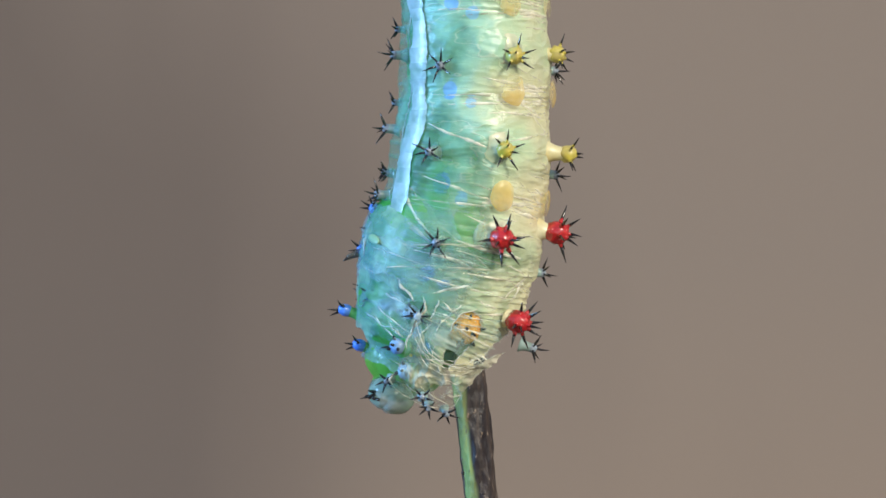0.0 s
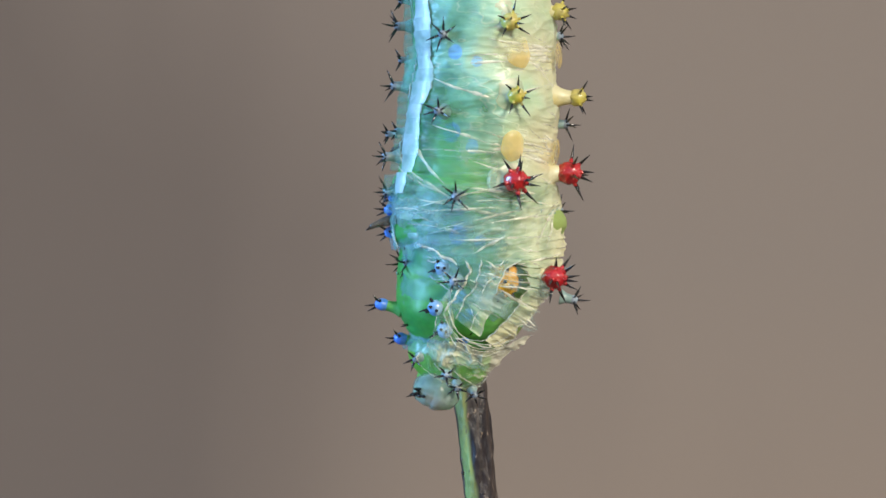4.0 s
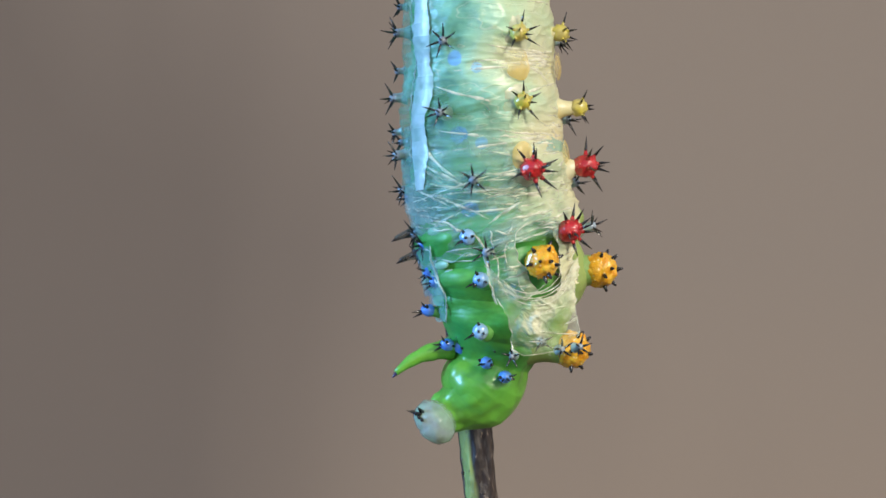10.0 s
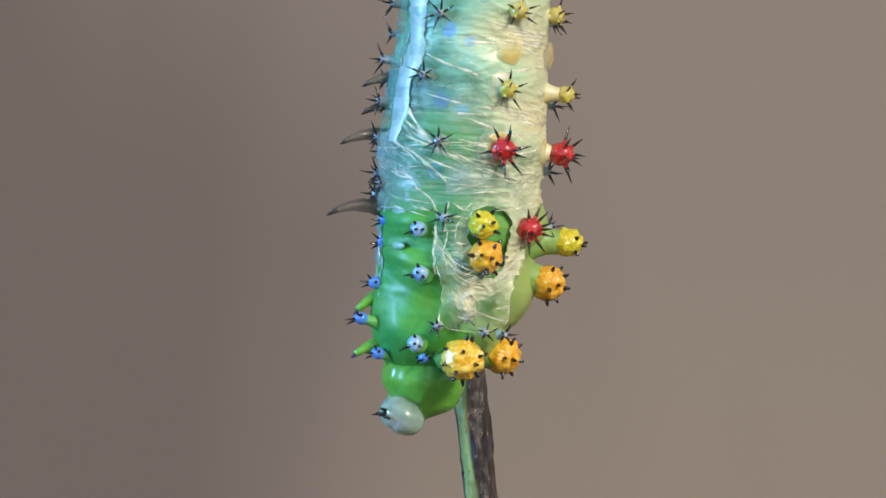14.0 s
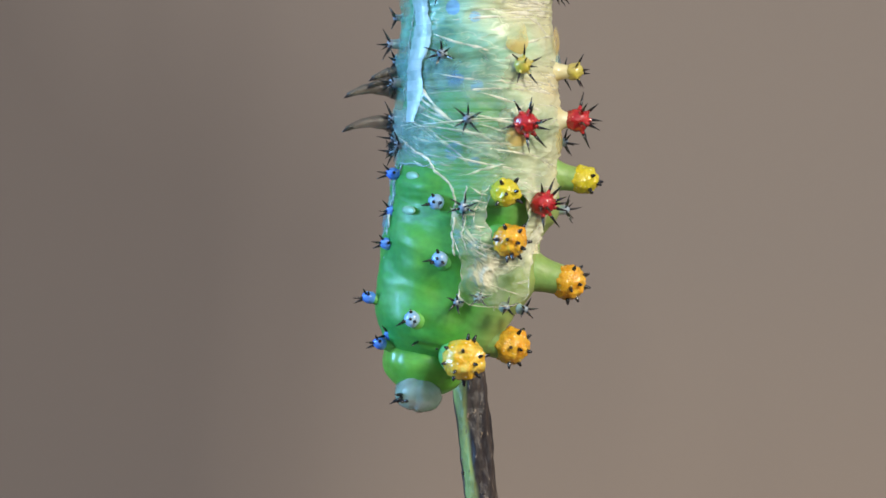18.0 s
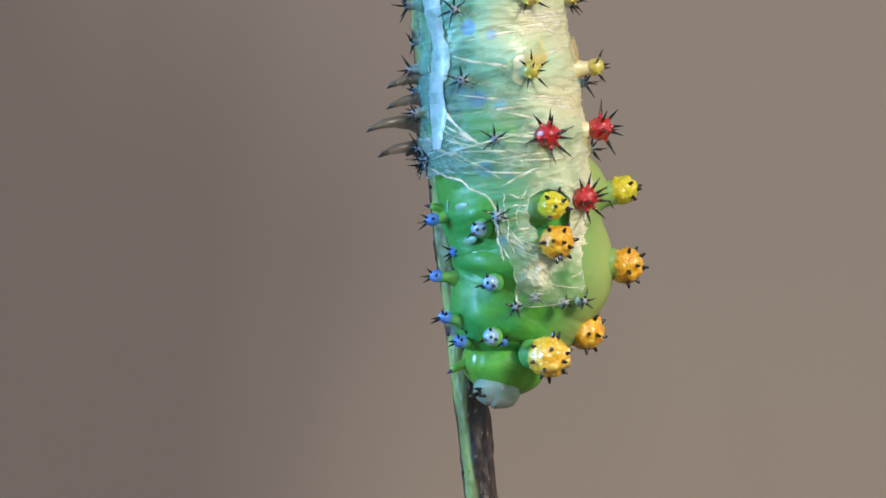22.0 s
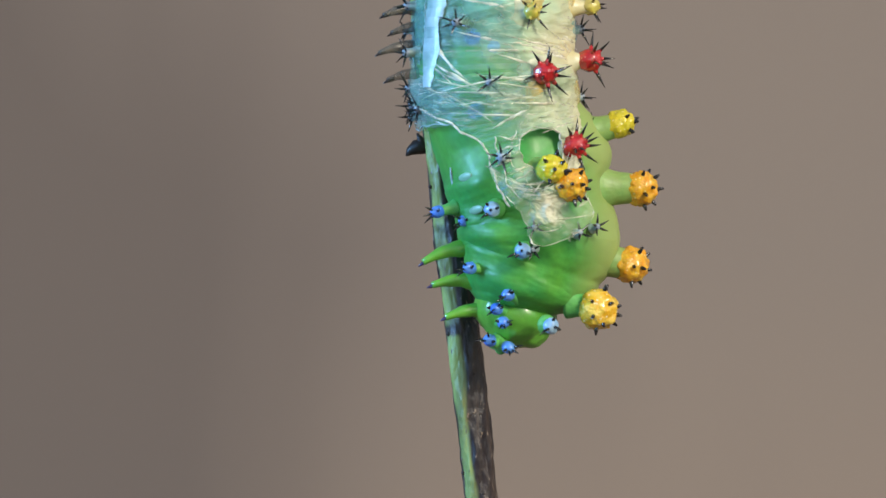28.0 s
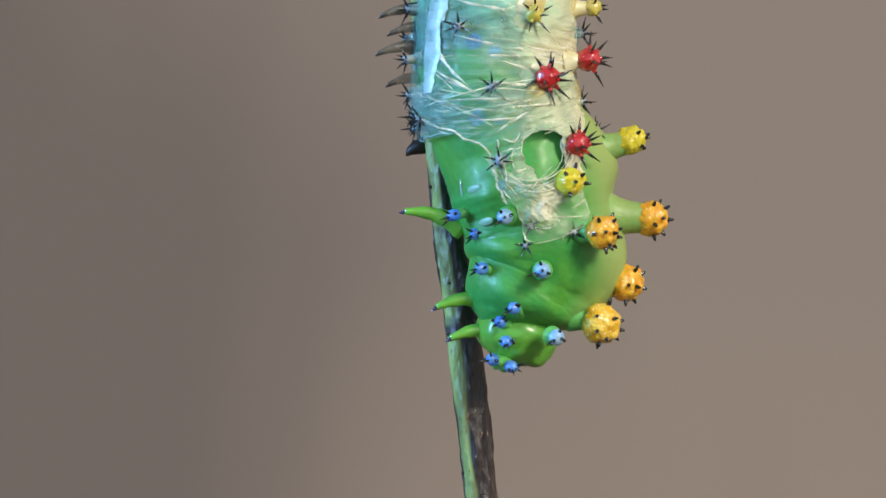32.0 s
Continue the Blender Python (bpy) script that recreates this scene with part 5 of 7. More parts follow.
    rows["third"] = [
        [(0, 50, 173, 1, -5), (0.5, 47, 193, 0, -10), (1, 30, 193, 0, -10), (1.5, 36, 209, 1, -8), (2, 59, 237, -5, -8), (2.5, 64, 265, -7, -4), (3, 49, 247, -3, -6), (3.5, 66, 268, -6, -3)],
        [(5.5, 50, 186, -2, -4), (6, 40, 187, -1, -2), (6.5, 48, 188, -3, -3), (7, 41, 192, -3, -6), (7.5, 23, 218, -3, -8), (8, 38, 233, -7, -6), (8.5, 57, 273, -8, 2), (9, 74, 342, -11, 5), (9.5, 79, 287, -6, 6), (10, 67, 249, -2, -2), (10.5, 31, 255, 2, -2), (11, 39, 305, 7, -1), (11.5, 55, 325, 0, -0), (12, 78, 300, -8, 4), (12.5, 89, 257, -8, 2), (13, 33, 273, 4, -3), (13.5, 31, 274, 6, -2), (14, 46, 296, 8, -4), (14.5, 62, 343, 3, -1)],
        [(16.5, 38, 289, 8, -7), (17, 41, 326, 11, -7), (17.5, 45, 355, 15, -6), (18, 61, 337, 8, 2), (18.5, 79, 306, 4, 1), (19, 38, 310, 9, -9), (19.5, 37, 319, 9, -13), (20, 38, 370, 14, -14), (20.5, 37, 364, 10, -11), (21, 76, 366, -7, -13), (21.5, 89, 319, -11, -9), (22, 98, 307, -6, -3), (22.5, 67, 359, 1, -3), (23, 61, 362, 2, -11), (23.5, 66, 402, 2, -13), (24, 71, 400, -7, -4), (24.5, 105, 354, -18, -1), (25, 102, 344, -14, 2), (25.5, 75, 373, -3, 7)],
        [(27.5, 81, 403, -6, -1), (28, 91, 410, -7, -2), (28.5, 78, 417, -7, 5), (29, 94, 419, -7, -1), (29.5, 96, 418, -8, 0), (30, 102, 417, -7, -1), (30.5, 83, 412, -7, 0), (31, 92, 412, -7, -2), (31.5, 89, 408, -7, 0), (32, 94, 404, -8, -2)],
    ]
    rows["fourth"] = [
        [(0, 56, 340, -1, 4), (0.5, 48, 353, -1, 3), (1, 33, 357, -1, 1), (1.5, 42, 373, 0, 3), (2, 59, 397, 1, 3), (2.5, 61, 410, -5, 5), (3, 48, 401, -1, 4), (3.5, 65, 406, -10, -2)],
        [(5.5, 48, 342, -3, -3), (6, 44, 351, -1, -1), (6.5, 49, 354, -2, -2), (7, 42, 355, -2, -3), (7.5, 30, 379, 0, -3), (8, 31, 370, -6, 2), (8.5, 40, 414, -1, 3), (9, 66, 479, -5, 2), (9.5, 69, 424, -3, 3), (10, 62, 386, -1, -1), (10.5, 40, 392, 1, -1), (11, 45, 442, 4, -1), (11.5, 55, 462, 0, -0), (12, 68, 437, -4, 2), (12.5, 76, 393, 3, 11), (13, 39, 403, 5, 9), (13.5, 40, 408, 6, 9), (14, 55, 429, 6, 8), (14.5, 59, 480, 1, -0)],
        [(16.5, 44, 426, 4, -3), (17, 46, 463, 5, -4), (17.5, 49, 492, 7, -3), (18, 58, 474, 4, 1), (18.5, 69, 443, 2, 1), (19, 45, 447, 5, -5), (19.5, 44, 456, 4, -6), (20, 45, 507, 7, -7), (20.5, 44, 501, 5, -6), (21, 67, 503, -4, -6), (21.5, 75, 456, -6, -4), (22, 80, 444, -3, -2), (22.5, 62, 496, 0, -2), (23, 58, 499, 1, -5), (23.5, 61, 539, 1, -6), (24, 64, 537, -4, -2), (24.5, 84, 491, -9, -0), (25, 83, 481, -7, 1), (25.5, 67, 510, -2, 4)],
        [(27.5, 70, 540, -3, -1), (28, 76, 547, -3, -1), (28.5, 68, 554, -3, 2), (29, 78, 556, -4, -0), (29.5, 79, 555, -4, 0), (30, 83, 554, -4, -1), (30.5, 71, 549, -4, 0), (31, 77, 549, -4, -1), (31.5, 75, 545, -4, 0), (32, 78, 541, -4, -1)],
    ]
    rows["flap"] = [
        [(0, -50, -227, 19, -14), (0.5, -64, -218, 24, -14), (1, -78, -208, 21, -14), (1.5, -48, -198, 13, -14), (2, -18, -188, 20, -14), (2.5, -31, -181, 25, -14), (3, -44, -174, 22, -14), (3.5, -27, -183, 22, -14)],
        [(5.5, 49, -221, 10, -6), (6, 6, -241, 5, -4), (6.5, 22, -236, 2, -2), (7, 5, -225, 6, 0), (7.5, -23, -192, 4, 0), (8, 14, -178, 3, 0), (8.5, 98, -147, -4, 0), (9, 206, -76, -13, 0), (9.5, 174, -110, -10, 0), (10, 146, -146, -10, 0), (10.5, 38, -162, 2, 0), (11, 14, -125, 1, 0), (11.5, 50, -100, -2, 0), (12, 103, -113, -6, 0), (12.5, 140, -124, -12, 0), (13, 62, -134, -7, 0), (13.5, 43, -124, -4, 0), (14, 25, -103, 1, 0), (14.5, 68, -54, -2, 0)],
        [(16.5, 37, -110, -1, 0), (17, 11, -77, 1, 0), (17.5, -8, -48, 3, 0), (18, 59, -61, -1, 0), (18.5, 80, -89, 5, 0), (19, 31, -100, -4, 0), (19.5, 6, -92, -0, 0), (20, -56, -39, 8, 0), (20.5, 52, -42, -14, 0), (21, 174, -30, -14, 0), (21.5, 206, -28, -15, 0), (22, 154, -63, -8, 0), (22.5, 65, -25, -0, 0), (23, 5, -14, 13, 0), (23.5, 33, 7, 4, 0), (24, 153, 25, -19, 0), (24.5, 198, -3, -18, 0), (25, 215, 9, -21, 0), (25.5, 125, 15, -15, 0)],
        [(27.5, 154, 36, -18, 0), (28, 173, 42, -18, 0), (28.5, 176, 51, -20, 0), (29, 177, 49, -20, 0), (29.5, 176, 49, -19, 0), (30, 171, 51, -17, 0), (30.5, 165, 49, -17, 0), (31, 179, 51, -20, 0), (31.5, 170, 50, -17, 0), (32, 164, 47, -15, 0)],
    ]
    rows["first"] = [
        [(0, 10, -119, 5, -11), (0.5, 12, -111, 5, -12), (1, -14, -104, 7, -12), (1.5, -6, -88, 7, -12), (2, 45, -77, 3, -12), (2.5, 64, -53, 0, -11), (3, 27, -67, 4, -11), (3.5, 59, -49, 1, -10)],
        [(5.5, 87, -81, -4, -11), (6, 25, -97, 3, -7), (6.5, 30, -93, 2, -6), (7, 25, -91, 3, -8), (7.5, -8, -53, 2, -7), (8, 27, -28, -2, -6), (8.5, 83, 8, -5, -2), (9, 157, 71, -18, -1), (9.5, 135, 40, -14, -1), (10, 107, 9, -11, -3), (10.5, 46, -2, 2, -13), (11, 16, 44, 9, -1), (11.5, 41, 76, 4, 5), (12, 76, 72, 0, 16), (12.5, 85, 50, -3, 22), (13, 34, 28, 2, 0), (13.5, 27, 25, 5, -2), (14, 27, 51, 8, -1), (14.5, 59, 96, 4, 7)],
        [(16.5, 33, 32, 2, -8), (17, 14, 69, 3, -8), (17.5, 2, 95, 6, -2), (18, 57, 78, -0, 0), (18.5, 96, 42, -1, -4), (19, 16, 50, -4, -13), (19.5, 4, 61, -4, -18), (20, -25, 112, 3, -22), (20.5, 1, 100, -14, -15), (21, 123, 104, -13, -3), (21.5, 157, 104, -17, -3), (22, 127, 71, -8, -2), (22.5, 64, 103, -8, -9), (23, 49, 111, -4, -20), (23.5, 46, 137, -8, -15), (24, 92, 145, -21, -6), (24.5, 142, 115, -12, 6), (25, 145, 131, -10, 13), (25.5, 80, 130, -9, 5)],
        [(27.5, 94, 162, -5, 6), (28, 110, 170, -5, 5), (28.5, 109, 176, -3, 7), (29, 108, 176, -6, 9), (29.5, 112, 175, -6, 10), (30, 114, 175, -5, 10), (30.5, 111, 170, -8, 2), (31, 116, 170, -8, 1), (31.5, 116, 170, -8, 1), (32, 116, 167, -8, 1)],
    ]
    rows["second"] = [
        [(0, 26, 10, -6, 1), (0.5, 22, 28, -7, -2), (1, 5, 32, -5, -5), (1.5, 12, 48, -5, -3), (2, 44, 71, -11, 1), (2.5, 56, 101, -11, 1), (3, 27, 83, -8, 1), (3.5, 52, 104, -10, 3)],
        [(5.5, 37, 57, -17, 4), (6, 28, 47, 0, 3), (6.5, 37, 49, 1, 2), (7, 22, 54, 1, 2), (7.5, -2, 99, 3, 0), (8, 19, 128, -3, 4), (8.5, 59, 162, -5, 9), (9, 113, 213, -17, 9), (9.5, 112, 167, -16, 8), (10, 77, 124, -8, 5), (10.5, 27, 127, 5, -1), (11, 27, 187, 12, 1), (11.5, 55, 222, 5, 4), (12, 94, 218, -4, 7), (12.5, 109, 167, -5, 4), (13, 32, 153, 2, -1), (13.5, 26, 157, 4, 0), (14, 34, 182, 5, -1), (14.5, 66, 234, -1, 1)],
        [(16.5, 21, 172, 4, 4), (17, 15, 206, 5, 3), (17.5, 20, 236, 5, 3), (18, 61, 224, -1, 6), (18.5, 89, 196, 2, 5), (19, 10, 191, 8, 2), (19.5, -5, 198, 4, 3), (20, -20, 247, 7, 1), (20.5, -9, 235, -4, 3), (21, 83, 240, -17, 1), (21.5, 103, 241, -17, 2), (22, 107, 191, -7, 6), (22.5, 41, 232, -4, 14), (23, 21, 236, -3, 12), (23.5, 25, 270, -6, 11), (24, 54, 277, -19, 15), (24.5, 121, 252, -17, 12), (25, 127, 258, -16, 13), (25.5, 71, 273, 0, 17)],
        [(27.5, 78, 282, -13, 11), (28, 89, 290, -14, 11), (28.5, 86, 297, -13, 13), (29, 90, 296, -14, 13), (29.5, 95, 294, -14, 13), (30, 99, 293, -14, 13), (30.5, 86, 290, -15, 11), (31, 89, 287, -16, 12), (31.5, 90, 285, -16, 12), (32, 90, 280, -17, 12)],
    ]
    # rows: seconds, across, up
    tracks = {}
    tracks["sy3"] = [
        [(0, 126, 342), (0.5, 115, 354), (1, 96, 357), (1.5, 109, 372), (2, 126, 395), (2.5, 133, 415), (3, 118, 403), (3.5, 121, 413)],
        [(5.5, 103, 344), (6, 103, 352), (6.5, 106, 355), (7, 96, 357), (7.5, 83, 378), (8, 96, 375), (8.5, 109, 415), (12.5, 161, 389), (13, 119, 397), (13.5, 121, 400), (14, 133, 421)],
    ]
    tracks["sy4"] = [
        [(0, 201, 344), (0.5, 193, 355), (1, 178, 358), (1.5, 187, 372), (2, 204, 394), (2.5, 205, 424), (3, 193, 406), (3.5, 207, 432)],
        [(5.5, 191, 351), (6, 188, 355), (6.5, 193, 360), (7, 185, 361), (7.5, 173, 378), (8, 175, 386), (8.5, 185, 418), (12.5, 220, 384), (13, 184, 389), (13.5, 184, 390), (14, 199, 412)],
    ]
    tracks["sl2"] = [
        [(0, -24, 172), (0.5, -38, 188), (1, -55, 191), (1.5, -44, 208), (2, -23, 225), (2.5, -12, 253), (3, -29, 240), (3.5, -8, 256)],
        [(5.5, -11, 181), (6, -21, 182), (6.5, -15, 182), (7, -26, 187), (7.5, -46, 210), (8, -28, 219), (8.5, 6, 260), (9, 31, 331), (9.5, 38, 281), (10, -5, 242), (10.5, -41, 256), (11, -32, 312), (11.5, -14, 322), (12, 20, 289), (12.5, 21, 246), (13, -46, 279), (13.5, -46, 282), (14, -34, 309), (14.5, -11, 348)],
        [(16.5, -44, 303), (17, -40, 344), (17.5, -31, 378), (18, -2, 346), (18.5, 15, 308), (19, -40, 323), (19.5, -48, 334), (20, -49, 394), (20.5, -49, 378), (21, -15, 351), (21.5, 11, 305), (22, 34, 299), (22.5, 2, 360), (23, -18, 366), (23.5, -18, 404), (24, 2, 387), (24.5, 49, 331), (25, 57, 332), (25.5, 32, 369)],
        [(27.5, 15, 395), (28, 24, 401), (28.5, 28, 409), (29, 29, 409), (29.5, 34, 407), (30, 37, 407), (30.5, 21, 403), (31, 24, 401), (31.5, 28, 398), (32, 28, 394)],
    ]
    tracks["sy1"] = [
        [(0, 110, 176), (0.5, 93, 202), (1, 77, 198), (1.5, 89, 214), (2, 112, 253), (2.5, 129, 282), (3, 109, 257), (3.5, 133, 286)],
        [(5.5, 104, 194), (6, 101, 198), (6.5, 107, 199), (7, 90, 201), (7.5, 64, 231), (8, 84, 253), (8.5, 124, 296), (9, 147, 361), (9.5, 155, 299), (10, 141, 262), (10.5, 104, 257), (11, 113, 300), (11.5, 132, 332), (12, 162, 318), (12.5, 173, 271), (13, 109, 268), (13.5, 107, 266), (14, 115, 283), (14.5, 139, 338)],
        [(16.5, 96, 276), (17, 96, 308), (17.5, 104, 332), (18, 141, 326), (18.5, 158, 306), (19, 84, 302), (19.5, 75, 311), (20, 74, 360), (20.5, 81, 360), (21, 118, 378), (21.5, 138, 328), (22, 156, 317), (22.5, 126, 360), (23, 101, 358), (23.5, 103, 404), (24, 129, 416), (24.5, 164, 384), (25, 162, 361), (25.5, 159, 381)],
        [(27.5, 150, 413), (28, 158, 421), (28.5, 159, 430), (29, 162, 432), (29.5, 167, 432), (30, 170, 430), (30.5, 155, 426), (31, 159, 424), (31.5, 161, 421), (32, 161, 416)],
    ]
    tracks["sy2"] = [
        [(0, 220, 168), (0.5, 214, 187), (1, 198, 188), (1.5, 205, 204), (2, 228, 245), (2.5, 234, 280), (3, 219, 253), (3.5, 237, 280)],
        [(5.5, 220, 188), (6, 211, 184), (6.5, 219, 191), (7, 210, 196), (7.5, 190, 220), (8, 206, 247), (8.5, 228, 291), (9, 244, 371), (9.5, 251, 301), (10, 239, 250), (10.5, 202, 248), (11, 208, 280), (11.5, 227, 318), (12, 248, 320), (12.5, 259, 279), (13, 204, 259), (13.5, 202, 257), (14, 216, 273), (14.5, 233, 335)],
        [(16.5, 207, 270), (17, 208, 297), (17.5, 211, 315), (18, 231, 314), (18.5, 250, 291), (19, 204, 282), (19.5, 201, 296), (20, 198, 329), (20.5, 201, 331), (21, 242, 383), (21.5, 254, 352), (22, 268, 322), (22.5, 237, 357), (23, 227, 355), (23.5, 230, 394), (24, 240, 416), (24.5, 270, 401), (25, 270, 384), (25.5, 246, 380)],
        [(27.5, 252, 419), (28, 261, 429), (29, 264, 437), (30, 272, 436), (31, 262, 431), (32, 264, 427)],
    ]
    tracks["sl3"] = [
        [(0, -12, 11), (0.5, -21, 28), (1, -44, 34), (1.5, -32, 49), (2, 8, 66), (2.5, 23, 96), (3, -8, 81), (3.5, 23, 101)],
        [(5.5, 8, 50), (6, -5, 50), (6.5, 0, 52), (7, -15, 58), (7.5, -43, 103), (8, -9, 127), (8.5, 44, 159), (9, 101, 208), (9.5, 100, 161), (10, 54, 122), (10.5, -11, 136), (11, -9, 201), (11.5, 28, 228), (12, 77, 217), (12.5, 83, 167), (13, -9, 161), (13.5, -11, 165), (14, -9, 191), (14.5, 29, 236)],
        [(16.5, 3, 182), (17, -8, 217), (17.5, -2, 244), (18, 44, 230), (18.5, 69, 202), (19, -11, 202), (19.5, -24, 208), (20, -46, 257), (20.5, -32, 240), (21, 54, 234), (21.5, 74, 234), (22, 92, 193), (22.5, 46, 237), (23, 20, 240), (23.5, 21, 273), (24, 60, 280), (24.5, 118, 251), (25, 135, 260), (25.5, 84, 280)],
        [(27.5, 72, 286), (28, 83, 294), (28.5, 86, 302), (29, 89, 300), (29.5, 95, 299), (30, 98, 297), (30.5, 81, 294), (31, 86, 292), (31.5, 87, 291), (32, 87, 286)],
    ]
    tracks["sr1"] = [
        [(0, 104, 18), (0.5, 93, 37), (1, 64, 35), (1.5, 75, 52), (2, 118, 90), (2.5, 127, 119), (3, 100, 96), (3.5, 129, 121)],
        [(5.5, 120, 87), (6, 115, 50), (6.5, 119, 52), (7, 106, 55), (7.5, 77, 101), (8, 106, 139), (8.5, 153, 185), (9, 198, 253), (9.5, 194, 204), (10, 158, 141), (10.5, 98, 118), (11, 103, 168), (11.5, 136, 217), (12, 184, 231), (12.5, 191, 178), (13, 103, 146), (13.5, 100, 150), (14, 107, 175), (14.5, 147, 240)],
        [(16.5, 92, 156), (17, 87, 188), (17.5, 95, 227), (18, 146, 222), (18.5, 170, 191), (19, 77, 175), (19.5, 66, 182), (20, 48, 233), (20.5, 67, 236), (21, 148, 263), (21.5, 173, 266), (22, 185, 201), (22.5, 141, 239), (23, 116, 242), (23.5, 119, 282), (24, 148, 318), (24.5, 211, 289), (25, 214, 292), (25.5, 176, 265)],
        [(27.5, 172, 302), (28, 181, 311), (28.5, 185, 318), (29, 188, 320), (29.5, 193, 318), (30, 196, 317), (30.5, 179, 312), (31, 184, 311), (31.5, 185, 308), (32, 185, 303)],
    ]
    tracks["sr2"] = [
        [(0, 201, 29), (0.5, 196, 49), (1, 178, 48), (1.5, 185, 64), (2, 216, 104), (2.5, 228, 133), (3, 201, 109), (3.5, 225, 135)],
        [(5.5, 206, 106), (6, 204, 44), (6.5, 213, 46), (7, 198, 50), (7.5, 173, 89), (8, 194, 132), (8.5, 234, 172), (9, 282, 260), (9.5, 283, 208), (10, 251, 147), (10.5, 202, 115), (11, 199, 152), (11.5, 230, 207), (12, 270, 225), (12.5, 285, 181), (13, 207, 148), (13.5, 201, 146), (14, 208, 168), (14.5, 242, 234)],
        [(16.5, 198, 167), (17, 191, 196), (17.5, 196, 222), (18, 237, 228), (18.5, 265, 191), (19, 185, 172), (19.5, 172, 190), (20, 155, 228), (20.5, 167, 251), (21, 251, 291), (21.5, 271, 292), (22, 276, 213), (22.5, 214, 246), (23, 196, 246), (23.5, 199, 288), (24, 219, 331), (24.5, 289, 299), (25, 297, 303), (25.5, 244, 277)],
        [(27.5, 248, 325), (28, 259, 334), (28.5, 256, 338), (29, 259, 338), (29.5, 263, 338), (30, 268, 337), (30.5, 254, 338), (31, 256, 340), (31.5, 257, 338), (32, 256, 335)],
    ]
    tracks["sl4"] = [
        [(0, -44, -119), (0.5, -50, -110), (1, -75, -101), (1.5, -66, -86), (2, -15, -80), (2.5, 8, -58), (3, -31, -67), (3.5, 6, -54)],
        [(5.5, 29, -92), (6, -21, -100), (6.5, -12, -96), (7, -24, -93), (7.5, -55, -57), (8, -17, -35), (8.5, 52, 0), (9, 136, 49), (9.5, 115, 23), (10, 77, -6), (10.5, -6, -5), (11, -11, 49), (11.5, 32, 75), (12, 92, 69), (12.5, 115, 43), (13, 5, 26), (13.5, -8, 26), (14, 2, 55), (14.5, 57, 95)],
        [(16.5, -14, 31), (17, -29, 67), (17.5, -21, 96), (18, 37, 74), (18.5, 66, 37), (19, -44, 40), (19.5, -60, 50), (20, -96, 112), (20.5, -46, 81), (21, 96, 87), (21.5, 132, 83), (22, 97, 58), (22.5, 23, 90), (23, -18, 101), (23.5, -6, 124), (24, 69, 124), (24.5, 139, 101), (25, 155, 118), (25.5, 72, 118)],
        [(27.5, 92, 155), (28, 104, 162), (28.5, 107, 170), (29, 112, 168), (29.5, 118, 167), (30, 119, 167), (30.5, 98, 159), (31, 100, 159), (31.5, 100, 159), (32, 100, 156)],
    ]
    tracks["sr3"] = [
        [(0, 133, -129), (0.5, 135, -121), (1, 109, -118), (1.5, 116, -101), (2, 168, -81), (2.5, 187, -52), (3, 150, -75), (3.5, 182, -50)],
        [(5.5, 207, -72), (6, 146, -103), (6.5, 152, -96), (7, 144, -96), (7.5, 112, -55), (8, 147, -21), (8.5, 207, 20), (9, 276, 110), (9.5, 250, 70), (10, 224, 32), (10.5, 144, -5), (11, 142, 24), (11.5, 173, 67), (12, 227, 72), (12.5, 251, 60), (13, 168, 23), (13.5, 156, 15), (14, 152, 35), (14.5, 191, 87)],
        [(16.5, 146, 29), (17, 121, 64), (17.5, 116, 83), (18, 176, 80), (18.5, 207, 44), (19, 122, 60), (19.5, 92, 69), (20, 49, 109), (20.5, 84, 122), (21, 234, 132), (21.5, 268, 139), (22, 250, 89), (22.5, 170, 118), (23, 132, 118), (23.5, 135, 150), (24, 184, 181), (24.5, 271, 142), (25, 289, 158), (25.5, 213, 153)],
        [(27.5, 220, 175), (28, 233, 182), (28.5, 236, 184), (29, 236, 190), (29.5, 242, 190), (30, 245, 188), (30.5, 231, 188), (31, 236, 188), (31.5, 237, 187), (32, 237, 185)],
    ]
    tracks["st1"] = [
        [(0, -37, -262), (1, -65, -243), (2, -5, -223), (3, -31, -209)],
        [(5.5, 56, -256), (6, 12, -276), (6.5, 26, -271), (7, 8, -260), (7.5, -20, -227), (8, 17, -213), (8.5, 118, -172), (9, 244, -90), (9.5, 207, -126), (10, 175, -164), (10.5, 66, -170), (11, 41, -122), (11.5, 77, -87), (12, 129, -90), (12.5, 164, -112), (13, 84, -132), (13.5, 63, -132), (14, 43, -121), (14.5, 84, -74)],
        [(16.5, 48, -133), (17, 20, -101), (17.5, -2, -74), (18, 64, -87), (18.5, 80, -112), (19, 24, -119), (19.5, -6, -107), (20, -74, -50), (20.5, 41, -57), (21, 170, -48), (21.5, 210, -48), (22, 164, -86), (22.5, 75, -49), (23, 15, -40), (23.5, 43, -20), (24, 162, -3), (24.5, 208, -29), (25, 227, -15), (25.5, 133, -6)],
        [(27.5, 147, 29), (28, 162, 38), (28.5, 164, 49), (29, 164, 49), (29.5, 168, 48), (30, 170, 48), (30.5, 155, 43), (31, 159, 43), (31.5, 156, 43), (32, 156, 41)],
    ]
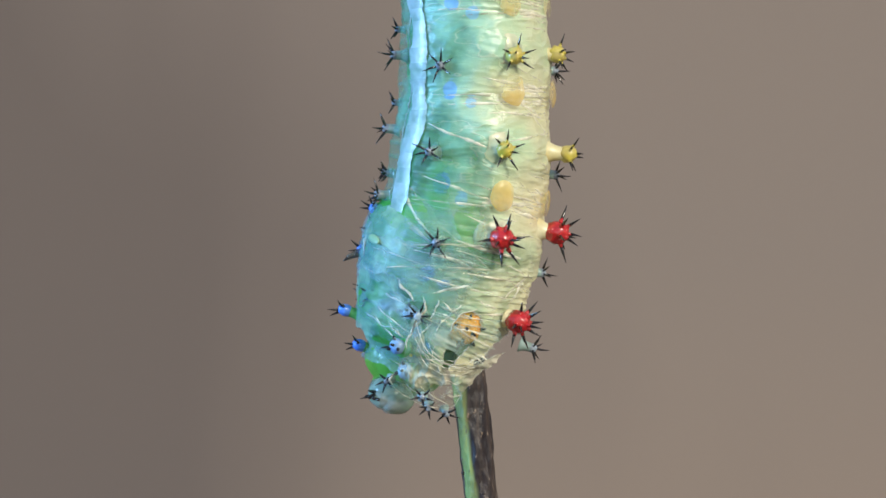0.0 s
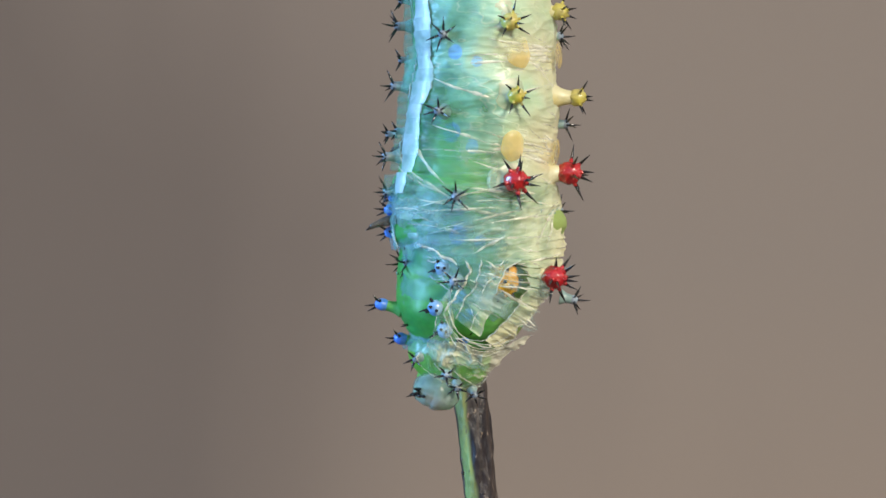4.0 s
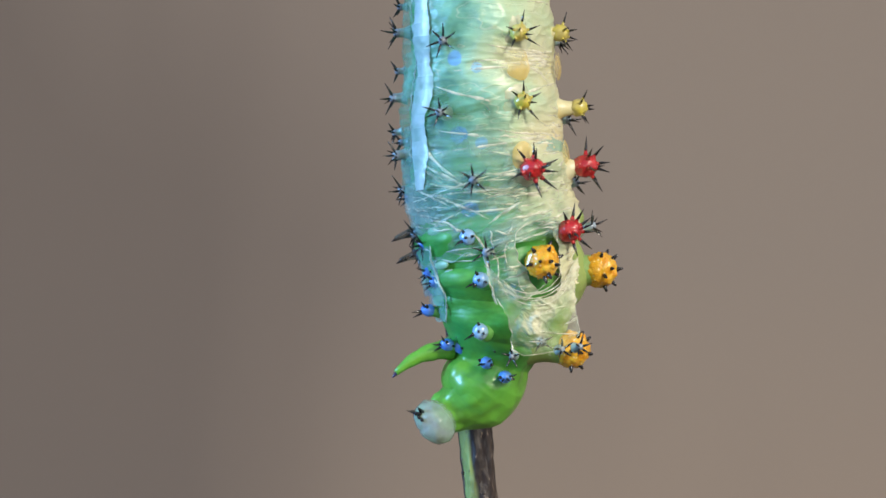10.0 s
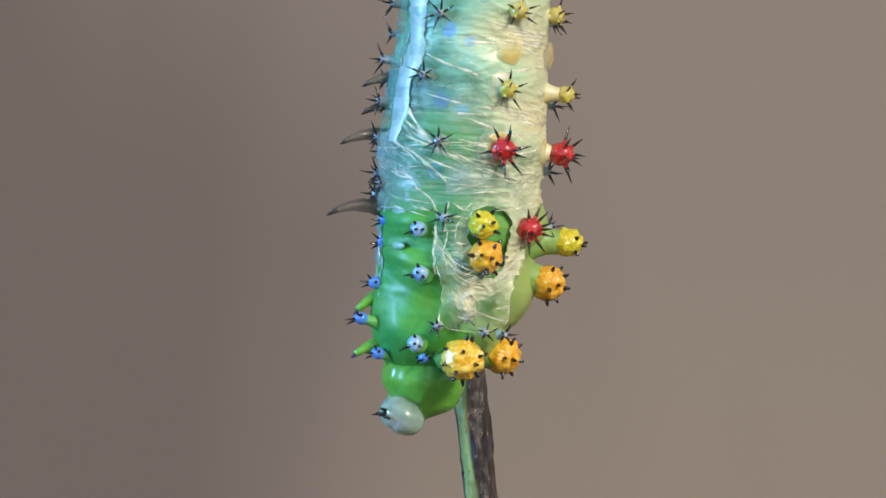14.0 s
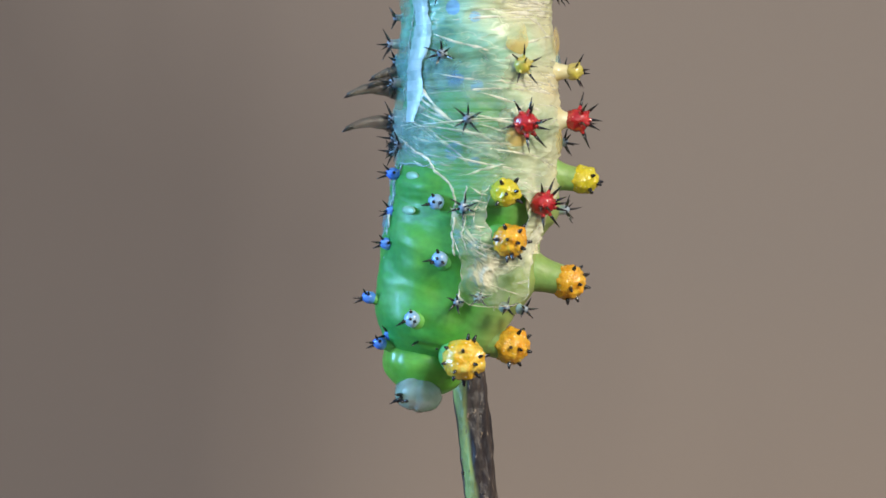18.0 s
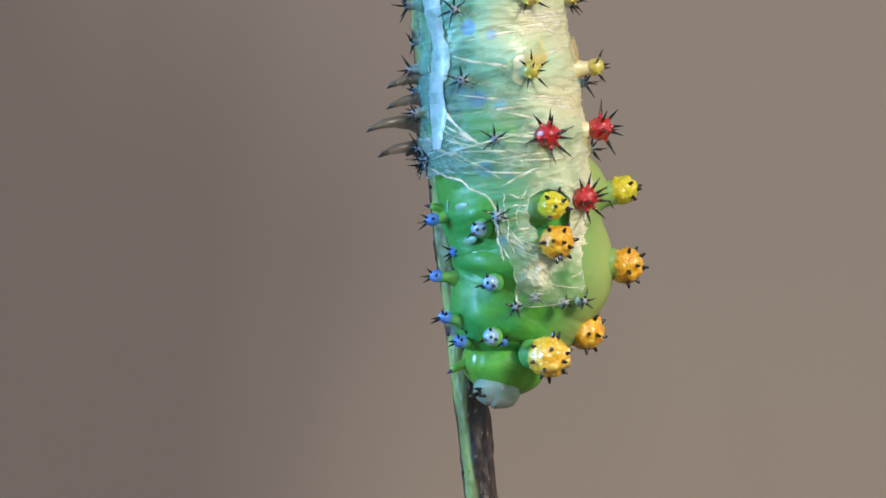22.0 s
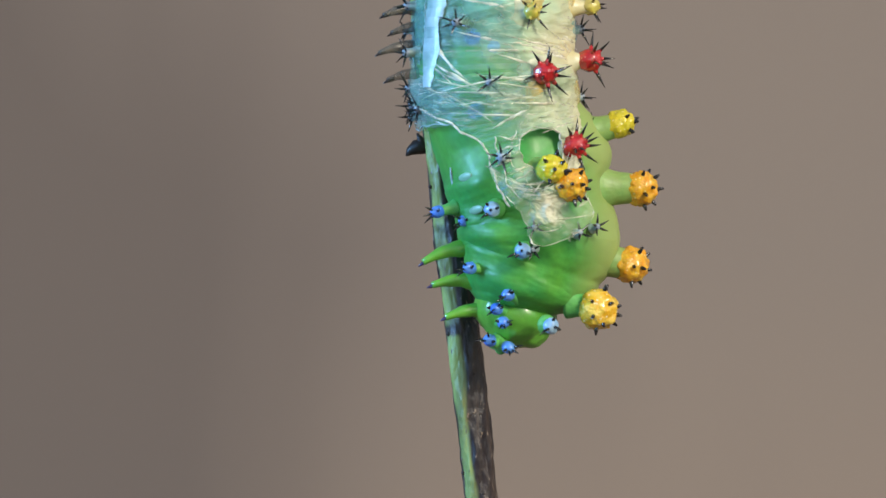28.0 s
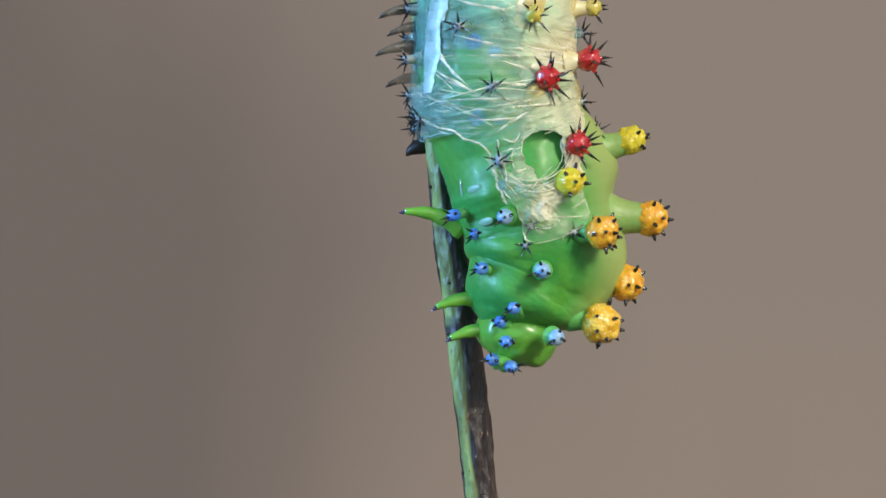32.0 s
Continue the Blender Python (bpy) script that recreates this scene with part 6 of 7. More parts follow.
    tracks["by1"] = [
        [(0, 26, -122), (0.5, 20, -118), (1, -6, -110), (1.5, 2, -95), (2, 58, -84), (2.5, 77, -60), (3, 38, -75), (3.5, 75, -57)],
        [(5.5, 104, -26), (6, 52, -58), (6.5, 64, -63), (7, 50, -60), (7.5, 26, -20), (8, 63, 9), (8.5, 124, 41), (9, 199, 112), (9.5, 181, 72), (10, 144, 23), (10.5, 58, 3), (11, 64, 55), (11.5, 103, 95), (12, 159, 98), (12.5, 182, 77), (13, 80, 31), (13.5, 67, 20), (14, 70, 43), (14.5, 118, 103)],
        [(16.5, 63, 44), (17, 48, 75), (17.5, 52, 107), (18, 110, 100), (18.5, 144, 67), (19, 40, 66), (19.5, 12, 55), (20, -28, 95), (20.5, 14, 84), (21, 167, 96), (21.5, 208, 129), (22, 193, 77), (22.5, 106, 89), (23, 64, 86), (23.5, 67, 107), (24, 146, 116), (24.5, 234, 83), (25, 262, 107), (25.5, 176, 107)],
        [(27.5, 178, 136), (28, 191, 142), (28.5, 196, 147), (29, 199, 146), (29.5, 205, 139), (30, 210, 138), (30.5, 214, 121), (31, 220, 122), (31.5, 222, 121), (32, 224, 119)],
    ]
    tracks["by2"] = [
        [(16.5, 216, 14), (17, 198, 52), (17.5, 191, 118), (18, 246, 122), (18.5, 276, 81), (19, 199, 69), (19.5, 187, 29), (20, 147, 72), (20.5, 184, 146), (21, 302, 173), (21.5, 334, 178), (22, 316, 103), (22.5, 266, 66), (23, 234, 70), (23.5, 244, 136), (24, 273, 217), (24.5, 342, 168), (25, 360, 172), (25.5, 314, 121)],
        [(27.5, 302, 211), (28, 311, 220), (28.5, 312, 225), (29, 315, 222), (29.5, 320, 219), (30, 323, 216), (30.5, 326, 196), (31, 329, 196), (31.5, 331, 194), (32, 331, 191)],
    ]
    tracks["bb1"] = [
        [(0, -58, -112), (0.5, -64, -107), (1, -90, -100), (1.5, -83, -84), (2, -26, -74), (2.5, -8, -49), (3, -46, -64), (3.5, -9, -46)],
        [(5.5, 5, -24), (6, -32, -48), (6.5, -23, -52), (7, -37, -49), (7.5, -66, -8), (8, -35, 18), (8.5, 18, 43), (9, 95, 95), (9.5, 77, 75), (10, 44, 21), (13, -24, -5), (13.5, -38, -12), (14, -43, 35), (14.5, 3, 106)],
        [(16.5, -46, -6), (17, -72, 44), (17.5, -75, 110), (18, -12, 83), (18.5, 17, 61), (19, -72, 17), (19.5, -90, 2), (20, -136, 101), (20.5, -83, 49), (21, 57, 60), (21.5, 89, 80), (22, 64, 35), (22.5, -3, 28), (23, -46, 57), (23.5, -41, 93), (24, 40, 54), (24.5, 104, 57), (25, 127, 78), (25.5, 60, 40)],
        [(27.5, 75, 63), (28, 87, 70), (28.5, 89, 77), (29, 92, 77), (29.5, 98, 75), (30, 103, 74), (30.5, 109, 55), (31, 115, 57), (31.5, 110, 57), (32, 110, 57)],
    ]
    tracks["bo1"] = [
        [(0, 37, -139), (0.5, 31, -135), (1, 5, -127), (1.5, 12, -112), (2, 69, -101), (2.5, 87, -77), (3, 49, -92), (3.5, 86, -74)],
        [(5.5, 118, -44), (6, 63, -75), (6.5, 74, -86), (7, 58, -96), (7.5, 37, -64), (8, 77, -69), (8.5, 141, -31), (9, 231, 40), (9.5, 210, -3), (10, 175, -23), (10.5, 78, -40), (11, 63, -9), (11.5, 104, 20), (12, 165, 17), (12.5, 201, 0), (13, 96, -14), (13.5, 83, -21), (14, 75, -14), (14.5, 124, 29)],
        [(16.5, 86, -12), (17, 61, 14), (17.5, 54, 28), (18, 118, 14), (18.5, 144, -21), (19, 51, -6), (19.5, 32, 2), (20, -20, 43), (20.5, 51, 37), (21, 204, 41), (21.5, 242, 51), (22, 201, 12), (22.5, 126, 43), (23, 78, 41), (23.5, 89, 64), (24, 176, 89), (24.5, 251, 61), (25, 266, 73), (25.5, 188, 76)],
        [(27.5, 214, 106), (28, 227, 113), (28.5, 230, 118), (29, 233, 116), (29.5, 239, 113), (30, 242, 113), (30.5, 266, 51), (31, 273, 47), (31.5, 277, 35), (32, 282, 29)],
    ]
    tracks["bo2"] = [
        [(0, 107, -230), (0.5, 101, -225), (1, 75, -218), (1.5, 83, -202), (2, 139, -192), (2.5, 158, -167), (3, 119, -182), (3.5, 156, -164)],
        [(5.5, 201, -149), (6, 133, -165), (6.5, 141, -164), (7, 126, -159), (7.5, 115, -130), (8, 147, -109), (8.5, 224, -60), (9, 320, 38), (9.5, 296, 0), (10, 276, -37), (10.5, 172, -75), (11, 152, -49), (11.5, 187, -26), (12, 244, -20), (12.5, 288, -23), (13, 199, -49), (13.5, 181, -67), (14, 184, -60), (14.5, 216, -20)],
        [(16.5, 191, -67), (17, 172, -38), (17.5, 156, -49), (18, 220, -58), (18.5, 236, -81), (19, 188, -50), (19.5, 159, -50), (20, 106, -29), (20.5, 196, 57), (21, 337, 18), (21.5, 360, 24), (22, 322, -29), (22.5, 248, -12), (23, 201, -34), (23.5, 224, 2), (24, 305, 141), (24.5, 366, 67), (25, 378, 48), (25.5, 322, 5)],
        [(27.5, 340, 98), (28, 348, 107), (28.5, 348, 107), (29, 351, 101), (29.5, 354, 95), (30, 357, 86), (30.5, 363, 57), (31, 366, 60), (31.5, 366, 57), (32, 366, 54)],
    ]
    tracks["bb2"] = [
        [(0, -81, -172), (0.5, -87, -167), (1, -113, -159), (1.5, -106, -144), (2, -49, -133), (2.5, -31, -109), (3, -69, -124), (3.5, -32, -106)],
        [(5.5, 0, -103), (6, -55, -107), (6.5, -43, -109), (7, -57, -106), (7.5, -80, -80), (8, -38, -77), (8.5, 24, -44), (9, 126, 3), (9.5, 98, -23), (10, 67, -55), (10.5, -31, -64), (11, -54, -31), (11.5, -5, 5), (12, 50, -5), (12.5, 80, -26), (13, -17, -57), (13.5, -34, -55), (14, -40, -43), (14.5, 11, 2)],
        [(16.5, -35, -52), (17, -61, -37), (17.5, -67, 3), (18, -6, -18), (18.5, 14, -48), (19, -63, -63), (19.5, -86, -54), (20, -142, 14), (20.5, -40, -49), (21, 92, -28), (21.5, 129, -34), (22, 84, -60), (22.5, 6, -12), (23, -46, -2), (23.5, -31, 8), (24, 115, -37), (24.5, 152, -49), (25, 168, -29), (25.5, 80, -8)],
        [(27.5, 124, -9), (28, 141, -3), (28.5, 144, 3), (29, 147, 3), (29.5, 153, 0), (30, 155, -3), (30.5, 161, -29), (31, 170, -32), (31.5, 175, -35), (32, 176, -38)],
    ]
    tracks["bo3"] = [
        [(9, 201, -104), (10, 141, -169), (11, 31, -159), (12, 89, -147), (12.5, 127, -161), (13, 67, -191), (13.5, 46, -188), (14, 34, -196), (14.5, 60, -158)],
        [(16.5, 55, -210), (17, 48, -190), (17.5, -17, -182), (18, 37, -196), (18.5, 43, -211), (19, 32, -230), (19.5, 5, -217), (20, -81, -165), (20.5, 144, -150), (21, 216, -164), (21.5, 257, -150), (22, 187, -191), (22.5, 103, -167), (23, 12, -156), (23.5, 74, -162), (24, 280, -64), (24.5, 251, -127), (25, 257, -109), (25.5, 168, -138)],
        [(27.5, 262, -118), (28, 274, -107), (28.5, 273, -100), (29, 274, -101), (29.5, 279, -104), (30, 277, -109), (30.5, 273, -133), (31, 277, -129), (31.5, 277, -130), (32, 279, -132)],
    ]
    tracks["bo4"] = [
        [(8, 120, -185), (8.5, 161, -189), (9, 266, -126), (9.5, 251, -149), (10, 226, -179), (10.5, 121, -199), (11, 81, -180), (11.5, 121, -153), (12, 150, -137), (12.5, 186, -141), (13, 139, -188), (13.5, 115, -196), (14, 104, -190), (14.5, 119, -135)],
        [(16.5, 130, -210), (17, 130, -159), (17.5, 64, -167), (18, 119, -172), (18.5, 127, -168), (19, 133, -185), (19.5, 115, -188), (20, 41, -153), (20.5, 220, -57), (21, 292, -96), (21.5, 315, -90), (22, 252, -147), (22.5, 194, -162), (23, 121, -184), (23.5, 187, -138), (24, 338, 66), (24.5, 328, -49), (25, 309, -75), (25.5, 253, -135)],
        [(27.5, 325, -38), (28, 331, -29), (28.5, 328, -26), (29, 328, -29), (29.5, 328, -31), (30, 326, -37), (30.5, 325, -61), (31, 326, -58), (31.5, 323, -60), (32, 322, -61)],
    ]
    tracks["bb3"] = [
        [(0, -67, -216), (0.5, -73, -211), (1, -99, -204), (1.5, -92, -188), (2, -35, -178), (2.5, -17, -153), (3, -55, -168), (3.5, -18, -150)],
        [(5.5, 18, -139), (6, -41, -152), (6.5, -31, -148), (7, -48, -139), (7.5, -70, -112), (8, -18, -124), (8.5, 35, -124), (9, 138, -78), (9.5, 106, -103), (10, 66, -146), (10.5, -43, -153), (11, -60, -118), (11.5, -37, -86), (12, 12, -104), (12.5, 46, -119), (13, -18, -168), (13.5, -40, -159), (14, -49, -167), (14.5, -21, -119)],
        [(16.5, -52, -168), (17, -58, -172), (17.5, -115, -127), (18, -55, -124), (18.5, -44, -139), (19, -61, -187), (19.5, -86, -184), (20, -153, -124), (20.5, 58, -156), (21, 110, -139), (21.5, 150, -141), (22, 85, -155), (22.5, 0, -132), (23, -69, -115), (23.5, -12, -138), (24, 219, -96), (24.5, 167, -138), (25, 172, -118), (25.5, 84, -135)],
        [(27.5, 179, -147), (28, 191, -136), (28.5, 193, -127), (29, 194, -129), (29.5, 198, -132), (30, 198, -136), (30.5, 193, -156), (31, 199, -153), (31.5, 199, -155), (32, 201, -156)],
    ]
    tracks["bb6"] = [
        [(16.5, -103, 24), (17, -139, 78), (17.5, -136, 161), (18, -87, 133), (18.5, -63, 115), (19, -138, 41), (19.5, -153, 24), (20, -181, 146), (20.5, -133, 78), (21, -24, 90), (21.5, 0, 98), (22, -18, 52), (22.5, -75, 32), (23, -107, 81), (23.5, -100, 119), (24, -43, 57), (24.5, 6, 80), (25, 20, 95), (25.5, -31, 24)],
        [(27.5, -20, 60), (28, -9, 66), (28.5, -6, 72), (29, -2, 72), (29.5, 5, 72), (30, 9, 74), (30.5, 17, 60), (31, 20, 60), (31.5, 20, 60), (32, 20, 60)],
    ]
    tracks["bb4"] = [
        [(5.5, -48, -165), (6, -109, -162), (6.5, -92, -170), (7, -103, -162), (7.5, -129, -132), (8, -110, -135), (8.5, -64, -121), (9, 57, -95), (9.5, 5, -118), (10, -11, -58), (10.5, -101, -74), (11, -126, -44), (11.5, -100, 17), (12, -44, 29), (12.5, -21, 9), (13, -93, -74), (13.5, -107, -70), (14, -119, -60), (14.5, -110, 23)],
        [(16.5, -106, -72), (17, -129, -63), (17.5, -165, 28), (18, -98, 9), (18.5, -80, 5), (19, -133, -66), (19.5, -138, -87), (20, -204, 15), (20.5, -93, -48), (21, -3, -29), (21.5, 28, -18), (22, -11, -48), (22.5, -61, -55), (23, -109, -29), (23.5, -101, 11), (24, 38, -48), (24.5, 44, -43), (25, 50, -15), (25.5, -3, -43)],
        [(27.5, 35, -40), (28, 48, -34), (28.5, 48, -24), (29, 50, -21), (29.5, 57, -21), (30, 60, -23), (30.5, 61, -35), (31, 67, -35), (31.5, 69, -35), (32, 69, -35)],
    ]
    tracks["bb5"] = [
        [(16.5, -126, -138), (17, -130, -165), (17.5, -193, -96), (18, -130, -86), (18.5, -118, -84), (19, -129, -147), (19.5, -138, -164), (20, -196, -122), (20.5, -2, -164), (21, 34, -119), (21.5, 60, -132), (22, 5, -121), (22.5, -57, -110), (23, -113, -129), (23.5, -63, -133)],
    ]
    late = {"bc1": (-44, -47), "bc2": (-20, -15), "bc3": (-12, -59)}
    leg_tips = {}
    leg_tips["waist"] = [(0, -99, -129), (0.5, -105, -125), (1, -131, -117), (1.5, -124, -102), (2, -67, -91), (2.5, -49, -67), (3, -87, -82), (3.5, -50, -64), (5.5, -48, -123), (6, -103, -127), (6.5, -91, -129), (7, -105, -126), (7.5, -128, -100), (8, -86, -97), (8.5, -24, -64), (9, 50, -8), (9.5, 29, -36), (10, 5, -59), (10.5, -81, -75), (11, -86, -42), (11.5, -60, -13), (12, -181, 15), (12.5, -155, -32), (13, -129, -79), (13.5, -144, -96), (14, -160, -114), (14.5, -40, -7), (16.5, -134, -112), (17, -224, -22), (17.5, -110, -14), (18, -58, -24), (18.5, -26, -56), (19, -83, -51), (19.5, -97, -42), (20, -139, 5), (20.5, -70, -1), (21, -42, 1), (21.5, -37, 40), (22, -32, 79), (22.5, -18, -6), (23, -51, -8), (23.5, -42, 6), (24, 59, 29), (24.5, 84, -8), (25, -35, 88), (25.5, -48, -20), (27.5, -46, -37), (28, -44, -29), (28.5, -57, -5), (29, -63, 14), (29.5, -70, 26), (30, -77, 37), (30.5, -78, 41), (31, -77, 52), (31.5, -78, 61), (32, -78, 66)]
    leg_tips["chest"] = [(0, -97, -184), (0.5, -103, -180), (1, -129, -172), (1.5, -122, -157), (2, -65, -146), (2.5, -47, -122), (3, -85, -137), (3.5, -48, -118), (5.5, -22, -174), (6, -81, -187), (6.5, -71, -184), (7, -88, -174), (7.5, -110, -147), (8, -58, -159), (8.5, -5, -159), (9, 87, -119), (9.5, 54, -139), (10, -91, -226), (10.5, -156, -214), (11, -220, -202), (11.5, -186, -214), (12, -151, -226), (12.5, -151, -216), (13, -151, -207), (13.5, -158, -199), (14, -164, -191), (14.5, -86, -122), (16.5, -88, -186), (17, -94, -169), (17.5, -152, -151), (18, -92, -155), (18.5, -84, -155), (19, -91, -174), (19.5, -90, -186), (20, -140, -151), (20.5, 25, -102), (21, 46, -74), (21.5, 86, -90), (22, 39, -145), (22.5, -23, -146), (23, -77, -156), (23.5, -75, -125), (24, 67, 12), (24.5, 55, -82), (25, 1, -54), (25.5, -44, -78), (27.5, -32, -74), (28, -29, -67), (28.5, -32, -74), (29, -31, -80), (29.5, -32, -81), (30, -32, -81), (30.5, -35, -80), (31, -31, -90), (31.5, -28, -100), (32, -21, -107)]
    leg_tips["neck"] = [(0, -93, -213), (0.5, -95, -213), (1, -121, -201), (1.5, -116, -188), (2, -59, -185), (2.5, -46, -164), (3, -86, -174), (3.5, -49, -161), (5.5, 4, -284), (6, -74, -283), (6.5, -64, -276), (7, -84, -268), (7.5, -112, -243), (8, -68, -254), (8.5, -99, -234), (9, 29, -209), (9.5, 9, -257), (10, 8, -264), (10.5, -79, -268), (11, -88, -249), (11.5, -75, -245), (12, -53, -244), (12.5, -6, -233), (13, -53, -249), (13.5, -90, -239), (14, -85, -244), (14.5, -44, -201), (16.5, -80, -251), (17, -44, -252), (17.5, -142, -224), (18, -83, -214), (18.5, -63, -192), (19, -59, -197), (19.5, -61, -234), (20, -59, -229), (20.5, 52, -126), (21, 51, -104), (21.5, 97, -175), (22, 6, -219), (22.5, 9, -225), (23, 11, -152), (23.5, -12, -226), (24, 16, -84), (24.5, 25, -138), (25, 34, -191), (25.5, -12, -170), (27.5, -3, -132), (28, -5, -125), (28.5, -8, -128), (29, -2, -138), (29.5, 0, -147), (30, 1, -148), (30.5, 1, -153), (31, 3, -156), (31.5, 3, -158), (32, 4, -162)]
    sheath_tips = [
        [(0, -124, 85), (0.5, -127, 103), (1, -144, 106), (1.5, -136, 122), (2, -103, 144), (2.5, -90, 174), (3, -118, 156), (3.5, -92, 176), (5.5, -103, 127), (6, -111, 117), (6.5, -101, 118), (7, -116, 123), (7.5, -139, 167), (8, -117, 196), (8.5, -80, 222), (9, -31, 264), (9.5, -35, 208), (10, -74, 157), (10.5, -126, 181), (11, -129, 261), (11.5, -113, 279), (12, -84, 256), (12.5, -60, 233), (13, -129, 246), (13.5, -134, 257), (14, -124, 289), (14.5, -90, 343), (16.5, -129, 288), (17, -121, 334), (17.5, -134, 337), (18, -112, 299), (18.5, -70, 282), (19, -134, 288), (19.5, -146, 303), (20, -159, 361), (20.5, -166, 300), (21, -94, 256), (21.5, -79, 296), (22, -81, 286), (22.5, -116, 352), (23, -104, 381), (23.5, -129, 376), (24, -129, 346), (24.5, -71, 309), (25, -74, 304), (25.5, -113, 375), (27.5, -98, 407), (28, -93, 410), (28.5, -98, 416), (29, -97, 415), (29.5, -94, 413), (30, -92, 412), (30.5, -104, 412), (31, -99, 412), (31.5, -96, 412), (32, -95, 410)],
        [(0, -174, -19), (0.5, -175, -5), (1, -190, -6), (1.5, -180, 5), (2, -146, 23), (2.5, -131, 48), (3, -157, 26), (3.5, -129, 42), (5.5, -133, -24), (6, -140, -38), (6.5, -128, -41), (7, -140, -40), (7.5, -162, -0), (8, -138, 24), (8.5, -95, 58), (9, -40, 107), (9.5, -38, 59), (10, -71, 15), (10.5, -142, 36), (11, -164, 114), (11.5, -138, 193), (12, -99, 231), (12.5, -75, 155), (13, -144, 116), (13.5, -155, 141), (14, -151, 187), (14.5, -120, 250), (16.5, -172, 234), (17, -138, 286), (17.5, -159, 298), (18, -144, 269), (18.5, -108, 249), (19, -179, 253), (19.5, -181, 283), (20, -184, 356), (20.5, -188, 290), (21, -112, 241), (21.5, -100, 250), (22, -104, 209), (22.5, -147, 288), (23, -144, 329), (23.5, -149, 329), (24, -129, 303), (24.5, -80, 264), (25, -91, 256), (25.5, -139, 322), (27.5, -96, 341), (28, -89, 343), (28.5, -93, 350), (29, -91, 349), (29.5, -87, 347), (30, -84, 346), (30.5, -96, 345), (31, -92, 345), (31.5, -89, 346), (32, -89, 343)],
        [(0, -140, -141), (0.5, -138, -133), (1, -164, -126), (1.5, -156, -110), (2, -105, -99), (2.5, -86, -75), (3, -123, -89), (3.5, -91, -71), (5.5, -63, -103), (6, -125, -119), (6.5, -120, -115), (7, -125, -113), (7.5, -158, -75), (8, -123, -50), (8.5, -67, -14), (9, 7, 49), (9.5, -15, 18), (10, -69, -24), (10.5, -140, -8), (11, -161, 64), (11.5, -156, 113), (12, -138, 121), (12.5, -94, 39), (13, -144, -7), (13.5, -172, 17), (14, -185, 61), (14.5, -150, 131), (16.5, -184, 142), (17, -178, 194), (17.5, -185, 222), (18, -157, 209), (18.5, -122, 191), (19, -194, 196), (19.5, -195, 233), (20, -196, 313), (20.5, -194, 254), (21, -112, 211), (21.5, -95, 213), (22, -94, 164), (22.5, -145, 244), (23, -149, 287), (23.5, -152, 296), (24, -130, 279), (24.5, -71, 225), (25, -73, 202), (25.5, -107, 257), (27.5, -90, 291), (28, -84, 295), (28.5, -87, 301), (29, -85, 299), (29.5, -81, 297), (30, -78, 295), (30.5, -90, 293), (31, -85, 292), (31.5, -82, 292), (32, -81, 288)],
    ]
    first, second, third_tips = [[(t, x - dx * float(np.interp(t, (0, 8, 13), (0.1, 0.4, 1))), z) for t, x, z in tips] for tips, dx in zip(sheath_tips, (20, 32, 22))]
    sheath_tips = [first, second, third_tips, [(a[0], 0.5 * (a[1] + b[1]) + 18, 0.5 * (a[2] + b[2]) + 2) for a, b in zip(first, second)]]
    table = {k: {r[0]: r[1:] for part_rows in v for r in part_rows} for k, v in rows.items()}
    times = sorted(table["first"])
    fifth, sixth, seventh, middle = {}, {}, {}, {}
    for t in times:
        a, b, c = table["fourth"][t], table["third"][t], table["belly"][t]
        fifth[t] = (a[0] * 0.6 + 20, a[1] + 138, a[2] * 0.5, a[3] * 0.5)
        sixth[t] = (a[0] * 0.36 + 30, a[1] + 278, 0, 0)
        seventh[t] = (a[0] * 0.3 + 30, a[1] + 420, 0, 0)
        middle[t] = table["second"][t]
    table.update(fifth=fifth, sixth=sixth, middle=middle)
    for k in ("flap", "first", "second", "third", "fourth", "fifth"):
        table[k] = {t: (v[0], v[1], v[2], 0.25 * v[3]) for t, v in table[k].items()}
    skin = [table[k] for k in ("flap", "first", "second", "third", "fourth", "fifth", "sixth")] + [seventh]
    body = [table[k] for k in BODY]
    trunk = [{t: (v[0], v[1], v[2], 0.35 * v[3]) for t, v in table[k].items()} for k in BODY]
    for ob, where, s, local, deep in RIDERS:
        paths = {"skin": skin, "body": body, "trunk": trunk}[where]
        out = []
        for t in times:
            si = float(np.interp(t, [q[0] for q in s], [q[1] for q in s])) if isinstance(s, list) else s
            dp = float(np.interp(t, [q[0] for q in deep], [q[1] for q in deep])) if isinstance(deep, list) else deep
            m = frame_of((t, *station(paths, si, t)), dp)
            out.append((t, m @ local(t) if callable(local) else m @ local if local else m))
        walk(ob, out)
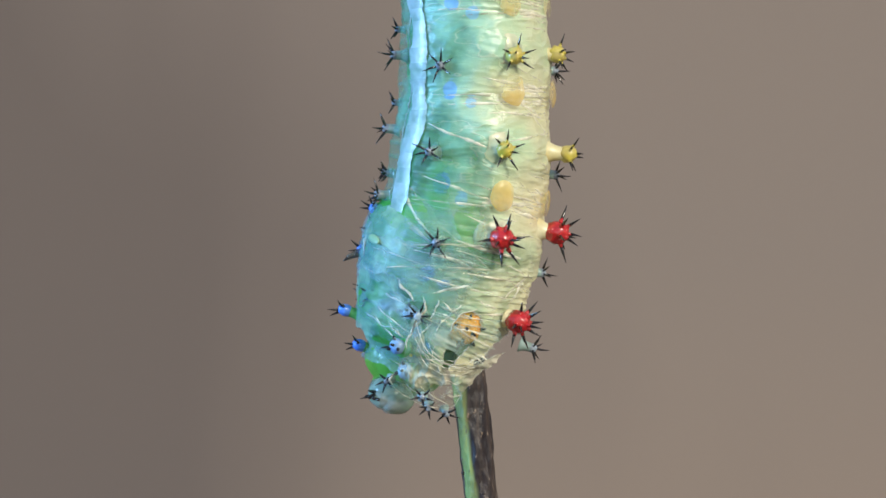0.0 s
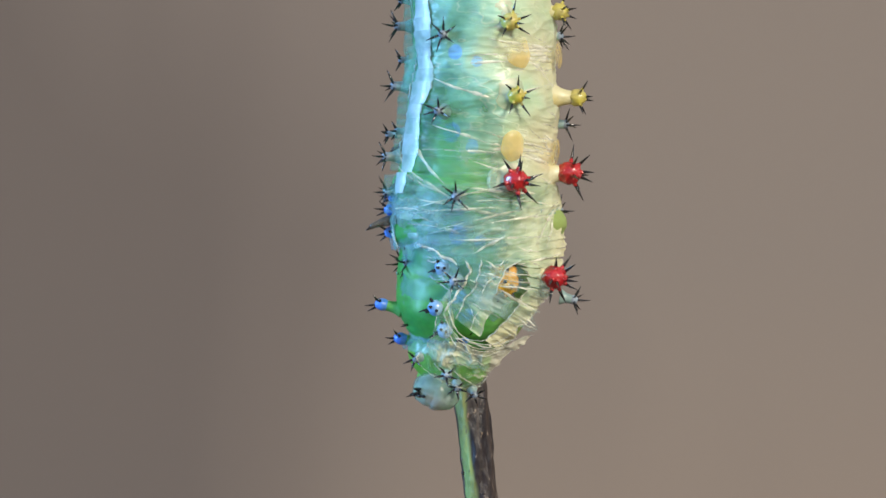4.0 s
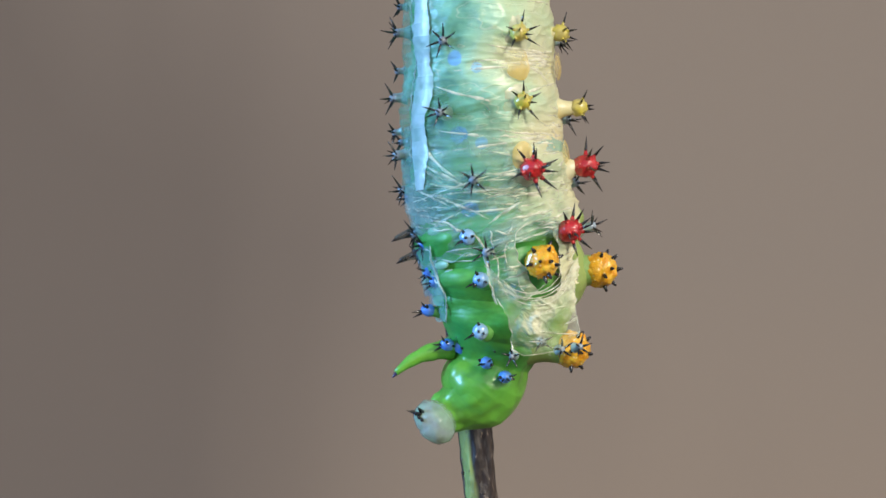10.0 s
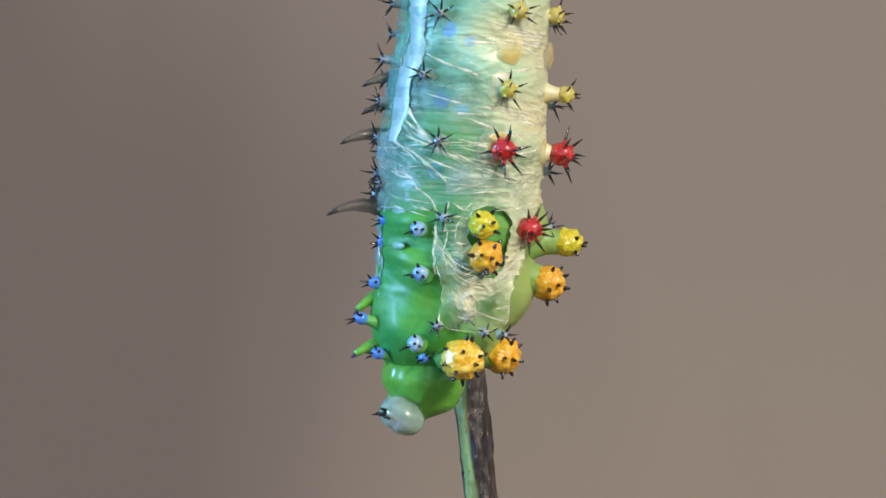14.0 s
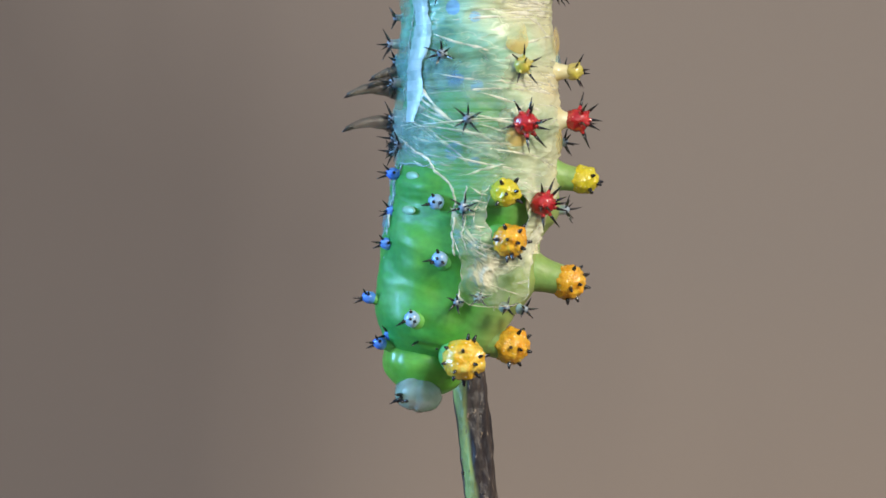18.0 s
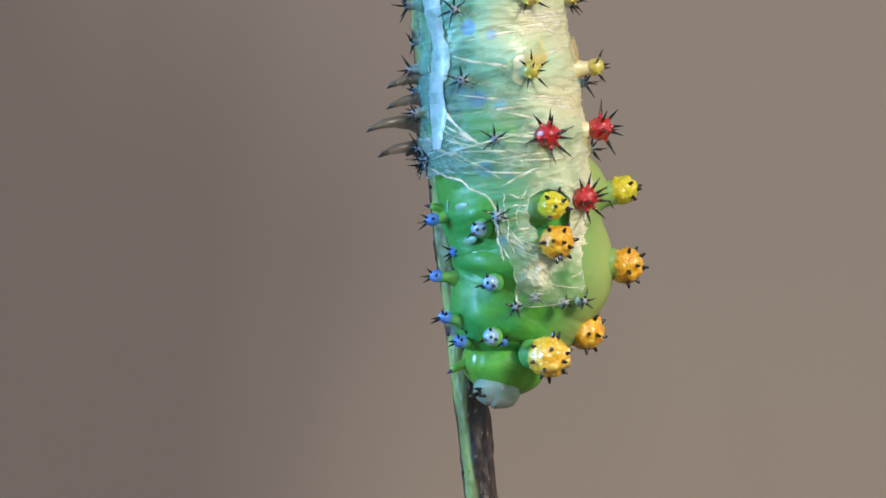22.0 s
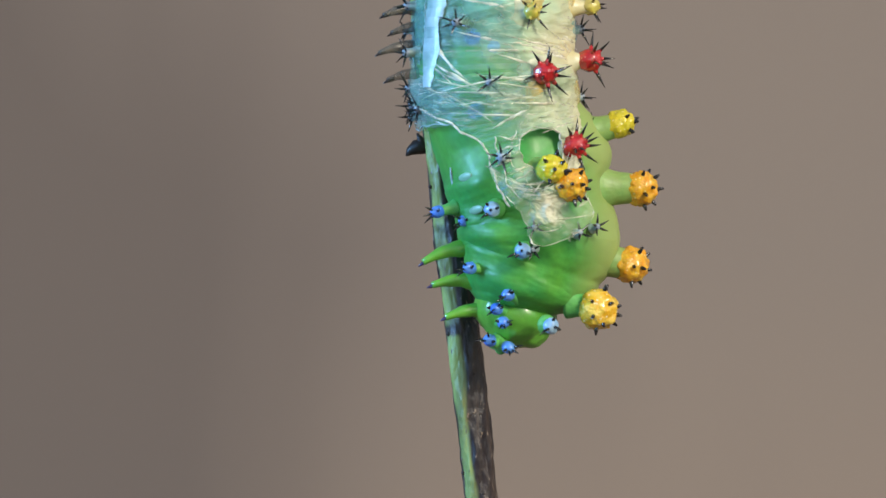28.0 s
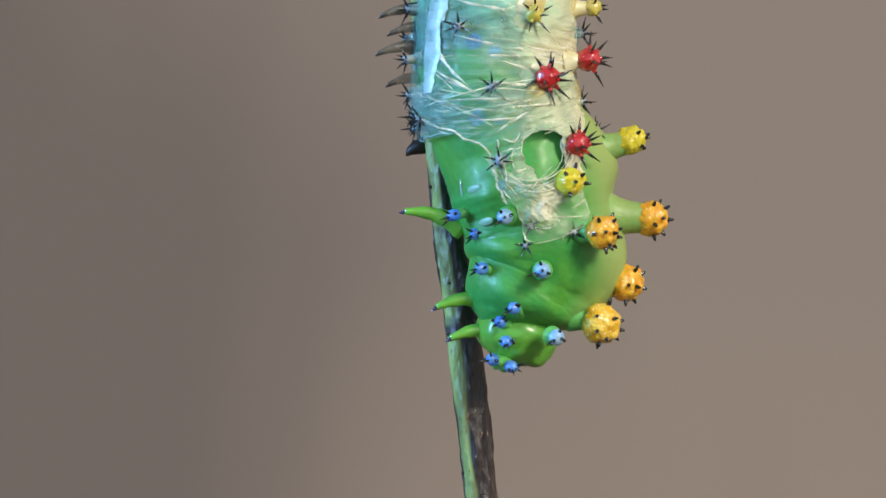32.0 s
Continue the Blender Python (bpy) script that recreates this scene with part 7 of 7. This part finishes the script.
    for ob, where, s, phi, rho, h, name in TRACKED:
        paths = skin if where == "skin" else body
        known = sorted(r for part_rows in tracks.get(name, []) for r in part_rows)
        if name in late:
            dx, dz = late[name]
            known = [(t, table["neck"][t][0] + dx, table["neck"][t][1] + dz) for t in times if t >= 27.5]
        held = {}
        t0, t1 = EMERGE.get(name, (-1, -0.5))
        free = {t: min(1.0, max(0.0, (t - t0) / (t1 - t0))) for t in times}
        for t in times:
            x, z, lean, roll = station(paths, s, t)
            roll = max(-95 - phi, min(84 - phi, roll))
            held[t] = frame_of((t, x, z, lean, roll)) @ Matrix.Translation(on_ring(phi, rho * (0.3 + 0.7 * free[t]) * sunk(name, t), h) * U) @ outward(phi)
        ts = [r[0] for r in known]
        kk = {t: (D + held[t].translation.y) / D * U for t in times}
        off = [(r[1] - held[r[0]].translation.x / kk[r[0]], r[2] - held[r[0]].translation.z / kk[r[0]]) for r in known]
        if name in late:
            ts, off = [0, 25.5] + ts, [(0, 0), (0, 0)] + off
        out = []
        for t in times:
            m = held[t]
            m.translation.x += float(np.interp(t, ts, [o[0] for o in off])) * kk[t] * free[t]
            m.translation.z += float(np.interp(t, ts, [o[1] for o in off])) * kk[t] * free[t]
            if name in ("by1", "bo1"):
                # they come out through the gap as the skin falls forward
                y = m.translation.y - float(np.interp(t, (14, 20), (0, 24))) * U
                m.translation *= (D + y) / (D + m.translation.y)
                m.translation.y = y
            if where == "skin":
                dx = (m.translation.x / kk[t] - station(paths, s, t)[0])
                y = -math.sqrt(max(rho * rho - dx * dx, ((0.5 if name in ("sr3", "sl4") else 0.2) * rho) ** 2)) * U
                y -= float(np.interp(t, (14, 20), (0, 24))) * U if name in ("sr3", "sl4") else 0
                k = (D + y) / (D + m.translation.y)
                m.translation = Vector((m.translation.x * k, y, m.translation.z * k))
            out.append((t, m))
        walk(ob, out)
    for leg, name in zip(LEGS, ("waist", "chest", "neck")):
        point_leg(leg, leg_tips[name], [(t, table[name][t][0], table[name][t][1]) for t in times])
    for sheath, tips in zip(SHEATHS, sheath_tips):
        point_leg(sheath, tips, [(t, x + 100, z + 12) for t, x, z in tips])


motions()
